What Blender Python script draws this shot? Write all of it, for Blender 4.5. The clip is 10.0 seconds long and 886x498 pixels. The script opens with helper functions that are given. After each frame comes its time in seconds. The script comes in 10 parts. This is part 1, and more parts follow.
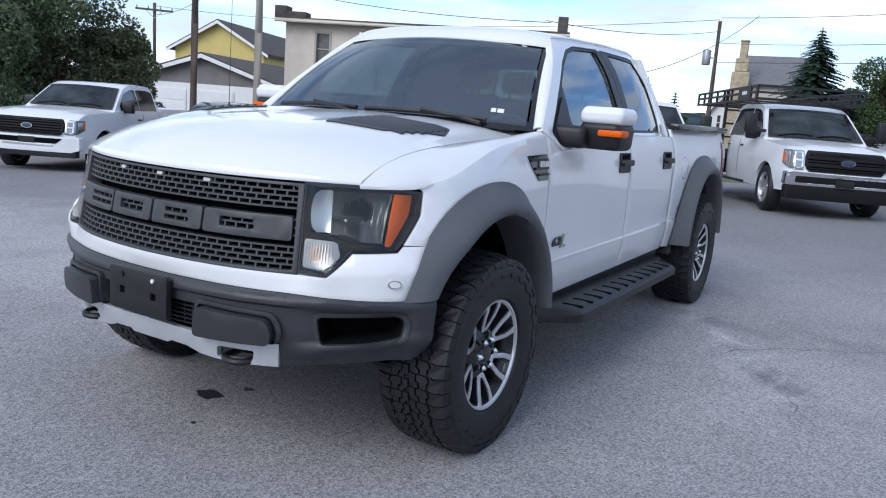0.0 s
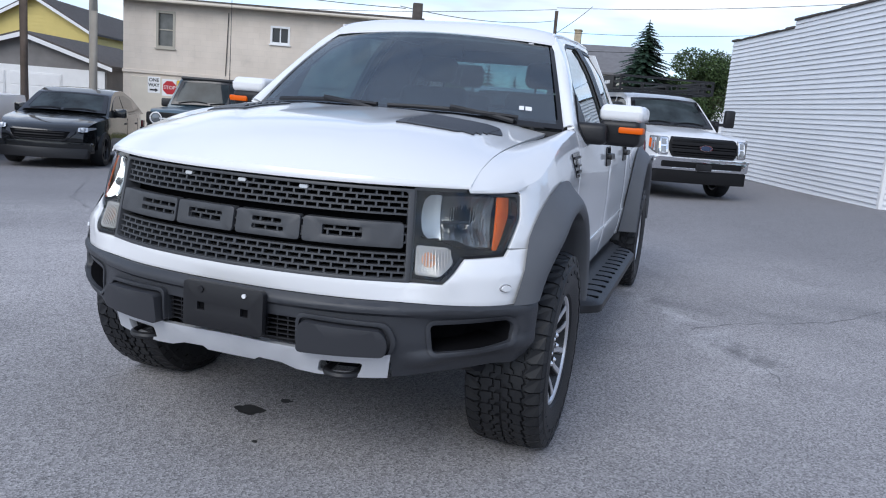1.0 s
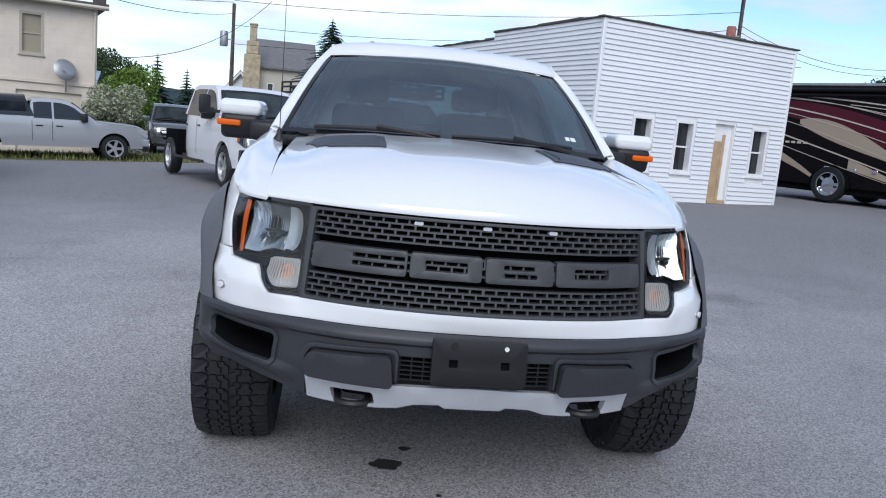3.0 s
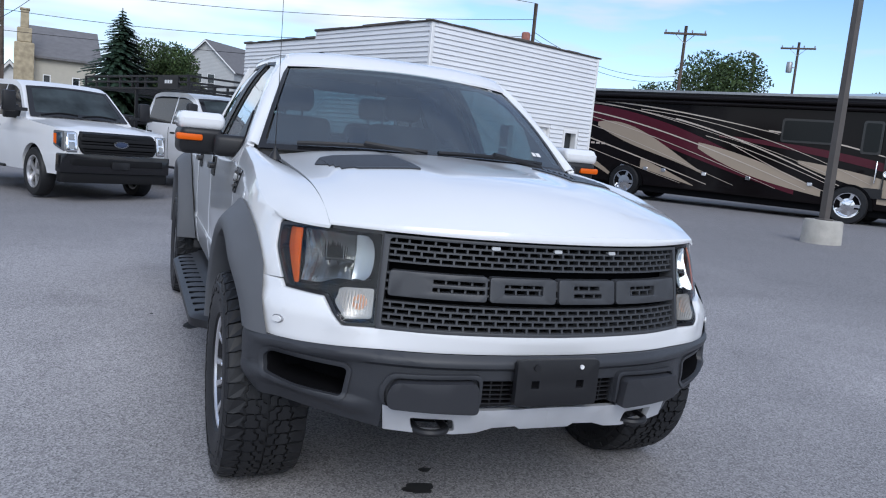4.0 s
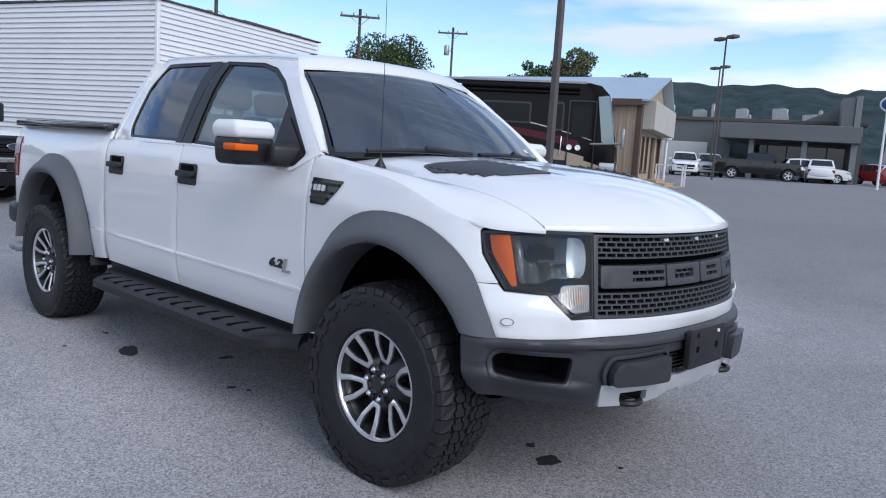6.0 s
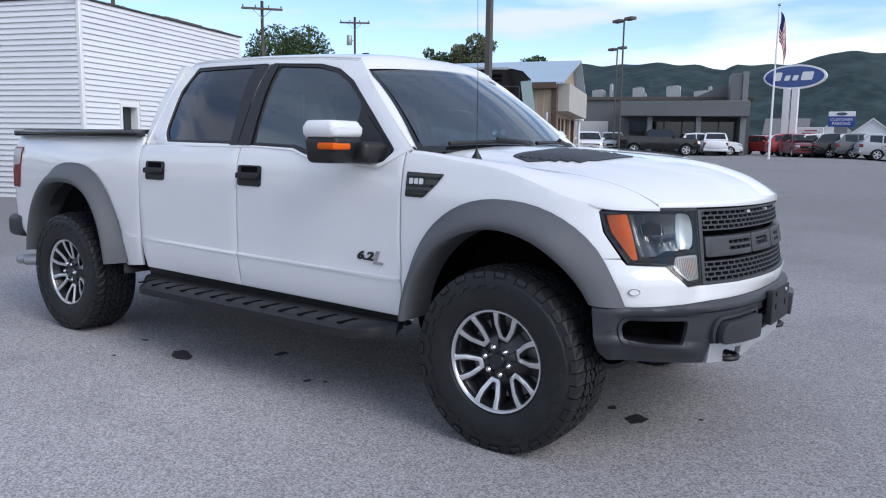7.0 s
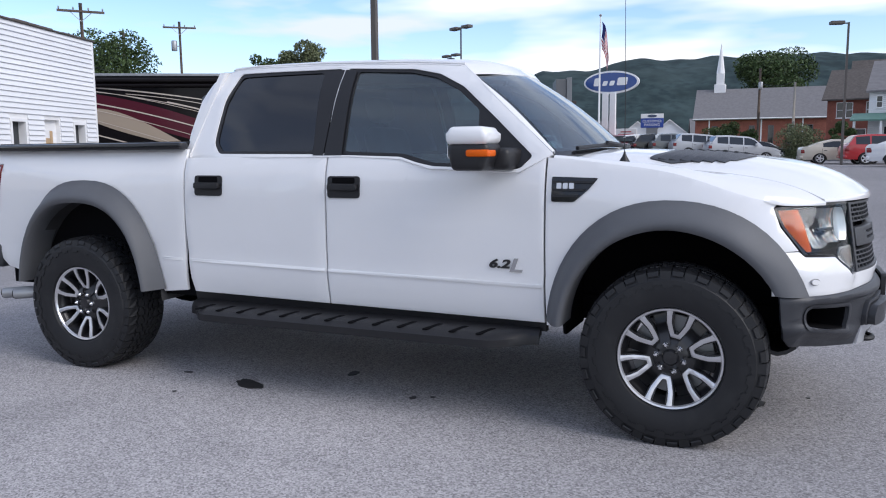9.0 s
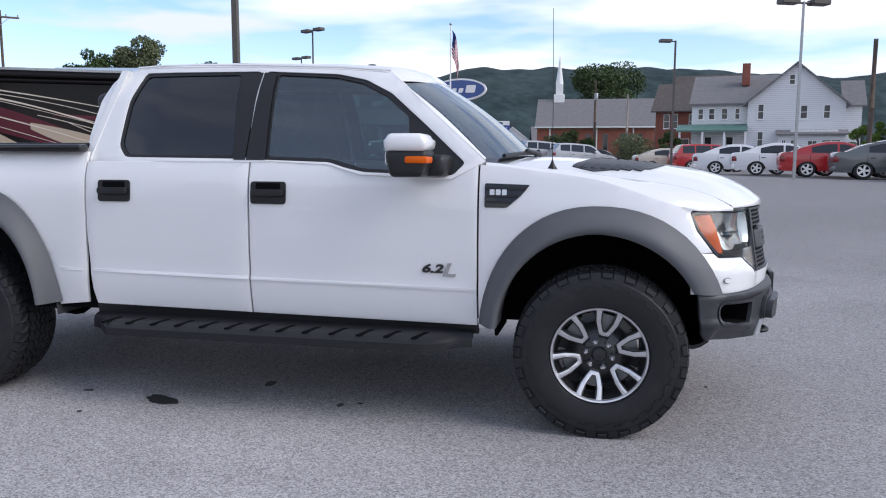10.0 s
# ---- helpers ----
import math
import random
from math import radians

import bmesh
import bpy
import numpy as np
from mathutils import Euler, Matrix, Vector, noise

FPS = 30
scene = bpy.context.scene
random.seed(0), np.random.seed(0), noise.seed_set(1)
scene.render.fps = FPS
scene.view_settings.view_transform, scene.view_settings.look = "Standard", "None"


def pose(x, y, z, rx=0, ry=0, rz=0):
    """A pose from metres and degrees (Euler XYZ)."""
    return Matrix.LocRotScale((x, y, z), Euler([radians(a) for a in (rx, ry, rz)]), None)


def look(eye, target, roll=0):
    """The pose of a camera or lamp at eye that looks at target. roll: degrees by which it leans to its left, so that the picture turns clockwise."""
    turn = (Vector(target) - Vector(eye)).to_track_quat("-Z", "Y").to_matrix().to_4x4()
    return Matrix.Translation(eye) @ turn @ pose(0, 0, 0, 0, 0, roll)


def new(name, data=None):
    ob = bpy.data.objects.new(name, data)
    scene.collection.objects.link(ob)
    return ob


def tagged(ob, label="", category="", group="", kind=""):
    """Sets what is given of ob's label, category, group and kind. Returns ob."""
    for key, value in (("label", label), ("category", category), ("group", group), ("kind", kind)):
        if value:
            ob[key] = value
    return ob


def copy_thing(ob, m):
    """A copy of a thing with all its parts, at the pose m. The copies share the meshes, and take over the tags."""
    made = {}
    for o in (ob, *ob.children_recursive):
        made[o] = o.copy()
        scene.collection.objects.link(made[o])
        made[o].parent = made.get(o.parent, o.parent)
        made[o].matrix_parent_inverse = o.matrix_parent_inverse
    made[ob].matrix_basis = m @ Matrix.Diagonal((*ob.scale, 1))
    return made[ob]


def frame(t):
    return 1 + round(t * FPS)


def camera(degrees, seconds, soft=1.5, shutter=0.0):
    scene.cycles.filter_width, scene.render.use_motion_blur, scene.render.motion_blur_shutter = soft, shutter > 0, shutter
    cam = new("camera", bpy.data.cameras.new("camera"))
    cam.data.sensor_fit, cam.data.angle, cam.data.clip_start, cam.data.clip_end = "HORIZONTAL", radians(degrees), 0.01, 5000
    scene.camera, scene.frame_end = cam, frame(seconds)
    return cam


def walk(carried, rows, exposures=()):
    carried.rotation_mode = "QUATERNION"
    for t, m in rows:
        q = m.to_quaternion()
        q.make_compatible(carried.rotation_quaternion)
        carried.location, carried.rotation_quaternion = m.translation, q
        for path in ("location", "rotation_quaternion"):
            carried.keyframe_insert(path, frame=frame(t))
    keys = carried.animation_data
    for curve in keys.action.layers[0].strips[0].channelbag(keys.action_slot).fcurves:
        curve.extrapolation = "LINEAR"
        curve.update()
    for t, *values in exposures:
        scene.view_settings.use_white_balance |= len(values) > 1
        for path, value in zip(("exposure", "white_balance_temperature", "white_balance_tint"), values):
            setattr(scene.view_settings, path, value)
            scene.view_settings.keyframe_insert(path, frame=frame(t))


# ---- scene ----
cam = camera(59.6, 10.0, soft=1.1)
PATH = [
    (0, (2.455, -4.7, 1.425), (1.449, -3.008, 1.07), 4.4),
    (0.5, (2.017, -4.894, 1.405), (1.204, -3.103, 1.044), 4.4),
    (1, (1.564, -5.105, 1.417), (0.944, -3.238, 1.055), 4.6),
    (1.5, (1.069, -5.256, 1.411), (0.64, -3.335, 1.056), 4.8),
    (2, (0.557, -5.334, 1.412), (0.328, -3.377, 1.068), 4.9),
    (2.5, (0.048, -5.378, 1.428), (0.041, -3.405, 1.103), 5.0),
    (2.7, (-0.162, -5.366, 1.428), (-0.072, -3.393, 1.112), 5.1),
    (3.8, (-1.239, -5.21, 1.457), (-0.59, -3.338, 1.182), 5.3),
    (4, (-1.423, -5.113, 1.444), (-0.671, -3.278, 1.179), 5.4),
    (4.5, (-1.897, -4.929, 1.439), (-0.895, -3.216, 1.191), 6.0),
    (5, (-2.342, -4.691, 1.421), (-1.137, -3.112, 1.185), 6.0),
    (5.5, (-2.744, -4.45, 1.411), (-1.393, -2.994, 1.176), 5.2),
    (5.7, (-2.923, -4.355, 1.413), (-1.528, -2.942, 1.172), 4.6),
    (6.8, (-3.789, -3.773, 1.39), (-2.217, -2.566, 1.122), 1.3),
    (7, (-3.94, -3.663, 1.39), (-2.336, -2.499, 1.12), 0.9),
    (7.5, (-4.178, -3.328, 1.365), (-2.499, -2.277, 1.093), 0.4),
    (8, (-4.373, -2.953, 1.366), (-2.626, -2.017, 1.099), 0.1),
    (8.5, (-4.579, -2.598, 1.378), (-2.786, -1.753, 1.117), -0.1),
    (9, (-4.667, -2.265, 1.382), (-2.841, -1.489, 1.13), -0.5),
    (9.5, (-4.786, -2.03, 1.394), (-2.931, -1.323, 1.153), -0.6),
    (9.6, (-4.791, -2.003, 1.395), (-2.926, -1.323, 1.151), -0.5),
    (9.7, (-4.798, -1.967, 1.393), (-2.913, -1.344, 1.149), -0.3),
    (9.8, (-4.805, -1.93, 1.391), (-2.899, -1.373, 1.148), -0.1),
    (9.9, (-4.808, -1.901, 1.392), (-2.885, -1.408, 1.148), 0.2),
    (10, (-4.837, -1.861, 1.394), (-2.893, -1.458, 1.152), 0.2),
]
walk(cam, [(t, look(eye, target, roll)) for t, eye, target, roll in PATH],
     [(0.0, 0.72, 6150, 8), (2.0, 0.66, 6300, 7.5), (4.5, 0.57, 6200, 8), (5.5, 0.60, 6200, 8.5), (7.0, 0.72, 6350, 9.5), (8.5, 0.77, 6500, 10.5), (10.0, 0.80, 6600, 11.5)])

# ---- light ----
SUN_EL, SUN_AZ = radians(38), radians(188)
world = bpy.data.worlds.new("world")
scene.world = world
world.use_nodes = True
wn, wl = world.node_tree.nodes, world.node_tree.links
wn.clear()
w_out, w_bg = wn.new("ShaderNodeOutputWorld"), wn.new("ShaderNodeBackground")
w_sky = wn.new("ShaderNodeTexSky")
w_sky.sky_type, w_sky.sun_disc = "NISHITA", False
w_sky.sun_elevation, w_sky.sun_rotation = SUN_EL, SUN_AZ
w_sky.air_density, w_sky.dust_density, w_sky.ozone_density = 0.95, 0.1, 2.0
w_co, w_map, w_map2 = wn.new("ShaderNodeTexCoord"), wn.new("ShaderNodeMapping"), wn.new("ShaderNodeMapping")
w_map.inputs["Scale"].default_value = (1.5, 1.5, 7.5)
w_map2.inputs["Scale"].default_value = (2.6, 2.6, 13.0)
w_map2.inputs["Location"].default_value = (3.1, 0.4, 0.2)
w_n, w_n2 = wn.new("ShaderNodeTexNoise"), wn.new("ShaderNodeTexNoise")
for n_, d_ in ((w_n, 4), (w_n2, 4)):
    n_.inputs["Scale"].default_value, n_.inputs["Detail"].default_value, n_.inputs["Roughness"].default_value = 1.5, d_, 0.5
w_r, w_r2, w_hor = wn.new("ShaderNodeValToRGB"), wn.new("ShaderNodeValToRGB"), wn.new("ShaderNodeValToRGB")
w_r.color_ramp.elements[0].position, w_r.color_ramp.elements[1].position = 0.475, 0.62
w_r2.color_ramp.elements[0].position, w_r2.color_ramp.elements[1].position = 0.53, 0.66
w_sep, w_max, w_mix, w_mix2 = wn.new("ShaderNodeSeparateXYZ"), wn.new("ShaderNodeMath"), wn.new("ShaderNodeMix"), wn.new("ShaderNodeMix")
w_hor.color_ramp.elements[0].position, w_hor.color_ramp.elements[1].position = 0.0, 0.20
w_hor.color_ramp.elements[0].color, w_hor.color_ramp.elements[1].color = (0.28, 0.28, 0.28, 1), (0, 0, 0, 1)
w_max.operation = "MAXIMUM"
w_mix.data_type = w_mix2.data_type = "RGBA"
w_mix.inputs["B"].default_value = (5.0, 5.15, 5.5, 1)
w_mix2.inputs["B"].default_value = (3.5, 3.9, 4.6, 1)
wl.new(w_co.outputs["Generated"], w_map.inputs[0])
wl.new(w_co.outputs["Generated"], w_map2.inputs[0])
wl.new(w_map.outputs[0], w_n.inputs["Vector"])
wl.new(w_map2.outputs[0], w_n2.inputs["Vector"])
# the sky is clearest to the north-east
w_dot, w_cov, w_sum = wn.new("ShaderNodeVectorMath"), wn.new("ShaderNodeMapRange"), wn.new("ShaderNodeMath")
w_dot.operation = "DOT_PRODUCT"
w_dot.inputs[1].default_value = (0.42, 0.907, 0.0)
w_cov.inputs["From Min"].default_value, w_cov.inputs["From Max"].default_value = 0.5, 1.0
w_cov.inputs["To Min"].default_value, w_cov.inputs["To Max"].default_value = 0.09, -0.035
wl.new(w_co.outputs["Generated"], w_dot.inputs[0])
wl.new(w_dot.outputs["Value"], w_cov.inputs["Value"])
wl.new(w_n.outputs["Fac"], w_sum.inputs[0])
wl.new(w_cov.outputs["Result"], w_sum.inputs[1])
wl.new(w_sum.outputs[0], w_r.inputs[0])
wl.new(w_n2.outputs["Fac"], w_r2.inputs[0])
wl.new(w_co.outputs["Generated"], w_sep.inputs[0])
wl.new(w_sep.outputs["Z"], w_hor.inputs[0])
wl.new(w_r.outputs[0], w_max.inputs[0])
wl.new(w_hor.outputs[0], w_max.inputs[1])
# high overhead the broken cloud evens out
w_high, w_even = wn.new("ShaderNodeMapRange"), wn.new("ShaderNodeMix")
w_high.inputs["From Min"].default_value, w_high.inputs["From Max"].default_value = 0.22, 0.6
w_high.inputs["To Max"].default_value = 0.88
w_even.inputs["B"].default_value = 0.24
wl.new(w_sep.outputs["Z"], w_high.inputs["Value"])
wl.new(w_high.outputs["Result"], w_even.inputs["Factor"])
wl.new(w_max.outputs[0], w_even.inputs["A"])
wl.new(w_even.outputs["Result"], w_mix.inputs["Factor"])
w_tint = wn.new("ShaderNodeMix")
w_tint.data_type, w_tint.blend_type = "RGBA", "MULTIPLY"
w_tint.inputs["Factor"].default_value = 1.0
w_tint.inputs["B"].default_value = (0.68, 0.755, 0.89, 1)
wl.new(w_sky.outputs[0], w_tint.inputs["A"])
wl.new(w_tint.outputs["Result"], w_mix.inputs["A"])
wl.new(w_mix.outputs["Result"], w_mix2.inputs["A"])
w_dark = wn.new("ShaderNodeMix")
wl.new(w_high.outputs["Result"], w_dark.inputs["Factor"])
wl.new(w_r2.outputs[0], w_dark.inputs["A"])
w_dark.inputs["B"].default_value = 0.14
wl.new(w_dark.outputs["Result"], w_mix2.inputs["Factor"])
wl.new(w_mix2.outputs["Result"], w_bg.inputs["Color"])
w_bg.inputs["Strength"].default_value = 0.14
wl.new(w_bg.outputs[0], w_out.inputs["Surface"])
sun = new("sun", bpy.data.lights.new("sun", "SUN"))
sun.data.energy, sun.data.angle, sun.data.color = 1.3, radians(40), (1.0, 0.95, 0.90)
sun.matrix_world = look((0, 0, 30), (-30 * math.sin(SUN_AZ) / math.tan(SUN_EL), -30 * math.cos(SUN_AZ) / math.tan(SUN_EL), 0))


# ---- materials ----
def nmat(name, base, rough=0.5, metal=0.0, coat=0.0, spots=(), bump=0.0, bump_scale=400.0, spec=0.5, var=0.0, var_scale=3.0, ior=1.45, rnd=0.0):
    """A principled material. var: light and dark clouds of that depth; spots: (scale, low, high, colour, strength) of noise-shaped patches; rnd: object to object."""
    m = bpy.data.materials.new(name)
    m.use_nodes = True
    n, l = m.node_tree.nodes, m.node_tree.links
    b = n["Principled BSDF"]
    b.inputs["Roughness"].default_value, b.inputs["Metallic"].default_value = rough, metal
    b.inputs["Coat Weight"].default_value, b.inputs["Coat Roughness"].default_value = coat, 0.04
    b.inputs["Specular IOR Level"].default_value, b.inputs["IOR"].default_value = spec, ior
    b.inputs["Base Color"].default_value = (*base, 1)
    co = n.new("ShaderNodeTexCoord")
    vec = co.outputs["Object"]
    link = None
    if var or spots or rnd:
        rgb = n.new("ShaderNodeRGB")
        rgb.outputs[0].default_value = (*base, 1)
        link = rgb.outputs[0]
    if var:
        t = n.new("ShaderNodeTexNoise")
        t.inputs["Scale"].default_value, t.inputs["Detail"].default_value = var_scale, 6
        mp = n.new("ShaderNodeMapRange")
        mp.inputs["From Min"].default_value, mp.inputs["From Max"].default_value = 0.3, 0.7
        mp.inputs["To Min"].default_value, mp.inputs["To Max"].default_value = 1 - var, 1 + var
        mul = n.new("ShaderNodeMix")
        mul.data_type, mul.blend_type = "RGBA", "MULTIPLY"
        mul.inputs["Factor"].default_value = 1
        l.new(vec, t.inputs["Vector"])
        l.new(t.outputs["Fac"], mp.inputs["Value"])
        l.new(link, mul.inputs["A"])
        l.new(mp.outputs["Result"], mul.inputs["B"])
        link = mul.outputs["Result"]
    for scale, lo, hi, col, k in spots:
        t, r, mx = n.new("ShaderNodeTexNoise"), n.new("ShaderNodeValToRGB"), n.new("ShaderNodeMix")
        t.inputs["Scale"].default_value, t.inputs["Detail"].default_value = scale, 4
        r.color_ramp.elements[0].position, r.color_ramp.elements[1].position = lo, hi
        r.color_ramp.elements[1].color = (k, k, k, 1)
        mx.data_type = "RGBA"
        mx.inputs["B"].default_value = (*col, 1)
        l.new(vec, t.inputs["Vector"])
        l.new(t.outputs["Fac"], r.inputs[0])
        l.new(r.outputs[0], mx.inputs["Factor"])
        l.new(link, mx.inputs["A"])
        link = mx.outputs["Result"]
    if rnd:
        oi, mp, mul = n.new("ShaderNodeObjectInfo"), n.new("ShaderNodeMapRange"), n.new("ShaderNodeMix")
        mp.inputs["To Min"].default_value, mp.inputs["To Max"].default_value = 1 - rnd, 1 + rnd
        mul.data_type, mul.blend_type = "RGBA", "MULTIPLY"
        mul.inputs["Factor"].default_value = 1
        l.new(oi.outputs["Random"], mp.inputs["Value"])
        l.new(link, mul.inputs["A"])
        l.new(mp.outputs["Result"], mul.inputs["B"])
        link = mul.outputs["Result"]
    if link:
        l.new(link, b.inputs["Base Color"])
    if bump:
        t, bp = n.new("ShaderNodeTexNoise"), n.new("ShaderNodeBump")
        t.inputs["Scale"].default_value, t.inputs["Detail"].default_value = bump_scale, 3
        bp.inputs["Strength"].default_value, bp.inputs["Distance"].default_value = bump, 0.002 if bump_scale > 100 else 0.02
        l.new(vec, t.inputs["Vector"])
        l.new(t.outputs["Fac"], bp.inputs["Height"])
        l.new(bp.outputs[0], b.inputs["Normal"])
    return m


def pane_mat(name, tint, gloss=0.01, base=0.045, power=3.0):
    """A thin tinted pane: lets light through in its tint and mirrors more the flatter one looks at it."""
    m = bpy.data.materials.new(name)
    m.use_nodes = True
    n, l = m.node_tree.nodes, m.node_tree.links
    n.clear()
    o, mx, tr, gl, lw, pw, mp = (n.new("ShaderNode" + k) for k in ("OutputMaterial", "MixShader", "BsdfTransparent", "BsdfGlossy", "LayerWeight", "Math", "MapRange"))
    tr.inputs["Color"].default_value = (*tint, 1)
    gl.inputs["Color"].default_value, gl.inputs["Roughness"].default_value = (0.95, 0.97, 1, 1), gloss
    lw.inputs["Blend"].default_value = 0.5
    pw.operation = "POWER"
    pw.inputs[1].default_value = power
    mp.inputs["To Min"].default_value, mp.inputs["To Max"].default_value = base, 1.0
    l.new(lw.outputs["Facing"], pw.inputs[0])
    l.new(pw.outputs[0], mp.inputs["Value"])
    l.new(mp.outputs["Result"], mx.inputs["Fac"])
    l.new(tr.outputs[0], mx.inputs[1])
    l.new(gl.outputs[0], mx.inputs[2])
    l.new(mx.outputs[0], o.inputs["Surface"])
    return m


M_WHITE = nmat("white_paint", (0.77, 0.773, 0.778), 0.28, coat=0.9, var=0.015, var_scale=1.5)
M_CAR_WHITE = nmat("car_white_paint", (0.74, 0.745, 0.76), 0.35, coat=0.6, var=0.02, var_scale=2)
M_FLARE = nmat("grey_textured_plastic", (0.100, 0.104, 0.113), 0.55, bump=0.25, bump_scale=900, var=0.06, var_scale=6)
M_BUMPER = nmat("dark_bumper_plastic", (0.034, 0.036, 0.042), 0.42, bump=0.2, bump_scale=900, var=0.08, var_scale=5)
M_BLACK = nmat("black_plastic", (0.012, 0.012, 0.014), 0.45, bump=0.15, bump_scale=700)
M_GLOSSBLACK = nmat("gloss_black_trim", (0.01, 0.01, 0.012), 0.18, coat=0.3)
# near-black: the shade of recesses, wells and gaps is put into this colour
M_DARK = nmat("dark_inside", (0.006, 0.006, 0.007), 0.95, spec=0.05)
M_GRILLE = nmat("grille_grey", (0.047, 0.049, 0.054), 0.42, bump=0.15, bump_scale=800)
M_RUBBER = nmat("tyre_rubber", (0.013, 0.0135, 0.0155), 0.52, spec=0.45, bump=0.3, bump_scale=300, spots=((9, 0.54, 0.80, (0.04, 0.04, 0.04), 0.4),))
M_ALU = nmat("machined_aluminium", (0.70, 0.70, 0.72), 0.30, 0.85, bump=0.05, bump_scale=600)
M_RIMBLACK = nmat("black_rim_paint", (0.016, 0.016, 0.018), 0.35, coat=0.3)
M_CHROME = nmat("chrome", (0.85, 0.86, 0.88), 0.08, 1.0)
M_SKID = nmat("silver_skid_paint", (0.66, 0.67, 0.69), 0.34, 0.6, var=0.05, var_scale=8)
M_AMBER = nmat("amber_reflector", (0.72, 0.115, 0.004), 0.4, spec=0.25, bump=0.3, bump_scale=250)
M_REDLENS = nmat("red_lens", (0.17, 0.01, 0.012), 0.2, coat=0.6)
M_LENS = pane_mat("clear_lens", (0.93, 0.95, 0.96), base=0.02, power=7.0)
M_WSHIELD = pane_mat("windshield_glass", (0.52, 0.62, 0.66), base=0.15, power=6.5)
M_TINT = pane_mat("privacy_glass", (0.07, 0.10, 0.16), base=0.08, power=4.5)
M_SIDEGLASS = pane_mat("side_glass", (0.56, 0.68, 0.69), base=0.105, power=4.5)
M_SEAT = nmat("seat_leather", (0.03, 0.03, 0.032), 0.55, bump=0.2, bump_scale=200)
M_GREYCLOTH = nmat("grey_trim", (0.14, 0.14, 0.14), 0.8)
M_STEEL = nmat("galvanised_steel", (0.35, 0.36, 0.37), 0.45, 0.7, var=0.1, var_scale=6)
M_BADGE = nmat("badge_black", (0.02, 0.02, 0.022), 0.3)
M_BADGEGREY = nmat("badge_grey", (0.46, 0.46, 0.47), 0.25, 0.7)
M_WHITEMARK = nmat("white_mark", (0.75, 0.75, 0.75), 0.5)


# ---- mesh helpers ----
def B():
    return bmesh.new()


def part(name, bm, material, parent=None, label="", smooth=38):
    me = bpy.data.meshes.new(name)
    bm.normal_update()
    bm.to_mesh(me)
    bm.free()
    me.materials.append(material)
    if smooth:
        me.shade_smooth()
        me.set_sharp_from_angle(angle=radians(smooth))
    ob = new(name, me)
    if parent:
        ob.parent = parent
    if label:
        ob["label"] = label
    return ob


def shared(name, me, parent, m=None):
    """Another object on mesh data that exists."""
    ob = new(name, me)
    ob.parent = parent
    if m is not None:
        ob.matrix_basis = m
    return ob


def thing(name, label, category, m=None, group="", kind=""):
    ob = new(name)
    ob.empty_display_size = 0.2
    if m is not None:
        ob.matrix_basis = m
    return tagged(ob, label, category, group, kind)


def box(bm, lo, hi, bev=0.0, seg=1, m=None):
    c = [(a + b) / 2 for a, b in zip(lo, hi)]
    s = [max(abs(b - a), 1e-4) for a, b in zip(lo, hi)]
    r = bmesh.ops.create_cube(bm, size=1, matrix=(m or Matrix()) @ Matrix.LocRotScale(c, None, s))
    if bev:
        es = {e for v in r["verts"] for e in v.link_edges}
        bmesh.ops.bevel(bm, geom=list(es), offset=bev, segments=seg, affect="EDGES", profile=0.5, clamp_overlap=True)
    return bm


def cyl(bm, p0, p1, r0, r1=None, n=16, caps=True):
    p0, p1 = Vector(p0), Vector(p1)
    r1 = r0 if r1 is None else r1
    q = (p1 - p0).to_track_quat("Z", "Y")
    a = [bm.verts.new(p0 + q @ Vector((r0 * math.cos(2 * math.pi * i / n), r0 * math.sin(2 * math.pi * i / n), 0))) for i in range(n)]
    b = [bm.verts.new(p1 + q @ Vector((r1 * math.cos(2 * math.pi * i / n), r1 * math.sin(2 * math.pi * i / n), 0))) for i in range(n)]
    for i in range(n):
        bm.faces.new((a[i], a[(i + 1) % n], b[(i + 1) % n], b[i]))
    if caps:
        bm.faces.new(a[::-1])
        bm.faces.new(b)
    return bm


def tube(bm, pts, r, n=8):
    pts = [Vector(p) for p in pts]
    rings = []
    for i, p in enumerate(pts):
        d = pts[min(i + 1, len(pts) - 1)] - pts[max(i - 1, 0)]
        q = d.to_track_quat("Z", "Y")
        rr = r[i] if isinstance(r, (list, tuple)) else r
        rings.append([bm.verts.new(p + q @ Vector((rr * math.cos(2 * math.pi * k / n), rr * math.sin(2 * math.pi * k / n), 0))) for k in range(n)])
    for a, b in zip(rings, rings[1:]):
        for k in range(n):
            bm.faces.new((a[k], a[(k + 1) % n], b[(k + 1) % n], b[k]))
    bm.faces.new(rings[0][::-1])
    bm.faces.new(rings[-1])
    return bm


def grid(bm, f, nu, nv, flip=False):
    """A sheet of f(u, v), u and v from 0 to 1."""
    vs = [[bm.verts.new(f(i / nu, j / nv)) for j in range(nv + 1)] for i in range(nu + 1)]
    for i in range(nu):
        for j in range(nv):
            q = (vs[i][j], vs[i + 1][j], vs[i + 1][j + 1], vs[i][j + 1])
            bm.faces.new(q[::-1] if flip else q)
    return bm


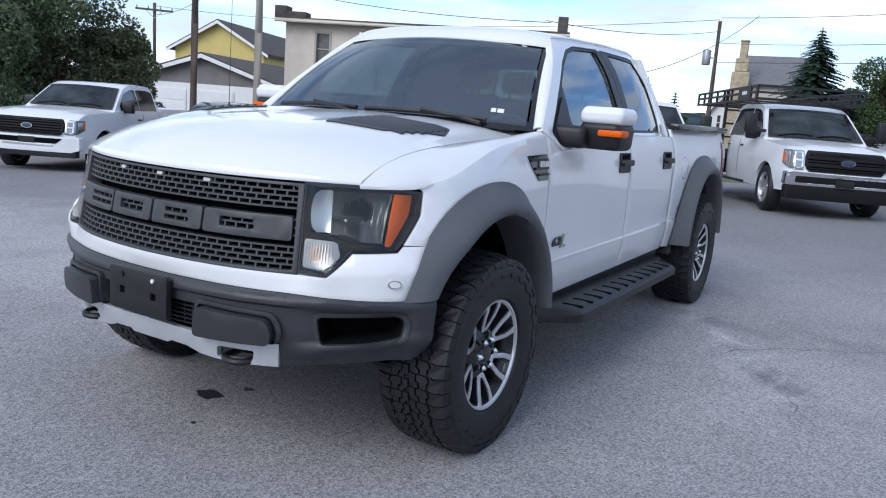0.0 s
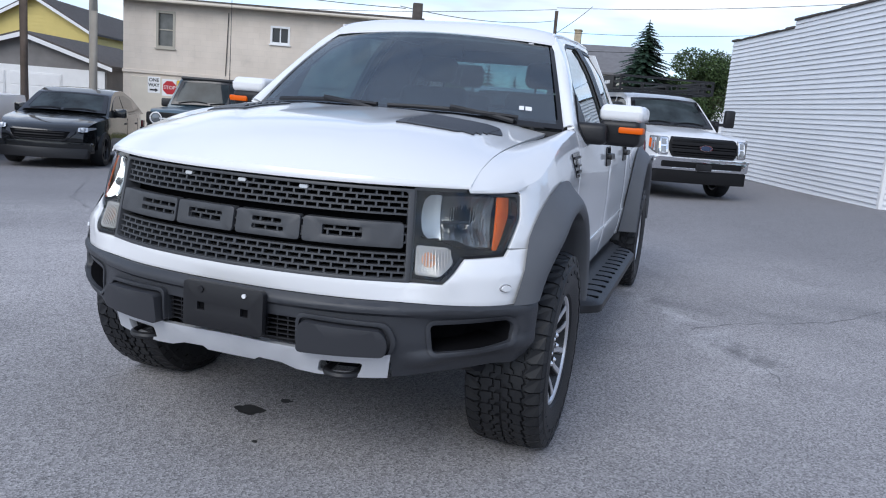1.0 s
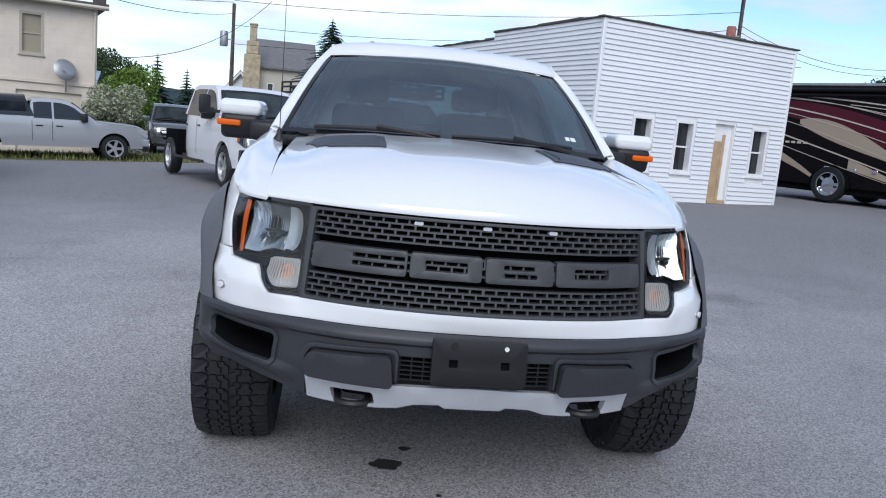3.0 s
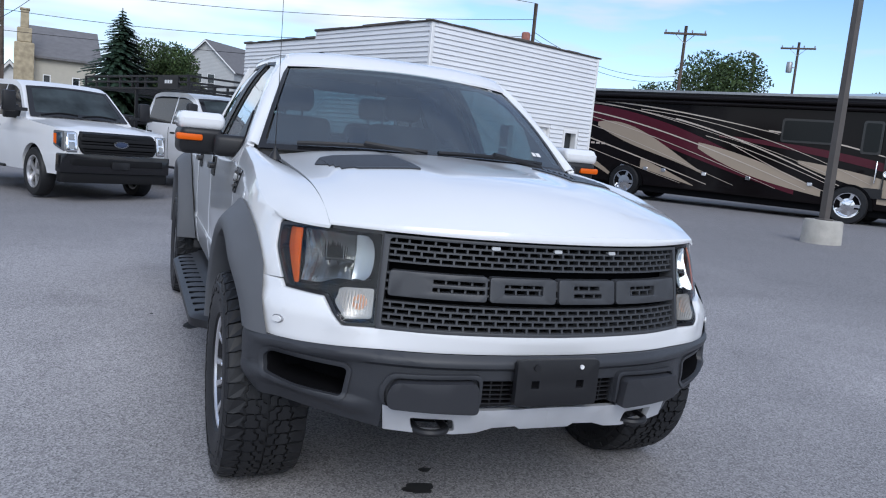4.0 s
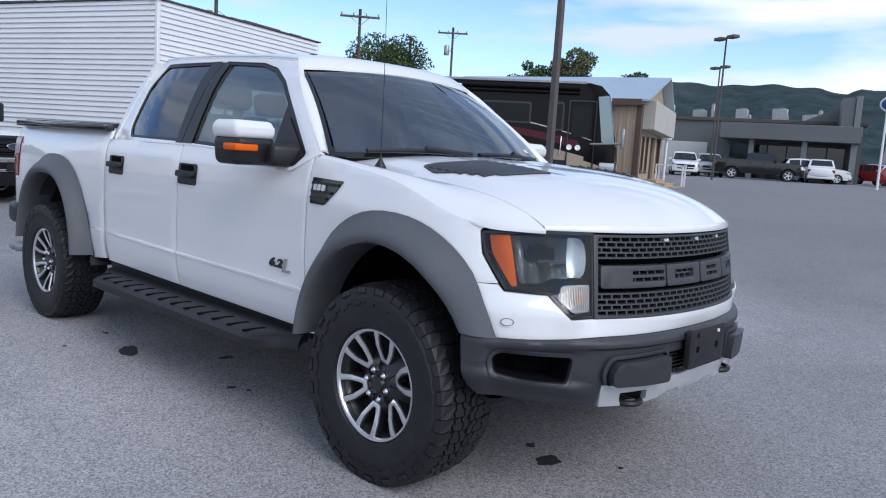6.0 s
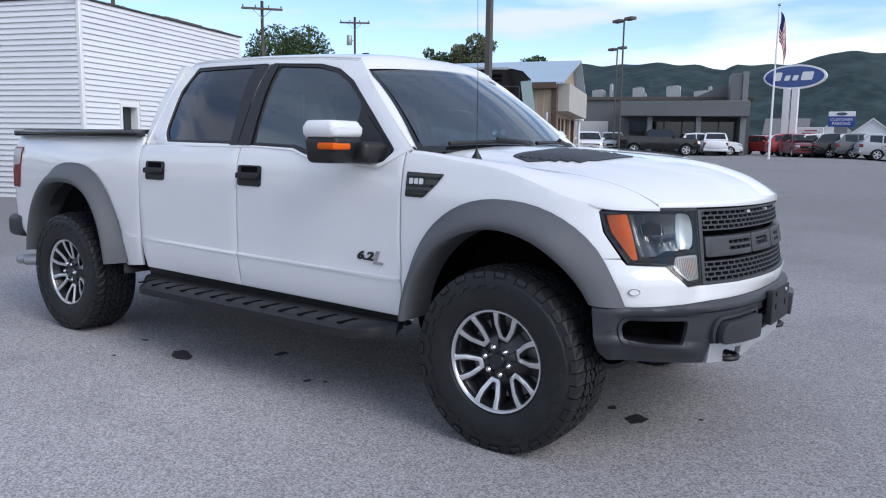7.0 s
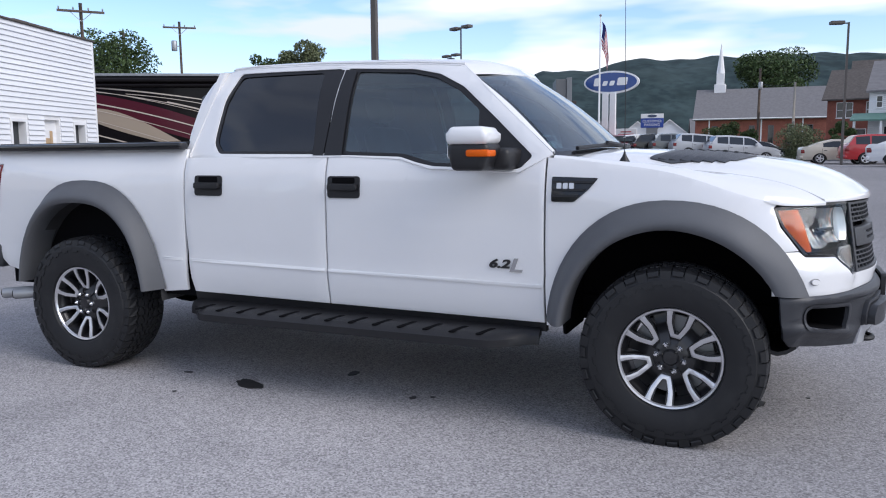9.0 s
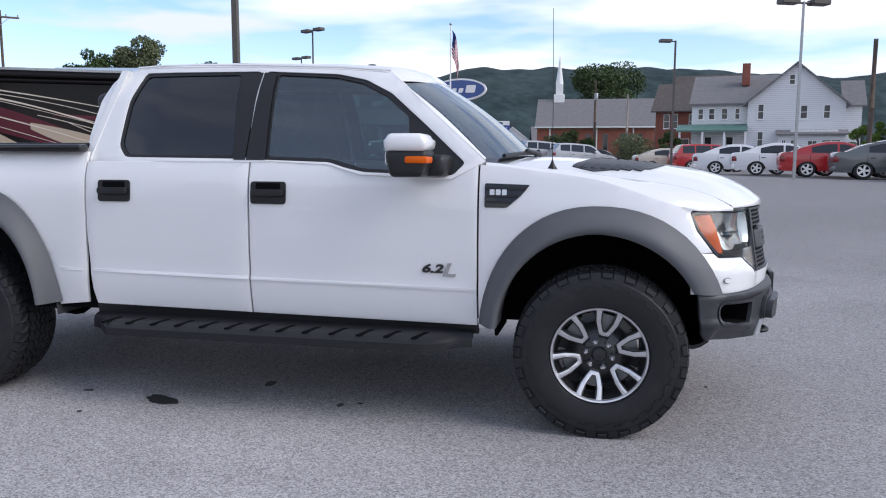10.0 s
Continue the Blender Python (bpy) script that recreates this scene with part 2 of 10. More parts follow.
def slab(bm, f, nu, nv, thick):
    """A closed sheet: f(u, v, w), w = 0 outside and -thick inside."""
    o = [[bm.verts.new(f(i / nu, j / nv, 0)) for j in range(nv + 1)] for i in range(nu + 1)]
    a = [[bm.verts.new(f(i / nu, j / nv, -thick)) for j in range(nv + 1)] for i in range(nu + 1)]
    for i in range(nu):
        for j in range(nv):
            bm.faces.new((o[i][j], o[i + 1][j], o[i + 1][j + 1], o[i][j + 1]))
            bm.faces.new((a[i][j], a[i][j + 1], a[i + 1][j + 1], a[i + 1][j]))
    ring = [(i, 0) for i in range(nu)] + [(nu, j) for j in range(nv)] + [(i, nv) for i in range(nu, 0, -1)] + [(0, j) for j in range(nv, 0, -1)]
    for (i, j), (k, l) in zip(ring, ring[1:] + ring[:1]):
        bm.faces.new((o[k][l], o[i][j], a[i][j], a[k][l]))
    bmesh.ops.recalc_face_normals(bm, faces=bm.faces)
    return bm


def flat(loops, step=None):
    """Points and faces of a flat shape with holes, cut along lines every step."""
    t = B()
    es = []
    for lp in loops:
        vs = [t.verts.new((u, v, 0)) for u, v in lp]
        es += [t.edges.new((a, b)) for a, b in zip(vs, vs[1:] + vs[:1])]
    bmesh.ops.triangle_fill(t, use_beauty=True, edges=es, normal=(0, 0, 1))
    if step:
        for ax in (0, 1):
            st = step[ax] if isinstance(step, (tuple, list)) else step
            if not st:
                continue
            c = [v.co[ax] for v in t.verts]
            k = math.ceil(min(c) / st + 0.02) * st
            while k < max(c) - 0.02 * st:
                co, no = [0, 0, 0], [0, 0, 0]
                co[ax], no[ax] = k, 1
                bmesh.ops.bisect_plane(t, geom=t.verts[:] + t.edges[:] + t.faces[:], dist=1e-5, plane_co=co, plane_no=no)
                k += st
    t.verts.index_update()
    pts = [(v.co.x, v.co.y) for v in t.verts]
    faces = [[v.index for v in (f.verts if f.normal.z >= 0 else reversed(f.verts[:]))] for f in t.faces]
    rim = [(l.vert.index, l.link_loop_next.vert.index) for f in t.faces for l in f.loops if len(l.edge.link_faces) == 1]
    t.free()
    return pts, faces, rim


def prism(bm, loops, f, w0, w1, step=None, bev=0.0):
    """A flat shape raised from w0 to w1 and bent by f(u, v, w). Loops: its outline, then its holes."""
    if not isinstance(loops[0][0], (tuple, list)):
        loops = [loops]
    pts, faces, rim = flat(loops, step)
    a = [bm.verts.new(f(u, v, w0)) for u, v in pts]
    b = [bm.verts.new(f(u, v, w1)) for u, v in pts]
    new_faces = []
    for q in faces:
        new_faces.append(bm.faces.new([b[i] for i in q]))
        new_faces.append(bm.faces.new([a[i] for i in reversed(q)]))
    side = {}
    for i, j in rim:
        for p, q in ((i, j),):
            new_faces.append(bm.faces.new((b[p], a[p], a[q], b[q])))
    bmesh.ops.recalc_face_normals(bm, faces=new_faces)
    if bev:
        rs = {tuple(sorted(r)) for r in rim}
        es = [e for i, j in rs for e in (bm.edges.get((b[i], b[j])),) if e]
        bmesh.ops.bevel(bm, geom=es, offset=bev, segments=2, affect="EDGES", profile=0.5, clamp_overlap=True)
    return bm


def flipped(bm, axis=0):
    """A mirror copy."""
    c = bm.copy()
    for v in c.verts:
        v.co[axis] = -v.co[axis]
    bmesh.ops.reverse_faces(c, faces=c.faces)
    return c


def rounded(poly, r, n=4):
    """A polygon with its corners rounded."""
    out = []
    for i, p in enumerate(poly):
        a, p, c = Vector(poly[i - 1]), Vector(p), Vector(poly[(i + 1) % len(poly)])
        ra = min(r, (a - p).length * 0.45)
        rc = min(r, (c - p).length * 0.45)
        s, e = p + (a - p).normalized() * ra, p + (c - p).normalized() * rc
        out += [tuple(s * (1 - k) ** 2 + p * 2 * k * (1 - k) + e * k * k) for k in (j / n for j in range(n + 1))]
    return out


def round_line(pts, r, n=3):
    """An open line with its inner corners rounded."""
    out = [tuple(pts[0])]
    for a, p, c in zip(pts, pts[1:], pts[2:]):
        a, p, c = Vector(a), Vector(p), Vector(c)
        st, en = p + (a - p).normalized() * min(r, (a - p).length * 0.45), p + (c - p).normalized() * min(r, (c - p).length * 0.45)
        out += [tuple(st * (1 - k) ** 2 + p * 2 * k * (1 - k) + en * k * k) for k in (j / n for j in range(n + 1))]
    return out + [tuple(pts[-1])]


def rect(u0, v0, u1, v1, r=0.0, n=4):
    p = [(u0, v0), (u1, v0), (u1, v1), (u0, v1)]
    return rounded(p, r, n) if r else p


def lathe(bm, prof, n=48, axis=0, closed=False):
    """Turns (radius, along) round the x axis (axis 0) or z (axis 2)."""
    rings = []
    for r, a in prof:
        ring = []
        for i in range(n):
            c, s = r * math.cos(2 * math.pi * i / n), r * math.sin(2 * math.pi * i / n)
            ring.append(bm.verts.new((a, c, s) if axis == 0 else (c, s, a)))
        rings.append(ring)
    fs = []
    for p, q in zip(rings, rings[1:] + (rings[:1] if closed else [])):
        for i in range(n):
            fs.append(bm.faces.new((p[i], p[(i + 1) % n], q[(i + 1) % n], q[i])))
    if not closed:
        fs.append(bm.faces.new(rings[0][::-1]))
        fs.append(bm.faces.new(rings[-1]))
    bmesh.ops.recalc_face_normals(bm, faces=fs)
    return bm


def smoothstep(a, b, x):
    k = min(max((x - a) / (b - a), 0.0), 1.0)
    return k * k * (3 - 2 * k)


def lerp(a, b, k):
    return a + (b - a) * k


def gz(x, y):
    """The lay of the land: level under the truck, rising to the east, falling to the west."""
    g = 0.9 * math.tanh(x / 38) if x > 0 else 0.55 * math.tanh(x / 20) * (1 + 0.035 * min(max(y, 0), 25))
    g *= 1 - 0.5 * smoothstep(5, -2, y) * smoothstep(20, 50, x)
    return smoothstep(3.2, 10, math.hypot(x, y)) * g


def along(a, b, z=None):
    """A frame whose x runs from a to b on the ground, whose y leads away behind it, and whose foot is at a."""
    d = Vector((b[0] - a[0], b[1] - a[1]))
    return Matrix.Translation((a[0], a[1], gz(*a) if z is None else z)) @ Matrix.Rotation(math.atan2(d.y, d.x), 4, "Z")


def text_bm(s, size, depth=0.002, bold=0.0, slant=0.0):
    """Letters of the built-in font, as a mesh in the xy plane, centred."""
    cu = bpy.data.curves.new("letters", "FONT")
    cu.body, cu.size, cu.extrude, cu.align_x, cu.align_y, cu.resolution_u = s, size, depth, "CENTER", "CENTER", 3
    cu.offset, cu.shear = bold, slant
    ob = bpy.data.objects.new("letters", cu)
    scene.collection.objects.link(ob)
    me = bpy.data.meshes.new_from_object(ob.evaluated_get(bpy.context.evaluated_depsgraph_get()))
    bm = B()
    bm.from_mesh(me)
    bpy.data.objects.remove(ob)
    bpy.data.meshes.remove(me)
    bpy.data.curves.remove(cu)
    return bm


def moved(bm, m):
    bmesh.ops.transform(bm, matrix=m, verts=bm.verts)
    return bm

# ---- ground ----
def asphalt():
    m = nmat("worn_asphalt", (0.360, 0.349, 0.349), 0.9, spec=0.12, var=0.09, var_scale=0.35, spots=((1.3, 0.52, 0.72, (0.21, 0.206, 0.208), 0.45), (0.12, 0.48, 0.62, (0.20, 0.198, 0.20), 0.6)))
    n, l = m.node_tree.nodes, m.node_tree.links
    b = n["Principled BSDF"]
    src = b.inputs["Base Color"].links[0].from_socket
    co = n.new("ShaderNodeTexCoord")
    # paler round a point in the middle of the lot, darker with distance, with an uneven edge
    ds, ns, sm, rg, dk = (n.new("ShaderNode" + k) for k in ("VectorMath", "TexNoise", "Math", "MapRange", "Mix"))
    ds.operation = "DISTANCE"
    ds.inputs[1].default_value = (-2.6, -3.2, 0.0)
    ns.inputs["Scale"].default_value, ns.inputs["Detail"].default_value = 0.45, 5
    sm.operation = "MULTIPLY_ADD"
    sm.inputs[1].default_value = 7.0
    rg.inputs["From Min"].default_value, rg.inputs["From Max"].default_value = 7.0, 14.5
    rg.inputs["To Max"].default_value = 0.85
    dk.data_type = "RGBA"
    dk.inputs["B"].default_value = (0.190, 0.187, 0.191, 1)
    l.new(co.outputs["Object"], ds.inputs[0])
    l.new(co.outputs["Object"], ns.inputs["Vector"])
    l.new(ns.outputs["Fac"], sm.inputs[0])
    l.new(ds.outputs["Value"], sm.inputs[2])
    l.new(sm.outputs[0], rg.inputs["Value"])
    l.new(rg.outputs["Result"], dk.inputs["Factor"])
    l.new(src, dk.inputs["A"])
    src = dk.outputs["Result"]
    # scuffed, patched streaks: (centre, heading, half length, half width, colour, strength, noise scale)
    for cx, cy, deg, hl, hw, col, k, sc in ((1.62, 0.60, -61.5, 1.15, 0.30, (0.42, 0.412, 0.415), 0.75, 3.2), (1.92, 0.15, -61.5, 0.65, 0.20, (0.19, 0.187, 0.19), 0.8, 2.4), (1.35, 1.35, -20, 0.7, 0.28, (0.20, 0.198, 0.20), 0.6, 2.1), (3.3, 1.9, 25, 2.4, 0.9, (0.20, 0.198, 0.202), 0.6, 1.1), (-6.5, 1.2, 60, 2.6, 1.0, (0.22, 0.218, 0.222), 0.5, 1.2)):
        mp_, gt, nz, rr, mu, mk = (n.new("ShaderNode" + q) for q in ("Mapping", "TexGradient", "TexNoise", "MapRange", "Math", "Mix"))
        mp_.vector_type = "TEXTURE"
        mp_.inputs["Location"].default_value, mp_.inputs["Rotation"].default_value, mp_.inputs["Scale"].default_value = (cx, cy, 0), (0, 0, radians(deg)), (hl, hw, 1)
        gt.gradient_type = "SPHERICAL"
        nz.inputs["Scale"].default_value, nz.inputs["Detail"].default_value, nz.inputs["Distortion"].default_value = sc, 5, 0.8
        rr.inputs["From Min"].default_value, rr.inputs["From Max"].default_value, rr.inputs["To Max"].default_value = 0.42, 0.66, 2.2 * k
        mu.operation, mu.use_clamp = "MULTIPLY", True
        mk.data_type = "RGBA"
        mk.inputs["B"].default_value = (*col, 1)
        l.new(co.outputs["Object"], mp_.inputs["Vector"])
        l.new(mp_.outputs[0], gt.inputs["Vector"])
        l.new(co.outputs["Object"], nz.inputs["Vector"])
        l.new(nz.outputs["Fac"], rr.inputs["Value"])
        l.new(rr.outputs["Result"], mu.inputs[0])
        l.new(gt.outputs["Fac"], mu.inputs[1])
        l.new(mu.outputs[0], mk.inputs["Factor"])
        l.new(src, mk.inputs["A"])
        src = mk.outputs["Result"]
    v1, r1, mx = n.new("ShaderNodeTexVoronoi"), n.new("ShaderNodeValToRGB"), n.new("ShaderNodeMix")
    v1.inputs["Scale"].default_value = 130
    r1.color_ramp.elements[0].color, r1.color_ramp.elements[1].color = (0.42, 0.42, 0.425, 1), (1.85, 1.82, 1.83, 1)
    mx.data_type, mx.blend_type = "RGBA", "MULTIPLY"
    mx.inputs["Factor"].default_value = 0.9
    l.new(co.outputs["Object"], v1.inputs["Vector"])
    l.new(v1.outputs["Color"], r1.inputs[0])
    l.new(src, mx.inputs["A"])
    l.new(r1.outputs[0], mx.inputs["B"])
    l.new(mx.outputs["Result"], b.inputs["Base Color"])
    bp = n.new("ShaderNodeBump")
    bp.inputs["Strength"].default_value, bp.inputs["Distance"].default_value = 0.5, 0.005
    l.new(v1.outputs["Distance"], bp.inputs["Height"])
    l.new(bp.outputs[0], b.inputs["Normal"])
    return m


M_ASPHALT = asphalt()
gr = B()
ticks = [-3000, -1200, -500, -220, -120] + list(range(-80, -24, 8)) + [x * 1.5 for x in range(-16, 17)] + list(range(28, 84, 8)) + [120, 220, 500, 1200, 3000]
vs = [[gr.verts.new((x, y, gz(x, y))) for y in ticks] for x in ticks]
for i in range(len(ticks) - 1):
    for j in range(len(ticks) - 1):
        gr.faces.new((vs[i][j], vs[i + 1][j], vs[i + 1][j + 1], vs[i][j + 1]))
tagged(part("ground", gr, M_ASPHALT), "worn grey asphalt of the sales lot with cracks and oil spots", "asphalt", kind="structure")

# ---- the white crew-cab pickup; it faces -y ----
def curve(ctrl, k=24):
    """A smooth plan line through control points, as arrays of length, x and y."""
    c = [Vector(p) for p in ctrl]
    c = [2 * c[0] - c[1], *c, 2 * c[-1] - c[-2]]
    pts = []
    for i in range(1, len(c) - 2):
        for j in range(k):
            t = j / k
            a, b, d, e = c[i - 1], c[i], c[i + 1], c[i + 2]
            pts.append(0.5 * ((2 * b) + (d - a) * t + (2 * a - 5 * b + 4 * d - e) * t * t + (3 * b - a - 3 * d + e) * t ** 3))
    pts.append(c[-2])
    p = np.array([tuple(q) for q in pts])
    s = np.concatenate(([0], np.cumsum(np.hypot(*np.diff(p, axis=0).T))))
    return s, p[:, 0], p[:, 1]


def on_curve(cv, s):
    S, X, Y = cv
    x, y = np.interp(s, S, X), np.interp(s, S, Y)
    dx = np.interp(s + 0.012, S, X) - np.interp(s - 0.012, S, X)
    dy = np.interp(s + 0.012, S, Y) - np.interp(s - 0.012, S, Y)
    d = math.hypot(dx, dy) or 1
    return float(x), float(y), float(dy / d), float(-dx / d)


BODY = curve([(0, -2.735), (0.2, -2.722), (0.42, -2.68), (0.6, -2.605), (0.72, -2.54), (0.82, -2.432), (0.893, -2.295), (0.935, -2.16), (0.958, -2.0), (0.965, -1.8), (0.96, -1.2), (0.957, -0.8), (0.957, 0), (0.957, 1.0), (0.957, 2.4), (0.945, 2.98)])
BUMP = curve([(0, -2.80), (0.2, -2.795), (0.42, -2.765), (0.57, -2.715), (0.70, -2.655), (0.82, -2.588), (0.922, -2.505), (0.992, -2.425), (1.030, -2.33), (1.042, -2.18)])


FASC = curve([(0, -2.765), (0.2, -2.757), (0.42, -2.725), (0.6, -2.668), (0.75, -2.602), (0.86, -2.527), (0.932, -2.450), (0.974, -2.372), (0.992, -2.285), (0.998, -2.2)])


def s_x(x, cv=BODY):
    k = int(np.searchsorted(cv[1][: int(np.argmax(cv[1] >= 0.93)) + 1], x))
    return float(np.interp(x, cv[1][: k + 2], cv[0][: k + 2]))


def s_y(y, cv=BODY):
    return float(np.interp(y, cv[2], cv[0]))


SIDE_Z = [0.44, 0.52, 0.62, 0.715, 0.735, 0.9, 1.15, 1.27, 1.34, 1.38, 1.44]
SIDE_X = [-0.045, -0.03, -0.012, 0.0, -0.006, 0.0, -0.003, -0.014, -0.036, -0.052, -0.075]


CORNER_S = [s_x(0.6), s_x(0.72), s_x(0.75), s_x(0.85), s_y(-2.29), s_y(-2.23), s_y(-2.1), s_y(-1.85), s_y(-1.6)]
CORNER_LOW = [0.0, 0.012, 0.02, 0.048, 0.064, 0.07, 0.06, 0.03, 0.0]
CORNER_TOP = [0.0, 0.0, 0.0, -0.004, -0.008, 0.002, 0.010, 0.0, 0.0]


def corner(s, table):
    return sum(float(np.interp(s + d, CORNER_S, table)) for d in (-0.08, -0.04, 0.0, 0.04, 0.08)) / 5


def body(s, z, w):
    """Skin of the lower body: s runs from the nose round the corner and along the side."""
    x, y, nx, ny = on_curve(BODY, s)
    front = 1 - smoothstep(0.55, 1.15, s)
    off = w + (1 - front) * float(np.interp(z, SIDE_Z, SIDE_X)) + front * min(max((1.1 - z) * 0.17, -0.03), 0.05)
    bulge = 0.03 * math.exp(-((y + 1.85) / 0.5) ** 2) * smoothstep(0.7, 1.0, z) * (1 - smoothstep(1.1, 1.3, z)) + 0.03 * math.exp(-((y - 1.8) / 0.5) ** 2) * smoothstep(0.7, 1.0, z) * (1 - smoothstep(1.2, 1.4, z))
    off += bulge * (1 - front)
    # the corner swells out towards the bumper, less so beside the lamp
    off += corner(s, CORNER_LOW) * min(max((1.125 - z) / 0.215, 0.0), 1.0) + corner(s, CORNER_TOP) * smoothstep(1.04, 1.11, z) * (1 - smoothstep(1.13, 1.22, z))
    off += 0.03 * smoothstep(0.90, 0.83, z) * (1 - smoothstep(0.0, 0.12, abs(s - CORNER_S[1])))
    return x + nx * off, y + ny * off, z


def side(y, z, w):
    return body(s_y(y), z, w)


FASC_K = s_y(-2.245) / s_y(-2.28, FASC)


def fascia(s, z, w):
    """The bumper cover: flush with the body along its upper edge, proud below it."""
    q = s * FASC_K
    top = lerp(0.806, 0.921, smoothstep(s_x(0.69), s_x(0.77), q))
    k = smoothstep(0.0, 0.09, top - z)
    x, y, nx, ny = on_curve(FASC, s)
    b = body(q, z, w)
    return lerp(b[0], x + nx * w, k), lerp(b[1], y + ny * w, k), z


def swell(z, mid, half):
    k = max(0.0, 1 - ((z - mid) / half) ** 2)
    return k * k


def front_bumper(s, z, w):
    """A sloped top ledge, a hard line under it, a drawn-in face, and at the ends a lip below the vent."""
    x, y, nx, ny = on_curve(BUMP, s)
    d = abs(x)
    end = smoothstep(0.55, 0.9, d)
    flank = smoothstep(-2.47, -2.39, y)
    tuck = -(0.03 + 0.05 * end) * smoothstep(0.6, 0.42, z) - 0.022 * smoothstep(0.712, 0.738, z) * (1 - 0.6 * flank)
    tuck -= 0.016 * smoothstep(0.698, 0.684, z) * (1 - 0.5 * end) * (1 - flank)
    tuck -= 0.028 * smoothstep(0.58, 0.80, d) * smoothstep(0.73, 0.65, z) * (1 - flank)
    lip = lerp(0.520, 0.580, smoothstep(0.66, 1.0, d))
    tuck += 0.026 * smoothstep(0.62, 0.72, d) * swell(z, lip, 0.045) * (1 - 0.8 * flank)
    return x + nx * (w + tuck), y + ny * (w + tuck), z


def house(y, z, w):
    """Skin of the cab above the belt line."""
    x = 0.912 - 0.49 * (z - 1.37) - 0.03 * smoothstep(1.7, 1.9, z) + 0.012 * math.sin(min(max((z - 1.37) / 0.5, 0), 1) * math.pi)
    k = smoothstep(0.5, 1.08, y)
    return x - 0.05 * k + w * 0.9, y, z + w * 0.43


def arch(yc, zb, n, a, h, z0, z1=None, num=26):
    """A wheel arch line from its front foot over the top to its rear foot."""
    z1 = z0 if z1 is None else z1
    f = lambda z: a * max(0, 1 - ((z - zb) / h) ** n) ** (1 / n) if z > zb else a
    t0 = math.acos(min(1, f(z0) / a)) if z0 > zb else 0
    t1 = math.acos(min(1, f(z1) / a)) if z1 > zb else 0
    pts = []
    for i in range(num + 1):
        t = lerp(t0, math.pi - t1, i / num)
        c, s = math.cos(t), math.sin(t)
        pts.append((yc - a * math.copysign(abs(c) ** (2 / n), c), zb + h * abs(s) ** (2 / n)))
    return pts


def both(name, bm, material, parent, label="", smooth=38):
    part(name, flipped(bm), material, parent, label, smooth)
    return part(name, bm, material, parent, label, smooth)


truck = thing("pickup_truck", "white crew-cab off-road pickup truck with grey wheel flares", "pickup truck")

F_OUT = [(y - 0.07 * max(0.0, -1.842 - y), z) for y, z in arch(-1.842, 0.40, 2.2, 0.605, 0.748, 0.742, 0.53)]
F_IN = [(y - 0.075 * max(0.0, -1.95 - y), z) for y, z in arch(-1.838, 0.50, 2.0, 0.49, 0.515, 0.735, 0.53)]
R_OUT = arch(1.80, 0.30, 2.5, 0.598, 0.915, 0.56, 0.56)
R_IN = arch(1.81, 0.30, 2.5, 0.53, 0.775, 0.56, 0.56)

def shoulder(y):
    """Height of the fender's shoulder, from the lamp to the door."""
    return 1.345 - 0.052 * smoothstep(-1.2, -1.8, y) - 0.160 * smoothstep(-1.62, -2.36, y) ** 1.25


# front fender: behind the headlight, over the wheel, to the door
fender = [(s_y(-1.243), 0.50), (s_y(-1.243), 1.345)]
fender += [(s_y(y), shoulder(y)) for y in (-1.4, -1.55, -1.7, -1.8, -1.9, -2.0, -2.08, -2.16, -2.23, -2.295)]
fender += [(s_x(0.889) + 0.034, 1.115), (s_x(0.897) - 0.008, 1.03), (s_x(0.862) + 0.002, 0.926)]
fender += [(s_y(y), z) for y, z in arch(-1.84, 0.45, 2.1, 0.55, 0.62, 0.926, 0.50)]
fe = B()
prism(fe, fender, body, -0.012, 0, (0.03, 0.04), 0.002)
both("fender", fe, M_WHITE, truck)

# top of the fender, from its shoulder to the hood seam
def fender_top(u, v, w):
    y = lerp(-2.488, -1.27, u)
    zs = shoulder(y)
    ox, oy, oz = body(s_y(y), zs, 0.012 * smoothstep(-2.22, -2.32, y))
    ix, iz = float(np.interp(y, [-2.49, -2.38, -2.2, -1.8, -1.27], [0.771, 0.782, 0.785, 0.80, 0.85])), hood_z(0.785, y)
    k = v
    return lerp(ox, ix, k), lerp(oy, y, k), lerp(oz, iz, k) + 0.028 * math.sin(math.pi * k) * (1 - 0.6 * k) * smoothstep(0.0, 0.2, u) + w


def hood_y(x, v):
    return lerp(-1.475 + 0.24 * (x / 0.85) ** 2, -2.737 + 0.40 * abs(x / 0.78) ** 2.3 * 0.62, v)


def hood_v(x, y):
    a, b = hood_y(x, 0), hood_y(x, 1)
    return (y - a) / (b - a)


def hood_zv(x, v):
    k = (x / 0.78) ** 2
    z = 1.388 - 0.07 * v - (0.158 - 0.062 * k) * max(v, 0) ** 6.5 - 0.062 * k - 0.012 * k * v
    d = abs(x)
    dome = 0.020 * smoothstep(0.22, 0.40, d) * (1 - smoothstep(0.60, 0.72, d))
    dome *= smoothstep(-0.1, 0.15, v) * (1 - smoothstep(0.45, 0.85, v))
    return z + dome


def hood_z(x, y):
    return hood_zv(x, min(max(hood_v(x, y), 0), 1))


ft = B()
slab(ft, fender_top, 28, 6, 0.01)
both("fender_top", ft, M_WHITE, truck)

hd = B()
slab(hd, lambda u, v, w: ((u - 0.5) * 1.562, hood_y((u - 0.5) * 1.562, v * 0.995), hood_zv((u - 0.5) * 1.562, v * 0.995) + w), 60, 44, 0.015)
hood = part("hood", hd, M_WHITE, truck)
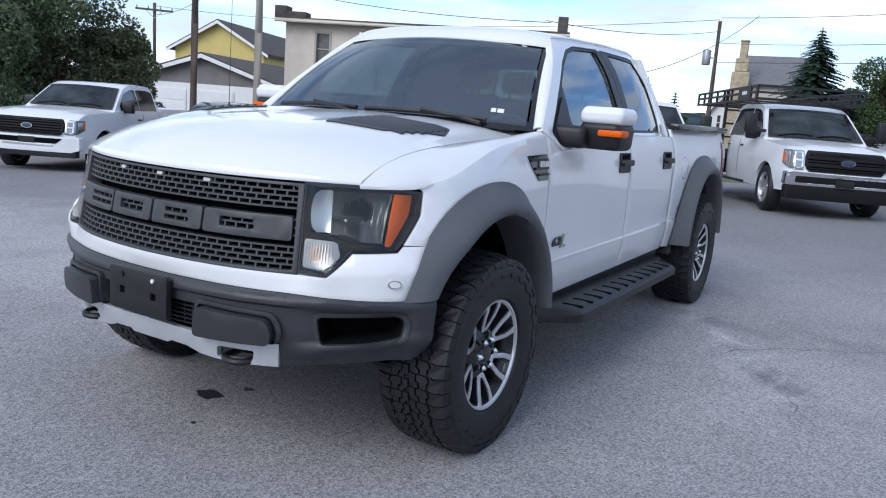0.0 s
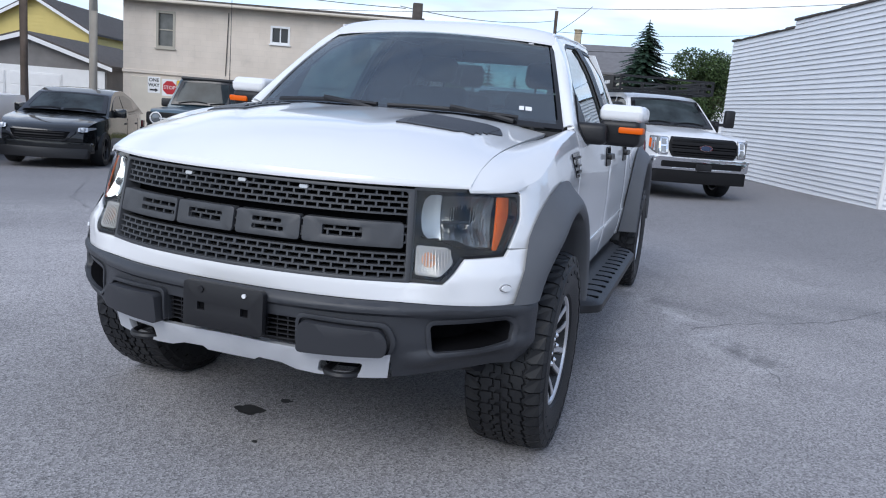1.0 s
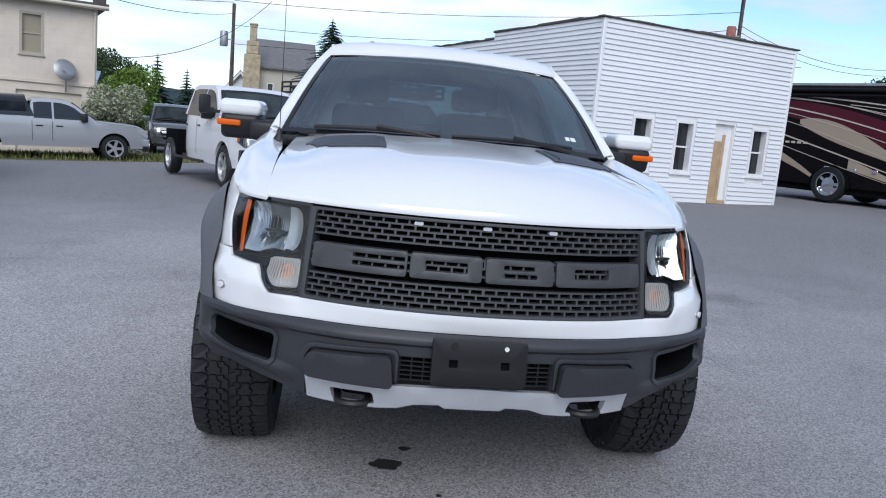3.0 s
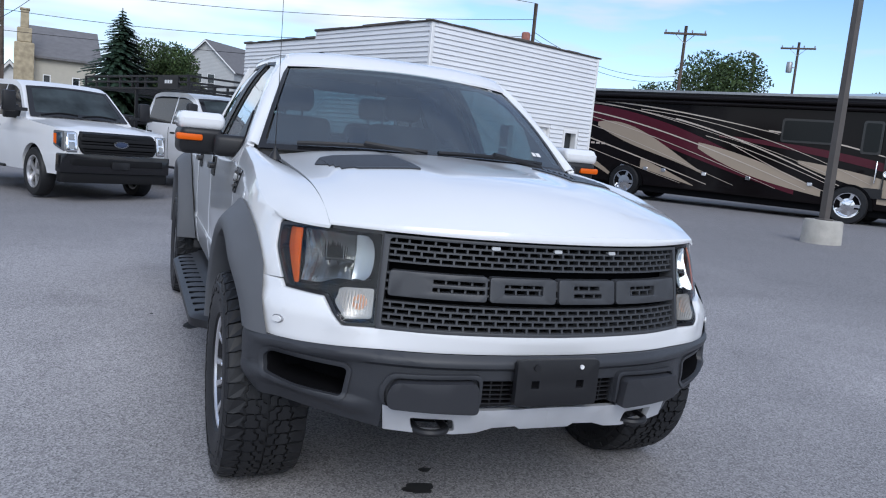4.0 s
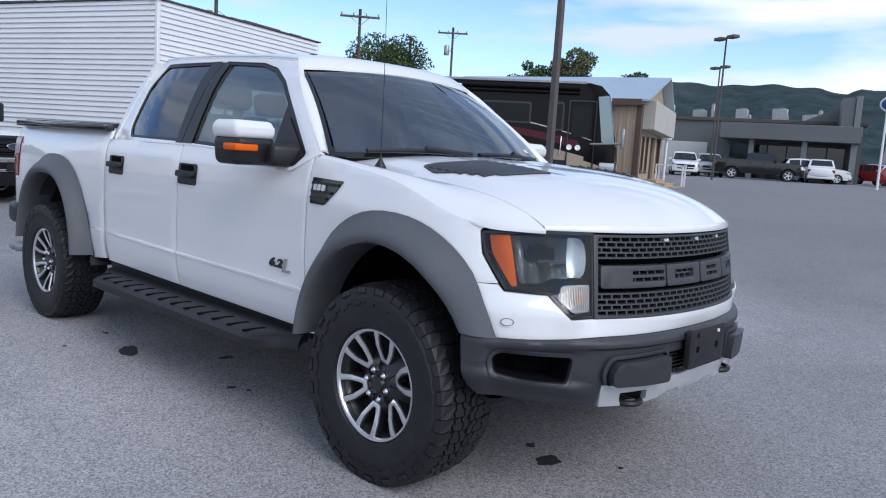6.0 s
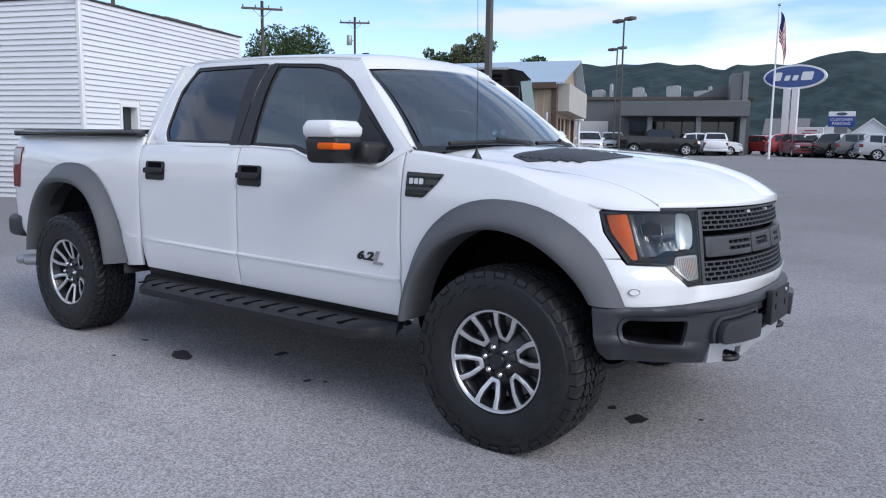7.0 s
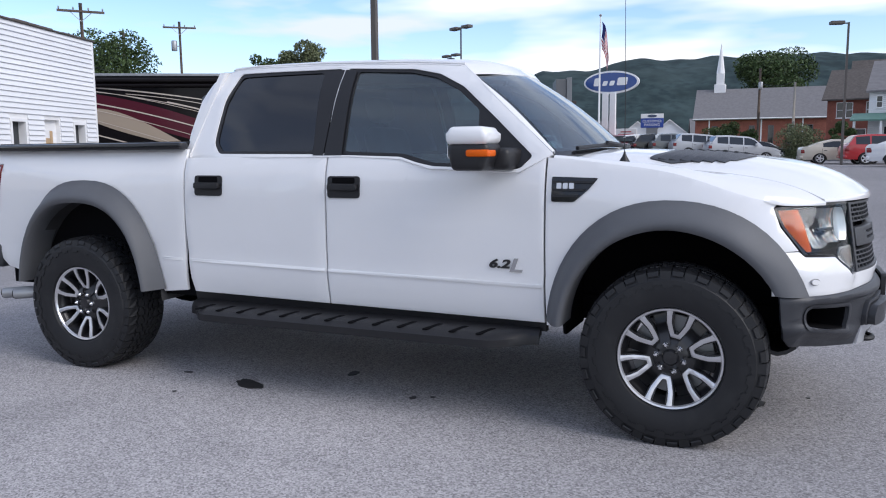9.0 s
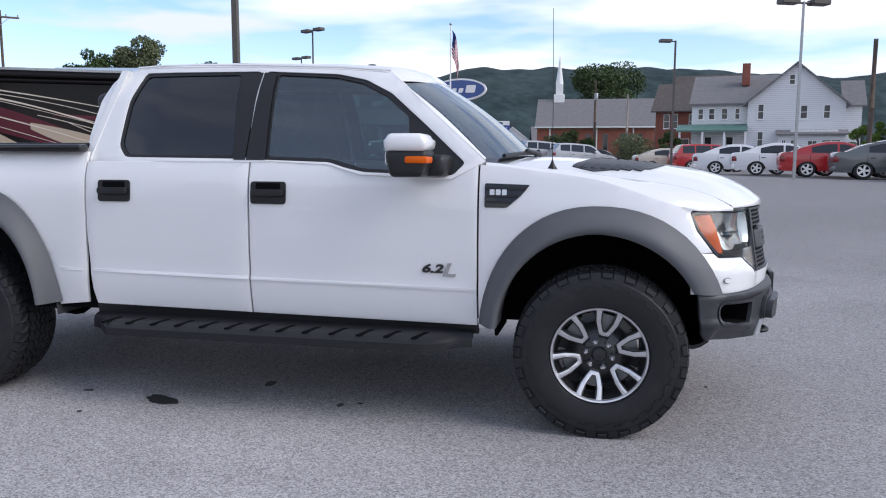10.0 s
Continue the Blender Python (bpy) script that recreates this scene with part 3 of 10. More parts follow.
# the hood's front lip, rolled under
lip = B()
slab(lip, lambda u, v, w: ((u - 0.5) * 1.562, hood_y((u - 0.5) * 1.562, 1) + 0.004 - 0.006 * math.sin(v * 2.2) + w * 0.7 * -1, hood_zv((u - 0.5) * 1.562, 1) - (0.030 - 0.014 * abs(2 * u - 1) ** 2) * v + 0.004), 50, 4, 0.012)
part("hood_lip", lip, M_WHITE, hood)
# louvred heat vents on the hood
for sx in (-1, 1):
    vb = B()
    q = [(0.35, 0.29), (0.655, 0.29), (0.70, 0.40), (0.585, 0.59), (0.35, 0.60)]
    prism(vb, rounded([(a, b) for a, b in q], 0.012, 3), lambda x, v, w: (sx * x, hood_y(x, v), hood_zv(x, v) + w), -0.002, 0.006, 0.04)
    vent = part("hood_vent", vb, M_BUMPER, hood, "dark grey louvred hood vent")
    for i in range(6):
        lb = B()
        va = 0.33 + i * 0.042
        x1 = 0.665 - max(0, i - 3) * 0.012
        def slat(u, v, w, va=va, x1=x1):
            x, vv = lerp(0.385, x1, u), va + v * 0.034
            return sx * x, hood_y(x, vv), hood_zv(x, vv) + 0.006 + 0.006 * (1 - v) + w
        slab(lb, slat, 6, 2, 0.006)
        part("louvre", lb, M_BUMPER, vent)

# doors and bed sides with shut lines between
BELT = 1.352
front_door = [(-1.233, 0.512), (0.018, 0.525), (0.018, BELT), (-0.10, BELT + 0.004), (-0.43, 1.338), (-0.52, 1.312), (-0.61, 1.288), (-1.10, 1.27), (-1.233, 1.345)]
rear_door = [(0.028, 0.525), (0.985, 0.536), (1.0, 0.62), (1.012, 1.0), (1.012, 1.352), (0.028, BELT)]
for nm, poly in (("front_door", front_door), ("rear_door", rear_door)):
    for sx in (1, -1):
        db = B()
        prism(db, poly, side, -0.02, 0, (0.12, 0.045), 0.003)
        door = part(nm, db if sx > 0 else flipped(db), M_WHITE, truck)
        y0, y1 = ((-0.196, 0.006) if nm == "front_door" else (0.732, 0.931))
        hb = B()
        prism(hb, rect(y0, 1.128, y1, 1.248, 0.02), side, 0.001, 0.007, 0.06)
        prism(hb, rect(y0 + 0.012, 1.172, y1 - 0.012, 1.206, 0.012), side, 0.007, 0.034, 0.06, 0.004)
        ho = part("door_handle", hb if sx > 0 else flipped(hb), M_BLACK, door, "black door handle in a recessed plate")
        kb = B()
        prism(kb, rect(y0 + 0.03, 1.208, y1 - 0.03, 1.240, 0.01), side, 0.0, 0.008, 0.06)
        part("handle_recess", kb if sx > 0 else flipped(kb), M_DARK, ho)
# character line: a thin ridge along doors and bed
for a, b in ((-1.232, 0.016), (0.03, 0.99), (1.055, 1.20)):
    for sx in (1, -1):
        rb = B()
        za, zb = 0.7225 + 0.0145 * a, 0.7225 + 0.0145 * b
        prism(rb, [(a, za - 0.010), (b, zb - 0.010), (b, zb + 0.006), (a, za + 0.006)], side, -0.002, 0.007, (0.2, 0.01), 0.004)
        part("crease", rb if sx > 0 else flipped(rb), M_WHITE, truck)
bed_arch = [(y, z) for y, z in arch(1.80, 0.30, 2.5, 0.575, 0.845, 0.54, 0.56)]
bed_side = [(1.045, 0.54), (1.03, 0.70), (1.022, 1.0), (1.022, 1.405), (2.72, 1.412), (2.72, 1.318), (2.592, 1.318), (2.64, 0.995), (2.72, 0.995), (2.72, 0.74), (2.60, 0.62), (2.45, 0.58)] + [p for p in bed_arch[::-1]]
be = B()
prism(be, bed_side, side, -0.02, 0, (0.1, 0.06), 0.003)
both("bed_side", be, M_WHITE, truck)
tb = B()
prism(tb, rounded([(2.596, 1.314), (2.64, 0.999), (2.735, 0.999), (2.735, 1.314)], 0.012, 2), side, -0.03, 0.006, 0.05, 0.006)
both("tail_lamp", tb, M_REDLENS, truck, "red tail lamp with a clear upper half")
tb = B()
prism(tb, rounded([(2.606, 1.300), (2.622, 1.18), (2.72, 1.17), (2.72, 1.300)], 0.012, 2), side, 0.004, 0.010, 0.05)
both("tail_lamp_lens", tb, nmat("clear_tail_lens", (0.42, 0.40, 0.41), 0.25, coat=0.5), truck)
# round fuel door on the left bed side
disc_of = lambda r: [(1.30 + r * math.cos(2 * math.pi * i / 40), 1.125 + r * math.sin(2 * math.pi * i / 40)) for i in range(40)]
fd = B()
prism(fd, [disc_of(0.084), disc_of(0.079)], side, -0.004, 0.0012, 0.05)
fo_ = part("fuel_door", fd, M_BADGEGREY, truck, "round white fuel door")
fd = B()
prism(fd, disc_of(0.079), side, -0.004, 0.002, 0.05, 0.001)
part("fuel_flap", fd, M_WHITE, fo_)
# rear: tailgate, tonneau with rails, bumper
tg = B()
box(tg, (-0.86, 2.67, 0.72), (0.86, 2.73, 1.40), 0.02, 2)
part("tailgate", tg, M_WHITE, truck)
tn = B()
slab(tn, lambda u, v, w: ((u - 0.5) * 1.78, lerp(1.06, 2.66, v), 1.452 + 0.012 * math.cos((u - 0.5) * 3) + w), 10, 6, 0.03)
part("tonneau_cover", tn, M_BLACK, truck, "black folding tonneau cover")
for sx in (-1, 1):
    rr = B()
    box(rr, (sx * 0.915 - 0.04, 1.035, 1.40), (sx * 0.915 + 0.04, 2.70, 1.447), 0.012, 2)
    part("bed_rail", rr, M_GLOSSBLACK, truck)
rbp = B()
box(rbp, (-0.975, 2.64, 0.60), (0.975, 2.86, 0.78), 0.05, 3)
part("rear_bumper", rbp, M_BUMPER, truck)

# wheel flares
import functools

SS = [s_y(-2.55) + 0.04 * i for i in range(34)] + [s_y(y) for y in (-1.1, -0.9, 0.5, 1.0, 1.5, 2.0, 2.5, 2.9)]


@functools.lru_cache(maxsize=None)
def skin_row(z):
    q = [body(k, z, 0) for k in SS]
    return [p[1] for p in q], [p[0] for p in q]


def side_x(y, z):
    """How far out the white skin stands at a height and a station."""
    zz = round(min(max(z, 0.5), 1.2), 2)
    out = float(np.interp(y, *skin_row(max(zz, 0.92) if y < -2.0 else zz)))
    if y < -2.1 and z < 0.93:
        out = lerp(out, max(out, float(np.interp(y, FASC[2], FASC[1]))), smoothstep(0.92, 0.84, z))
    return out


def flare(outer, inner, lift):
    bm = B()
    n = len(outer)
    rows = []
    base = np.array([[side_x(lerp(o[0], q[0], k / 8), lerp(o[1], q[1], k / 8)) for k in range(9)] for o, q in zip(outer, inner)])
    for _ in range(3):
        base[1:-1] = (base[:-2] + 2 * base[1:-1] + base[2:]) / 4
    for i in range(n):
        (yo, zo), (yi, zi) = outer[i], inner[i]
        ring = []
        for k in range(9):
            q = k / 8
            y, z = lerp(yo, yi, q), lerp(zo, zi, q)
            top = 1.078 - 0.046 * smoothstep(-2.1, -2.36, y) if y < 0 else 1.08
            out = lerp(base[i][k] + 0.010 + (0.014 * smoothstep(0.95, 0.87, z) if y < -2.1 else 0), top, smoothstep(0.0, 0.8, q) ** 0.8) - (0.015 * smoothstep(0.85, 1, q))
            ring.append((float(out), y, z))
        ring.append((1.0, yi, zi))
        ring.append((0.86, yi, lerp(zo, zi, 0.98)))
        rows.append([bm.verts.new(p) for p in ring])
    for a, b in zip(rows, rows[1:]):
        for p in range(len(a) - 1):
            bm.faces.new((a[p], a[p + 1], b[p + 1], b[p]))
    for r in (rows[0], rows[-1]):
        bm.faces.new(r)
    bmesh.ops.recalc_face_normals(bm, faces=bm.faces)
    if sum(f.normal.x * f.calc_area() for f in bm.faces) < 0:
        bmesh.ops.reverse_faces(bm, faces=bm.faces)
    return bm


both("front_flare", flare(F_OUT, F_IN, 0), M_FLARE, truck, "grey plastic front wheel flare", 50)
both("rear_flare", flare(R_OUT, R_IN, 0), M_FLARE, truck, "grey plastic rear wheel flare", 50)
M_WELL = nmat("dusty_wheel_well", (0.05, 0.05, 0.052), 0.85, spec=0.2, var=0.3, var_scale=5)
# wheel wells
for yc, zt, rr, zf in ((-1.84, 1.02, 0.53, 0.60), (1.80, 1.09, 0.56, 0.46)):
    wb = B()
    n = 18
    def well(u, v, yc=yc, zt=zt, rr=rr, zf=zf):
        t = math.pi * v
        return lerp(0.50, 0.95, u), yc - rr * math.cos(t), zf + (zt - zf) * math.sin(t)
    grid(wb, well, 4, n)
    for s0 in (0.50,):
        vs = [wb.verts.new(well(0, j / n)) for j in range(n + 1)]
        wb.faces.new(vs)
    # the front wells' deep shade is in their colour; the rear ones are greyer
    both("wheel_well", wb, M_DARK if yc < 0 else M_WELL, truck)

for sx in (1, -1):
    sg_ = B()
    prism(sg_, rounded([(0.48, 0.44), (0.90, 0.45), (0.94, 0.60), (0.94, 0.78), (0.48, 0.80)], 0.03, 3), lambda x, z, w: (x, -1.335 + w, z), 0.0, 0.012, 0.1)
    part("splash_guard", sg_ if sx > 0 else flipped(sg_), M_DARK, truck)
M_DUST = nmat("dusty_steel", (0.10, 0.095, 0.09), 0.7, 0.2, var=0.3, var_scale=9)
for sx in (1, -1):
    wh = B()
    tube(wh, [(0.60, 1.12, 0.62), (0.60, 1.5, 0.52), (0.60, 1.82, 0.50), (0.60, 2.2, 0.54), (0.60, 2.5, 0.66)], 0.032, 6)
    part("leaf_spring", wh if sx > 0 else flipped(wh), M_DUST, truck)
    wh = B()
    tube(wh, [(0.70, 1.70, 0.45), (0.66, 1.52, 0.78)], 0.034, 10)
    tube(wh, [(0.66, 1.52, 0.78), (0.64, 1.42, 0.97)], 0.046, 10)
    part("damper", wh if sx > 0 else flipped(wh), M_STEEL, truck, "grey rear shock absorber")
    wh = B()
    prism(wh, [(1.42, 0.62), (2.2, 0.62), (2.18, 0.90), (1.95, 1.02), (1.62, 1.02), (1.46, 0.90)], lambda y, z, w: (0.56 + w, y, z), 0.0, 0.02, None, 0.006)
    part("wheel_house_panel", wh if sx > 0 else flipped(wh), M_DUST, truck)

# the cab: pillars, roof, windows
cab_out = [(-1.268, 1.362), (-1.05, 1.552), (-0.80, 1.772), (-0.70, 1.846), (-0.4, 1.872), (0.2, 1.896), (0.7, 1.902), (0.86, 1.896), (0.975, 1.866), (1.018, 1.81), (1.05, 1.70), (1.068, 1.50), (1.062, 1.352), (0.86, 1.352), (0.40, 1.352), (0.02, 1.352), (-0.10, 1.355), (-0.43, 1.340), (-0.52, 1.314), (-0.61, 1.290), (-1.10, 1.272)]
DLO_R = rounded([(0.80, 1.375), (0.858, 1.44), (0.858, 1.70), (0.812, 1.868), (0.06, 1.862), (0.04, 1.368)], 0.03)
DLO_F = rounded([(0.03, 1.862), (-0.40, 1.838), (-0.57, 1.802), (-0.73, 1.724), (-0.94, 1.550), (-1.165, 1.352), (-1.10, 1.288), (-0.63, 1.302), (-0.53, 1.322), (-0.43, 1.352), (0.022, 1.366)], 0.02, 3)
cb = B()
prism(cb, [cab_out, DLO_R, DLO_F], house, -0.035, 0, (0.15, 0.06), 0.004)
both("cab_side", cb, M_WHITE, truck)
for sx in (1, -1):
    pc = B()
    prism(pc, [(-0.066, 1.362), (-0.034, 1.845), (0.01, 1.852), (0.042, 1.852), (0.045, 1.362)], house, 0.001, 0.004, 0.08)
    part("b_pillar", pc if sx > 0 else flipped(pc), M_BLACK, truck)
    pc = B()
    prism(pc, [(0.052, 1.362), (0.05, 1.852), (0.172, 1.852), (0.118, 1.362)], house, 0.001, 0.004, 0.08)
    part("b_pillar", pc if sx > 0 else flipped(pc), M_BLACK, truck)
# black trims and panes
def ring_poly(lp, d):
    c = (sum(p[0] for p in lp) / len(lp), sum(p[1] for p in lp) / len(lp))
    out = []
    for i, p in enumerate(lp):
        a, b = Vector(lp[i - 1]), Vector(lp[(i + 1) % len(lp)])
        t = (b - a).normalized()
        nrm = Vector((-t.y, t.x))
        if nrm.dot(Vector(p) - Vector(c)) > 0:
            nrm = -nrm
        out.append((p[0] + nrm.x * d, p[1] + nrm.y * d))
    return out


GL_R = rounded([(0.782, 1.392), (0.836, 1.45), (0.836, 1.69), (0.793, 1.846), (0.185, 1.846), (0.128, 1.388)], 0.03)
GL_F = rounded([(-0.045, 1.842), (-0.39, 1.820), (-0.55, 1.785), (-0.70, 1.712), (-0.84, 1.598), (-0.87, 1.315), (-0.63, 1.322), (-0.44, 1.372), (-0.075, 1.385)], 0.02, 3)
for nm, dl, gl, mt in (("rear", DLO_R, GL_R, M_TINT), ("front", DLO_F, GL_F, M_SIDEGLASS)):
    tr = B()
    prism(tr, [dl, gl], house, -0.03, -0.006, (0.12, 0.06))
    for sx in (1, -1):
        fr = part(nm + "_window", tr.copy() if sx > 0 else flipped(tr), M_BLACK, truck, "black-framed side window")
        gb = B()
        prism(gb, gl, house, -0.016, -0.012, (0.12, 0.08))
        p = part("pane", gb if sx > 0 else flipped(gb), mt, fr, "dark privacy glass" if nm == "rear" else "lightly tinted glass")
        p.visible_shadow = False
    tr.free()

# roof
CAB_TOP = ([-0.80, -0.74, -0.70, -0.4, 0.2, 0.7, 0.86, 0.97], [1.776, 1.820, 1.846, 1.872, 1.896, 1.903, 1.897, 1.868])


def roof(u, v, w):
    k = (u - 0.5) * 2
    y = lerp(-0.872 + 0.128 * k * k, 0.965 - 0.04 * k * k, v)
    ze = float(np.interp(y, *CAB_TOP)) + 0.002
    zc = float(np.interp(y, [-0.872, -0.845, -0.80, -0.72, -0.6, -0.3, 0.2, 0.7, 0.86, 0.965], [1.838, 1.862, 1.884, 1.902, 1.916, 1.934, 1.948, 1.947, 1.935, 1.902]))
    zc, ze = max(zc, ze), ze - 0.006
    z = ze + (zc - ze) * (1 - abs(k) ** 2.6) ** 0.55
    # the header rolls down on to the windshield
    near = 1 - min((y + 0.872 - 0.128 * k * k) / 0.15, 1.0)
    z = lerp(z, 1.829 - 0.05 * k * k + 0.745 * (y + 0.872 - 0.098 * k * k), max(0.0, near) ** 2.6)
    return k * (house(y, ze, 0)[0] + 0.003), y, z + w


rf = B()
slab(rf, roof, 44, 44, 0.012)
part("roof", rf, M_WHITE, truck)
ra = B()
lathe(ra, [(0.0, 0.045), (0.022, 0.04), (0.035, 0.015), (0.04, 0.0)], 20, 2)
for v in ra.verts:
    v.co.y *= 1.5
part("roof_antenna", moved(ra, Matrix.Translation((-0.42, -0.52, 1.885)) @ Matrix.Scale(0.7, 4)), M_BLACK, truck)
for sx in (1, -1):
    db = B()
    pts = [house(y, z, 0.006) for y, z in ((-0.70, 1.85), (-0.4, 1.876), (0.2, 1.90), (0.7, 1.906), (0.88, 1.898))]
    tube(db, [(sx * (p[0] - 0.01), p[1], p[2]) for p in pts], 0.008, 6)
    part("roof_ditch", db, M_WHITE, truck)

# windshield, with its black border
def shield(u, v, w, g=1.0):
    x0, x1 = (u - 0.5) * 2 * 0.862, (u - 0.5) * 2 * 0.650
    b = Vector((x0, -1.455 + 0.195 * (x0 / 0.862) ** 2, 1.382 - 0.018 * (x0 / 0.862) ** 2))
    t = Vector((x1, -0.803 + 0.098 * (x1 / 0.650) ** 2, 1.868 - 0.050 * (x1 / 0.650) ** 2))
    p = b.lerp(t, v)
    p += Vector((0, -0.6, 0.8)) * (w + 0.028 * math.sin(math.pi * v))
    return p
wb = B()
slab(wb, lambda u, v, w: shield(lerp(0.02, 0.98, u), lerp(0.02, 0.97, v), w - 0.003), 28, 14, 0.004)
ws = part("windshield", wb, M_WSHIELD, truck, "laminated windshield with inspection stickers")
ws.visible_shadow = False
wf = B()
O = [(0.0, -0.02), (1.0, -0.02), (1.0, 1.0), (0.0, 1.0)]
I = rounded([(0.014, 0.045), (0.986, 0.045), (0.984, 0.984), (0.016, 0.984)], 0.03, 4)
prism(wf, [O, I], lambda u, v, w: shield(u, v, w), -0.012, -0.0035, (0.05, 0.1))
part("windshield_frit", wf, M_GLOSSBLACK, ws)
# a pillars, white, beside the windshield
for sx in (1, -1):
    pb = B()
    def pillar(u, v, w):
        a = shield(1.0, min(v * 1.0, 0.99), 0.0)
        k = house(lerp(-1.262, -0.70, v), lerp(1.372, 1.846, v), 0.001)
        return Vector((lerp(a.x, k[0], u), lerp(a.y, k[1], u), lerp(a.z, k[2], u))) + Vector((0.5, -0.5, 0.7)) * (0.014 * math.sin(math.pi * u) * (1 - 0.8 * v) + w)
    slab(pb, pillar, 5, 16, 0.01)
    part("a_pillar", pb if sx > 0 else flipped(pb), M_WHITE, truck)
# stickers
for u, v, su, sv, mt in ((0.905, 0.13, 0.018, 0.035, M_WHITEMARK), (0.885, 0.13, 0.014, 0.035, M_WHITEMARK), (0.91, 0.90, 0.02, 0.012, M_WHITEMARK)):
    st = B()
    slab(st, lambda a, b, w: shield(u + (a - 0.5) * su, v + (b - 0.5) * sv, w - 0.001), 2, 2, 0.0015)
    part("sticker", st, mt, ws)
# cowl and wipers
cw = B()
slab(cw, lambda u, v, w: ((u - 0.5) * 1.66, lerp(-1.30, -1.50, v) + 0.22 * ((u - 0.5) * 1.66 / 0.85) ** 2, 1.355 + w - 0.045 * ((u - 0.5) * 2) ** 2), 16, 3, 0.02)
part("cowl", cw, M_BLACK, truck)
for x0, x1, v0 in ((-0.70, -0.06, 0.012), (0.0, 0.66, 0.012)):
    wpb = B()
    pts = []
    for i in range(9):
        x = lerp(x0, x1, i / 8)
        pts.append(shield(0.5 + x / 1.75, v0 + 0.012 * math.sin(i / 8 * math.pi), 0.016))
    tube(wpb, pts, 0.012, 6)
    wp = part("wiper", wpb, M_BLACK, truck)
    ab = B()
    c = shield(0.5 + (x1 - 0.02) / 1.75, -0.03, 0.02)
    tube(ab, [c, c + Vector((-0.12, 0.0, 0.022)), pts[4] + Vector((0, -0.01, 0.014)), pts[4]], 0.012, 6)
    part("wiper_arm", ab, M_BLACK, wp)

CAB_REAR = ([0.6, 1.352, 1.5, 1.7, 1.81, 1.866, 1.90], [1.06, 1.062, 1.068, 1.05, 1.018, 0.975, 0.93])
# cab back wall with its window
bk = B()
prism(bk, [[(-0.86, 0.6), (0.86, 0.6), (0.88, 1.37), (0.64, 1.88), (-0.64, 1.88), (-0.88, 1.37)], rounded([(-0.62, 1.44), (0.62, 1.44), (0.54, 1.78), (-0.54, 1.78)], 0.04)], lambda x, z, w: (x, float(np.interp(z, *CAB_REAR)) - 0.02 + w, z), -0.02, 0.02)
back = part("cab_back", bk, M_WHITE, truck)
bp = B()
prism(bp, rounded([(-0.63, 1.43), (0.63, 1.43), (0.55, 1.79), (-0.55, 1.79)], 0.04), lambda x, z, w: (x, float(np.interp(z, *CAB_REAR)) - 0.02 + w, z), -0.003, 0.003)
pp = part("rear_glass", bp, M_SIDEGLASS, back)
pp.visible_shadow = False

# inside: floor pan and firewall, dash, wheel, seats
pan = B()
box(pan, (-0.90, -1.2, 0.50), (0.90, 2.6, 0.62))
part("floor_pan", pan, M_DARK, truck)
for sx in (1, -1):
    ib = B()
    box(ib, (sx * 0.86, -1.2, 0.6), (sx * 0.90, 1.0, 1.31))
    part("door_liner", ib, M_GREYCLOTH, truck)
    ib = B()
    box(ib, (sx * 0.80, 1.05, 0.62), (sx * 0.84, 2.66, 1.38))
    part("bed_liner", ib, M_DARK, truck)
dash = B()
slab(dash, lambda u, v, w: ((u - 0.5) * 1.72, lerp(-1.40, -0.86, v) + 0.12 * ((u - 0.5) * 2) ** 2 * (1 - v), 1.335 - 0.03 * v - 0.16 * max(0, v - 0.75) * 4 * (v - 0.75) * 4 + w), 16, 10, 0.05)
part("dashboard", dash, M_SEAT, truck)
fw = B()
box(fw, (-0.86, -1.25, 0.55), (0.86, -1.15, 1.28))
part("firewall", fw, M_DARK, truck)
swb = B()
pts = [(0.40 + 0.185 * math.cos(t), -0.68 + 0.185 * math.sin(t) * 0.45, 1.25 + 0.185 * math.sin(t) * 0.89) for t in [2 * math.pi * i / 24 for i in range(25)]]
tube(swb, pts, 0.016, 8)
box(swb, (0.33, -0.72, 1.20), (0.47, -0.66, 1.30), 0.02)
for a in (0.1, 3.0, 4.7):
    cyl(swb, (0.40, -0.69, 1.25), (0.40 + 0.18 * math.cos(a), -0.68 + 0.08 * math.sin(a), 1.25 + 0.16 * math.sin(a)), 0.012, n=6)
part("steering_wheel", swb, M_SEAT, truck)


def car_seat(x, y, wide=0.52):
    bm = B()
    box(bm, (x - wide / 2, y - 0.26, 0.80), (x + wide / 2, y + 0.26, 0.98), 0.05, 2)
    m = Matrix.Translation((x, y + 0.24, 0.95)) @ Matrix.Rotation(radians(-14), 4, "X")
    box(bm, (-wide / 2, -0.07, -0.05), (wide / 2, 0.07, 0.62), 0.06, 3, m=m)
    box(bm, (-0.14, -0.06, 0.66), (0.14, 0.06, 0.84), 0.05, 3, m=m)
    for s in (-0.06, 0.06):
        cyl(bm, m @ Vector((s, 0, 0.6)), m @ Vector((s, 0, 0.7)), 0.008, n=6)
    return bm


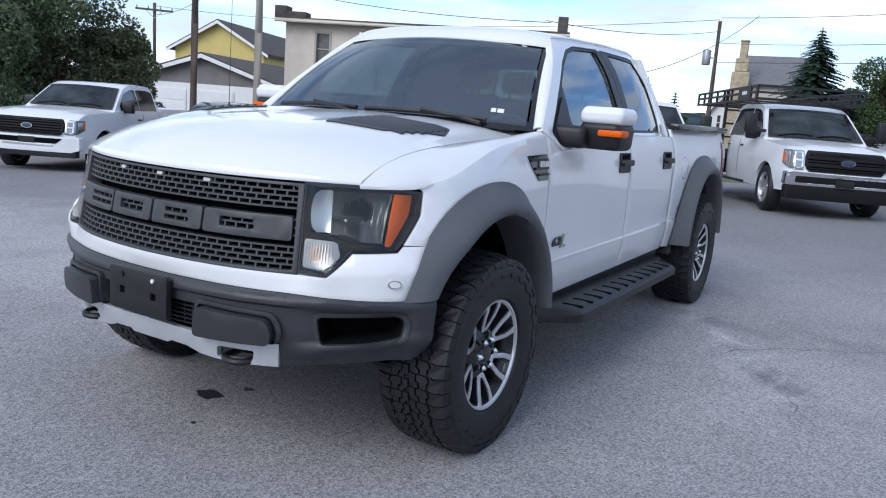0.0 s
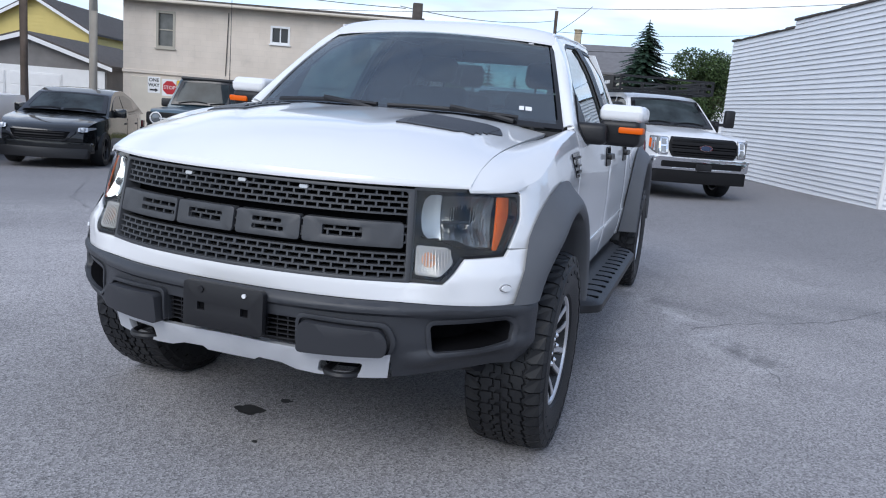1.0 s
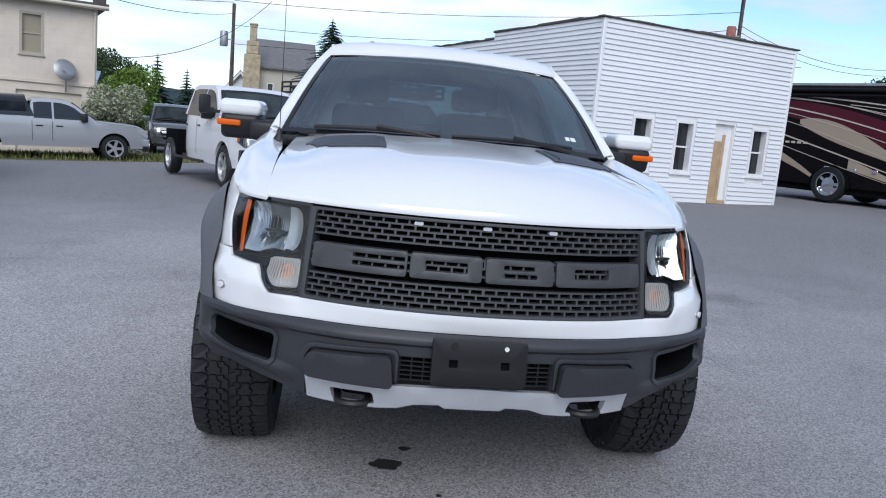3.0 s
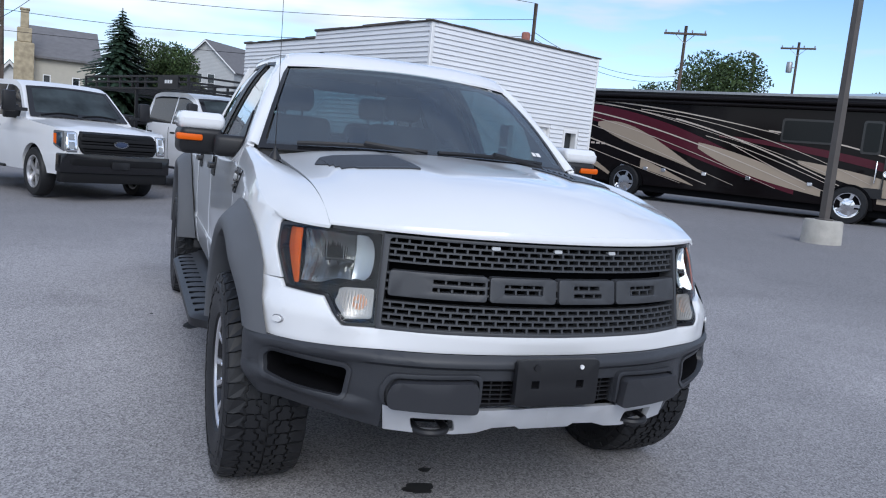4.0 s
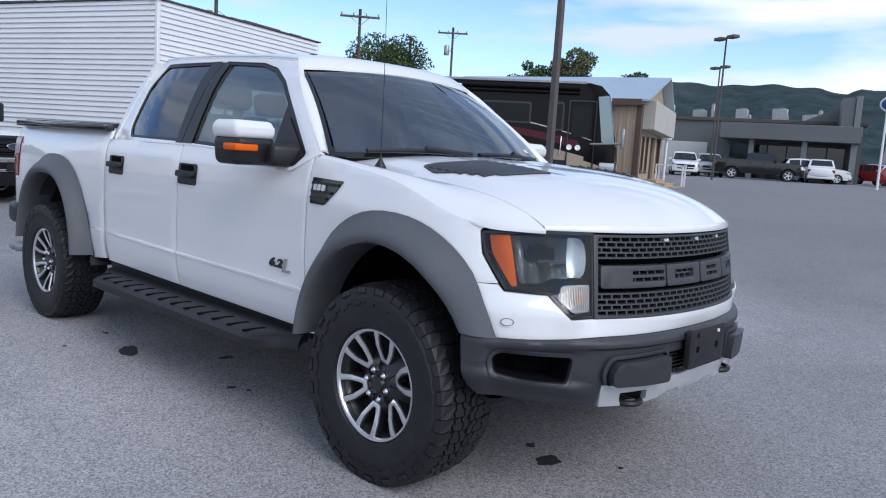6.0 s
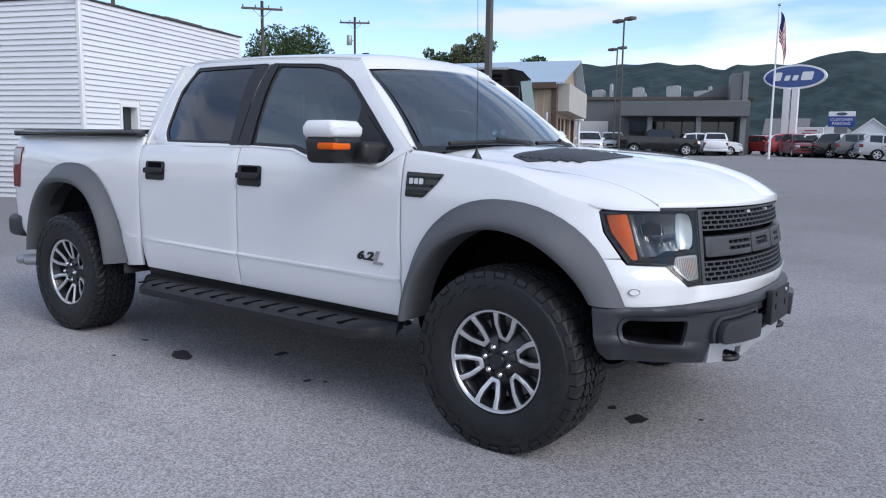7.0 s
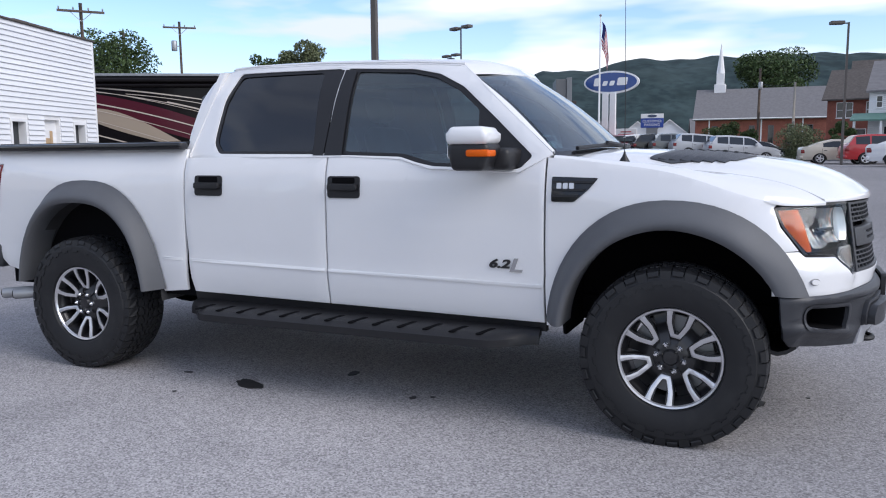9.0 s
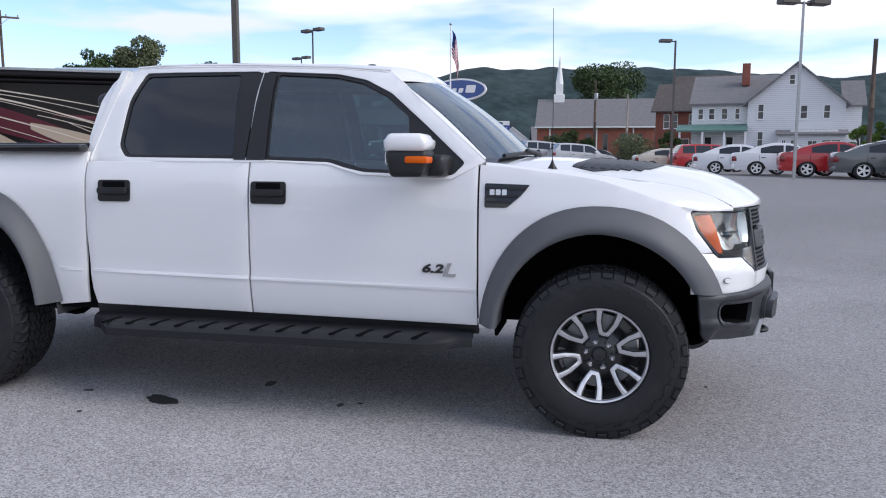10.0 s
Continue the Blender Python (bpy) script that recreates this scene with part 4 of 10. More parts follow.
for x, y in ((-0.40, -0.05), (0.40, -0.05), (-0.42, 0.72), (0.42, 0.72)):
    part("car_seat", car_seat(x, y), M_SEAT, truck, "black leather seat with headrest")
mb = B()
box(mb, (-0.13, -0.72, 1.70), (0.13, -0.67, 1.78), 0.02, 2)
cyl(mb, (0, -0.70, 1.76), (0, -0.74, 1.84), 0.012, n=8)
part("rear_view_mirror", mb, M_BLACK, truck)
hl = B()
slab(hl, lambda u, v, w: (lambda p: (p[0] * 0.95, p[1], p[2] - 0.03))(roof(lerp(0.03, 0.97, u), v, w)), 8, 8, 0.01)
part("headliner", hl, M_GREYCLOTH, truck)

# ---- the truck's front: grille, lamps, bumper ----
M_SIGNAL = nmat("signal_lens", (0.42, 0.385, 0.35), 0.20, 0.35, coat=0.4, bump=0.5, bump_scale=160)
M_BULB = nmat("amber_bulb", (0.62, 0.27, 0.12), 0.3, coat=0.3)
M_MARKER = nmat("clear_marker", (0.45, 0.46, 0.47), 0.3, coat=0.4)
grille = B()
GT, GB_ = 1.128, 0.812
fr_out = [(-s_x(0.613), GB_ - 0.008), (s_x(0.613), GB_ - 0.008), (s_x(0.613), GT - 0.002), (-s_x(0.613), GT - 0.002)]
fr_in = rounded([(-s_x(0.597), GB_ + 0.004), (s_x(0.597), GB_ + 0.004), (s_x(0.594), GT - 0.012), (-s_x(0.594), GT - 0.012)], 0.015, 3)


def nose(s, z, w):
    """The body's skin over both halves of the nose."""
    p = body(abs(s), z, w)
    return (math.copysign(p[0], s), p[1], p[2])


prism(grille, [fr_out, fr_in], nose, -0.06, 0.002, (0.08, 0), 0.004)
grille_ob = part("grille", grille, M_GRILLE, truck, "dark grey honeycomb grille with a broad middle bar")
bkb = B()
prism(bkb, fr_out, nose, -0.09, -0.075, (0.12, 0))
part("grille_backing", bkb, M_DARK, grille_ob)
def mesh_rows(z0, z1, rows):
    bm = B()
    S = s_x(0.596)
    h = (z1 - z0) / rows
    for r in range(rows + 1):
        z = z0 + r * h
        prism(bm, rect(-S, z - 0.0032, S, z + 0.0032), nose, -0.040, -0.008, (0.07, 0))
    cols = 27
    for r in range(rows):
        for c in range(cols + 1):
            s = -S + (c + (0.5 if r % 2 else 0)) * 2 * S / cols
            if abs(s) < S:
                prism(bm, rect(s - 0.0036, z0 + r * h, s + 0.0036, z0 + (r + 1) * h), nose, -0.045, -0.008)
    return bm
part("grille_mesh", mesh_rows(1.036, 1.118, 4), M_GRILLE, grille_ob, smooth=0)
part("grille_mesh", mesh_rows(0.814, 0.898, 4), M_GRILLE, grille_ob, smooth=0)
part("grille_mesh", mesh_rows(0.94, 0.995, 2), M_GRILLE, grille_ob, smooth=0)
# the middle bar: four broad plain blocks with slots
S = s_x(0.590)
cuts = [-S, -0.262, -0.004, 0.250, S]
slots = [[(-0.455, 0.945, -0.275, 0.960), (-0.455, 0.972, -0.275, 0.987)], [(-0.205, 0.949, -0.06, 0.984)], [(0.065, 0.943, 0.185, 0.958), (0.065, 0.970, 0.175, 0.986)], [(0.325, 0.949, 0.462, 0.984)]]
for (a, b), sl in zip(zip(cuts, cuts[1:]), slots):
    bar = B()
    blk = rounded([(a + 0.005, 0.921), (b - 0.005, 0.921), (b - 0.005, 1.007), (a + 0.005, 1.007)], 0.012, 3)
    prism(bar, [blk] + [rect(c, d, e, f, 0.005, 2) for c, d, e, f in sl], nose, -0.03, 0.004, (0.05, 0), 0.006)
    part("grille_bar", bar, M_GRILLE, grille_ob)
for s in (-0.24, 0.0, 0.24):
    mk = B()
    prism(mk, rect(s - 0.016, 1.099, s + 0.016, 1.111, 0.0055), nose, -0.02, -0.004)
    part("marker_lamp", mk, M_MARKER, grille_ob, "small clear marker lamp")

M_PROJ = nmat("pale_bowl", (0.50, 0.50, 0.49), 0.30, 0.8)
# headlights: dark bucket, fluted bright bowls, amber end, clear lens
M_BOWL = nmat("lamp_reflector", (0.50, 0.495, 0.485), 0.20, 1.0)
SIG = [(s_x(0.628), 0.832), (s_x(0.694), 0.830), (s_x(0.735), 0.880), (s_x(0.722), 0.930), (s_x(0.628), 0.934)]


for sx in (1, -1):
    def side_of(bm):
        return bm if sx > 0 else flipped(bm)
    hb = B()
    cl = rounded([(s_x(0.614), 0.812), (s_x(0.700), 0.812), (s_x(0.757), 0.897), (s_x(0.845) + 0.004, 0.902), (s_x(0.893) - 0.011, 1.03), (s_x(0.887) + 0.032, 1.112), (s_x(0.782), 1.130), (s_x(0.614), 1.130)], 0.008, 3)
    prism(hb, cl, body, -0.10, -0.070, 0.05)
    lamp = part("headlight", side_of(hb), M_DARK, truck, "headlight with clear lens and amber end")
    rb = B()
    prism(rb, [ring_poly(cl, -0.004), ring_poly(cl, 0.007)], body, -0.10, -0.002, 0.05)
    part("lamp_rim", side_of(rb), M_GLOSSBLACK, lamp)
    bz = B()
    hole = rounded([(s_x(0.640), 0.958), (s_x(0.70), 0.950), (s_x(0.755), 0.925), (s_x(0.840) + 0.002, 0.916), (s_x(0.890) - 0.011, 1.03), (s_x(0.885) + 0.031, 1.106), (s_x(0.640), 1.116)], 0.012, 3)
    prism(bz, [ring_poly(cl, 0.004), hole], body, -0.07, -0.014, 0.04)
    part("bezel", side_of(bz), M_DARK, lamp)
    # one deep bowl, pleated upright, with a smooth bright inner end and a bulb shield
    def depth(q, z):
        a, c = (q - q_mid) / q_half, (z - 1.03) / 0.085
        return -0.016 - 0.062 * max(0.0, 1 - a * a) ** 0.6 * max(0.15, 1 - 0.7 * c * c)
    q_in, q_out = s_x(0.700), 0.950
    q_mid, q_half = (q_in + q_out) / 2, (q_out - q_in) / 2 + 0.012
    rg = random.Random(17)
    pleats = B()
    n_q, n_z = 40, 6
    prev = None
    for i in range(n_q + 1):
        q = lerp(q_in, q_out, i / n_q)
        j = 0.0065 * (1 if i % 2 else -1) + rg.uniform(-0.003, 0.003)
        z0 = lerp(0.952, 0.930, smoothstep(0.25, 0.7, i / n_q))
        col = [pleats.verts.new(body(q + 0.32 * (z - 1.03) * (i / n_q), z, depth(q, z) + j + rg.uniform(-0.0022, 0.0022))) for z in [lerp(z0, 1.105, k / n_z) for k in range(n_z + 1)]]
        if prev:
            for k in range(n_z):
                pleats.faces.new((prev[k], col[k], col[k + 1], prev[k + 1]))
        prev = col
    part("reflector", side_of(pleats), M_BOWL, lamp, smooth=0)
    eb = B()
    def end_bowl(u, v):
        z = lerp(0.958, 1.108, v)
        k = 1 - (2 * v - 1) ** 2
        q = lerp(s_x(0.664) - 0.028 * k ** 0.5, q_in + 0.004, u)
        return body(q, z, lerp(-0.012, depth(q_in, z), u ** 1.4) - 0.012 * math.sin(math.pi * u))
    grid(eb, end_bowl, 8, 10)
    part("main_bowl", side_of(eb), M_PROJ, lamp, "bright curved main-beam bowl")
    bs = B()
    c = Vector(body(lerp(q_in, q_out, 0.42), 1.0, -0.045))
    lathe(bs, [(0.0, -0.016), (0.010, -0.014), (0.016, -0.004), (0.017, 0.03), (0.0, 0.03)], 14, 0)
    part("bulb_shield", side_of(moved(bs, Matrix.Translation(c) @ Matrix.Rotation(radians(90), 4, "Z"))), M_GLOSSBLACK, lamp)
    sh = B()
    prism(sh, rounded([(q_in + 0.012, 1.008), (lerp(q_in, q_out, 0.55), 1.008), (lerp(q_in, q_out, 0.55), 1.016), (q_in + 0.012, 1.018)], 0.003, 2), body, -0.05, -0.034, 0.04)
    part("bowl_divider", side_of(sh), M_BLACK, lamp)
    am = B()
    amb = lambda q, z, w: body(q, z, w - 0.028 * smoothstep(0.955, 1.045, q - 0.40 * (z - 1.03)))
    prism(am, rounded([(0.942, 0.917), (1.029, 1.03), (1.052, 1.100), (0.968, 1.106), (0.946, 1.03), (0.922, 0.920)], 0.006, 2), amb, -0.014, -0.008, 0.015)
    part("amber_reflector", side_of(am), M_AMBER, lamp, "amber side reflector")
    sg = B()
    prism(sg, rounded(SIG, 0.012, 3), body, -0.04, -0.008, 0.03, 0.004)
    so = part("turn_signal", side_of(sg), M_SIGNAL, lamp, "clear turn signal with an amber bulb")
    bu = B()
    prism(bu, [(s_x(0.668) + 0.024 * math.cos(t), 0.886 + 0.026 * math.sin(t)) for t in [2 * math.pi * i / 18 for i in range(18)]], body, -0.012, -0.0065, None, 0.002)
    part("signal_bulb", side_of(bu), M_BULB, so, "amber bulb behind the ribs")
    sf = B()
    for i in range(12):
        q = lerp(SIG[0][0] + 0.008, SIG[2][0] - 0.012, i / 11)
        zlo = 0.838 + max(0, q - SIG[1][0] + 0.004) * 1.0
        prism(sf, rect(q - 0.0018, zlo, q + 0.0018, 0.924), body, -0.009, -0.0055)
    part("lens_rib", side_of(sf), M_SIGNAL, so, smooth=0)
    ln = B()
    prism(ln, ring_poly(cl, 0.006), body, -0.0045, -0.0005, 0.05)
    lo = part("lens", side_of(ln), M_LENS, lamp)
    lo.visible_shadow = False

# white fascia under the lamps
SF = lambda x: s_x(x, FASC)
fas = [(0.0, 0.742), (SF(0.6), 0.737), (SF(0.87), 0.731), (s_y(-2.285, FASC), 0.729), (s_y(-2.285, FASC), 0.80), (s_y(-2.285, FASC), 0.921), (s_y(-2.40, FASC), 0.921), ((s_x(0.860) + 0.006) / FASC_K, 0.921), ((s_x(0.849) + 0.006) / FASC_K, 0.898), (s_x(0.760) / FASC_K, 0.892), (s_x(0.703) / FASC_K, 0.807), (s_x(0.61) / FASC_K, 0.804), (0, 0.798)]
fb = B()
both_sides = lambda f: (lambda q, z, w: (lambda p: (math.copysign(p[0], q), p[1], p[2]))(f(abs(q), z, w)))
prism(fb, fas[1:-1] + [(-q, z) for q, z in fas[-2:0:-1]], both_sides(fascia), -0.012, 0.004, 0.03, 0.004)
fo = part("front_fascia", fb, M_WHITE, truck)
for sx in (1, -1):
    mk = B()
    sm = s_y(-2.455, FASC)
    prism(mk, [(sm + 0.026 * math.cos(t), 0.793 + 0.015 * math.sin(t)) for t in [2 * math.pi * i / 20 for i in range(20)]], fascia, 0.0, 0.007)
    mo = part("side_marker", mk if sx > 0 else flipped(mk), M_BADGEGREY, fo)
    mk = B()
    prism(mk, [(sm + 0.020 * math.cos(t), 0.793 + 0.011 * math.sin(t)) for t in [2 * math.pi * i / 20 for i in range(20)]], fascia, 0.008, 0.014)
    part("marker_lens", mk if sx > 0 else flipped(mk), M_WHITEMARK, mo)

M_POD = nmat("dark_pod_plastic", (0.030, 0.031, 0.036), 0.40, bump=0.2, bump_scale=900)
# bumper
SB = lambda x: s_x(x, BUMP)
SE = s_y(-2.317, BUMP)
MOUTH = rounded([(SB(0.740), 0.553), (SB(0.725), 0.656), (s_y(-2.462, BUMP), 0.676), (s_y(-2.435, BUMP), 0.656), (s_y(-2.445, BUMP), 0.598), (SB(0.885), 0.572)], 0.02, 4)
INGR = rect(0.0, 0.552, 0.275, 0.648)
bump_out = [(SB(0.6), 0.735), (SB(0.9), 0.730), (SE, 0.732), (SE - 0.012, 0.61), (SE - 0.03, 0.535), (SE - 0.07, 0.500), (SB(0.90), 0.480), (SB(0.82), 0.468), (SB(0.70), 0.459), (SB(0.615), 0.455), (SB(0.605), 0.545), (SB(0.3), 0.545), (0.275, 0.552), (0.275, 0.648)]
bb = B()
prism(bb, [bump_out + [(-q, z) for q, z in bump_out[::-1]], MOUTH, [(-q, z) for q, z in MOUTH]], both_sides(front_bumper), -0.03, 0.0, (0.04, 0.012), 0.004)
bo = part("front_bumper", bb, M_BUMPER, truck, "dark grey plastic front bumper with side vents")
for sx in (1, -1):
    # sunk mouth
    mo = B()
    prism(mo, [ring_poly(MOUTH, -0.02), ring_poly(MOUTH, 0.004)], front_bumper, -0.16, -0.012, 0.05)
    part("vent_mouth", mo if sx > 0 else flipped(mo), M_DARK, bo)
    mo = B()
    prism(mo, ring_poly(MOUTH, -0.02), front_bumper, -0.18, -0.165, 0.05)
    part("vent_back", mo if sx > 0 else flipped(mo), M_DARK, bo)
    rim = B()
    prism(rim, [ring_poly(MOUTH, -0.018), MOUTH], front_bumper, 0, 0.007, 0.05, 0.004)
    part("vent_rim", rim if sx > 0 else flipped(rim), M_BUMPER, bo)
    # the pod's surround, proud of the face
    ps = B()
    sur = rounded([(0.276, 0.546), (SB(0.605), 0.546), (SB(0.622), 0.60), (SB(0.592), 0.664), (0.276, 0.674)], 0.03, 4)
    sin = rounded([(0.284, 0.534), (SB(0.594), 0.540), (SB(0.604), 0.60), (SB(0.578), 0.650), (0.288, 0.660)], 0.024, 4)
    prism(ps, [sur, [(q, max(z, 0.549)) for q, z in sin]], front_bumper, -0.01, 0.020, 0.05, 0.007)
    part("pod_surround", ps if sx > 0 else flipped(ps), M_BUMPER, bo)
    # pods
    pd = B()
    pod = rounded([(0.288, 0.540), (SB(0.585), 0.548), (SB(0.592), 0.60), (SB(0.57), 0.642), (0.30, 0.652)], 0.022, 4)
    pod_face = lambda q, z, w: front_bumper(q, 0.62, w + 0.05 * (z - 0.62))[:2] + (z,)
    prism(pd, pod, pod_face, -0.05, 0.050, 0.05, 0.012)
    part("bumper_pod", pd if sx > 0 else flipped(pd), M_POD, bo)
    # inner mesh
    im = B()
    for i in range(6):
        z = 0.56 + i * 0.017
        prism(im, rect(0.0, z - 0.0025, 0.275, z + 0.0025), front_bumper, -0.05, -0.015, (0.1, 0))
    for i in range(7):
        s = 0.02 + i * 0.042
        prism(im, rect(s - 0.003, 0.552, s + 0.003, 0.648), front_bumper, -0.05, -0.02)
    part("bumper_mesh", im if sx > 0 else flipped(im), M_BLACK, bo, smooth=0)
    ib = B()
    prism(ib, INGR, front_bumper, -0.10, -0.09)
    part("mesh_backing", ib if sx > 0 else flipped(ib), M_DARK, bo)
    # silver skid plate with the tow hook opening
    sk = B()
    skid = [(0.0, 0.545), (0.29, 0.538), (SB(0.605), 0.545), (SB(0.60), 0.452), (SB(0.5), 0.448), (SB(0.345), 0.446), (0.27, 0.452), (0.21, 0.470), (0.12, 0.474), (0.10, 0.462), (0, 0.462)]
    hole = rounded([(SB(0.35), 0.458), (SB(0.505), 0.460), (SB(0.515), 0.505), (SB(0.36), 0.503)], 0.012, 3)
    prism(sk, [skid, hole], front_bumper, -0.02, 0.006, 0.05, 0.006)
    so = part("skid_plate", sk if sx > 0 else flipped(sk), M_SKID, bo, "silver skid plate")
    hk = B()
    c = front_bumper(SB(0.43), 0.47, 0.0)
    pts = [(c[0] + 0.055 * math.cos(t), c[1] + 0.02 + 0.0 * t - 0.045 * max(0, math.sin(t)), c[2] - 0.012 + 0.03 * math.cos(t) * 0) for t in [math.pi * i / 10 for i in range(11)]]
    pts = [(c[0] + 0.055, c[1] + 0.14, c[2])] + pts + [(c[0] - 0.055, c[1] + 0.14, c[2])]
    tube(hk, pts, 0.014, 8)
    part("tow_hook", hk if sx > 0 else flipped(hk), M_BLACK, bo, "black tow hook")
    hb = B()
    prism(hb, ring_poly(hole, -0.01), front_bumper, -0.12, -0.10)
    part("hook_recess", hb if sx > 0 else flipped(hb), M_DARK, so)
# licence plate bracket, empty
lp = B()
prism(lp, [rect(-0.165, 0.568, 0.165, 0.735, 0.018), rect(-0.105, 0.632, -0.075, 0.660), rect(0.075, 0.632, 0.105, 0.660)], lambda x, z, w: (x, -2.815 - w + 0.02 * smoothstep(0.6, 0.56, z) * 0, z), -0.012, 0.012, None, 0.004)
plate = part("licence_bracket", lp, M_BLACK, truck, "black plate bracket with no plate")
for x in (-0.09, 0.09):
    sb = B()
    cyl(sb, (x, -2.822, 0.709), (x, -2.833, 0.709), 0.008 if x > 0 else 0.012, n=14)
    part("screw", sb, M_WHITEMARK if x > 0 else M_BLACK, plate)
lb = B()
box(lb, (-0.15, -2.812, 0.58), (0.15, -2.80, 0.72))
part("bracket_back", lb, M_DARK, plate)
# under the nose
un = B()
slab(un, lambda u, v, w: ((u - 0.5) * 1.0, lerp(-2.50, -2.0, v), 0.49 - 0.03 * v + w), 8, 4, 0.02)
part("belly_pan", un, M_BLACK, truck)
un = B()
slab(un, lambda u, v, w: ((u - 0.5) * lerp(1.62, 1.74, v), lerp(-2.50 + 0.10 * abs(2 * u - 1) ** 2, -2.20, v), 0.475 - 0.035 * math.sin(math.pi * min(1.0, 1.3 * v)) + w), 14, 5, 0.02)
part("lower_valance", un, M_BLACK, truck)

# ---- mirrors, steps, badges, vents, aerial, exhaust ----
for sx in (1, -1):
    mb = B()
    box(mb, (0.985, -1.03, 1.285), (1.225, -0.82, 1.422), 0.035, 4)
    for v in mb.verts:
        if v.co.y < -0.95:
            v.co.x = lerp(v.co.x, 1.10, 0.12)
        if v.co.z < 1.33:
            v.co.y = lerp(v.co.y, -0.90, 0.18)
    mirror = part("side_mirror", mb if sx > 0 else flipped(mb), M_BLACK, truck, "black door mirror with white cap and amber signal")
    cb = B()
    box(cb, (0.983, -1.030, 1.408), (1.232, -0.812, 1.496), 0.034, 4)
    for v in cb.verts:
        if v.co.y < -0.95:
            v.co.x = lerp(v.co.x, 1.10, 0.10)
        if v.co.z > 1.47:
            v.co.y = lerp(v.co.y, -0.90, 0.12)
    part("mirror_cap", cb if sx > 0 else flipped(cb), M_WHITE, mirror)
    ab = B()
    box(ab, (1.10, -1.034, 1.352), (1.226, -0.92, 1.386), 0.010, 2)
    part("mirror_signal", ab if sx > 0 else flipped(ab), M_AMBER, mirror)
    gb = B()
    box(gb, (1.01, -0.840, 1.345), (1.205, -0.817, 1.470), 0.008)
    part("mirror_glass", gb if sx > 0 else flipped(gb), M_CHROME, mirror)
    arm = B()
    box(arm, (0.86, -1.11, 1.285), (1.05, -0.93, 1.395), 0.03, 3)
    for v in arm.verts:
        if v.co.x > 0.96:
            v.co.y += 0.03
    part("mirror_arm", arm if sx > 0 else flipped(arm), M_BLACK, mirror)
    sl = B()
    prism(sl, rounded([(-0.90, 1.54), (-0.86, 1.305), (-1.11, 1.292), (-1.15, 1.345)], 0.02, 3), house, -0.02, 0.004, 0.06)
    part("mirror_sail", sl if sx > 0 else flipped(sl), M_BLACK, mirror)
    # running board
    rb = B()
    def board(u, v, w):
        y = lerp(-1.21, 1.0, u)
        k = smoothstep(0.0, 0.10, u) * smoothstep(1.0, 0.90, u)
        return 0.90 + 0.055 * v + 0.165 * v * k, y, 0.482 - 0.010 * v - 0.03 * v ** 5 + w
    slab(rb, board, 48, 8, 0.04)
    step = part("running_board", rb if sx > 0 else flipped(rb), M_BLACK, truck, "black running board with slotted tread")
    for i in range(13):
        tb = B()
        y = -1.0 + i * 0.148
        prism(tb, rounded([(0.995, y), (1.090, y + 0.055), (1.090, y + 0.085), (0.995, y + 0.03)], 0.008, 2), lambda q, e, w: (q, e, 0.4755 - 0.03 * ((q - 0.90) / 0.22) ** 5 + w), -0.001, 0.0035)
        part("tread_slot", tb if sx > 0 else flipped(tb), M_DARK, step)
    for y in (-0.9, -0.1, 0.7):
        tb = B()
        tube(tb, [(0.94, y, 0.43), (0.85, y, 0.42), (0.70, y, 0.46)], 0.02, 6)
        part("bracket", tb if sx > 0 else flipped(tb), M_BLACK, step)
    rk = B()
    prism(rk, [(-1.235, 0.46), (1.0, 0.47), (1.0, 0.53), (-1.235, 0.505)], side, -0.06, -0.018, (0.3, 0))
    part("rocker", rk if sx > 0 else flipped(rk), M_BLACK, truck)
    # fender vent
    vb = B()
    vp = [(-1.272, 1.130), (-1.272, 1.252), (-1.500, 1.246), (-1.455, 1.190), (-1.385, 1.130)]
    prism(vb, rounded(vp, 0.008, 2), side, -0.01, 0.006, 0.05)
    fv = part("fender_vent", vb if sx > 0 else flipped(vb), M_GLOSSBLACK, truck, "black fender vent")
    for z, y1 in ((1.158, -1.40), (1.187, -1.43), (1.225, -1.475)):
        fb = B()
        prism(fb, [(-1.278, z - 0.004), (y1, z - 0.004), (y1 - 0.01, z + 0.007), (-1.278, z + 0.007)], side, 0.006, 0.014, 0.06)
        part("vent_fin", fb if sx > 0 else flipped(fb), M_BLACK, fv)
    bb = B()
    for k in range(3):
        prism(bb, rect(-1.385 + k * 0.031, 1.194, -1.361 + k * 0.031, 1.222, 0.004, 2), side, 0.008, 0.016)
    part("vent_mark", bb if sx > 0 else flipped(bb), M_SKID, fv)
    # displacement badge
    for word, size, mid_y, mid_z in (("6.2", 0.092, -0.998, 0.806), ("L", 0.145, -1.085, 0.800)):
        tx = text_bm(word, size, 0.003, 0.0034, 0.25)
        for v in tx.verts:
            y = (mid_y if sx < 0 else -2.07 - mid_y) - v.co.x * -sx
            p = side(y, mid_z + 0.66 * v.co.y, 0.006 + v.co.z)
            v.co = Vector((sx * p[0], p[1], p[2]))
        bmesh.ops.recalc_face_normals(tx, faces=tx.faces)
        part("badge", tx, M_BADGE if word == "6.2" else M_BADGEGREY, truck, "black engine size badge" if word == "6.2" else "grey letter of the engine size badge", 0)
ae = B()
lathe(ae, [(0.03, 0), (0.026, 0.012), (0.012, 0.035), (0.006, 0.05), (0.004, 0.06)], 16, 2)
aerial = part("aerial", moved(ae, Matrix.Translation((-0.835, -1.60, 1.312))), M_BLACK, truck, "black whip aerial on the fender")
am = B()
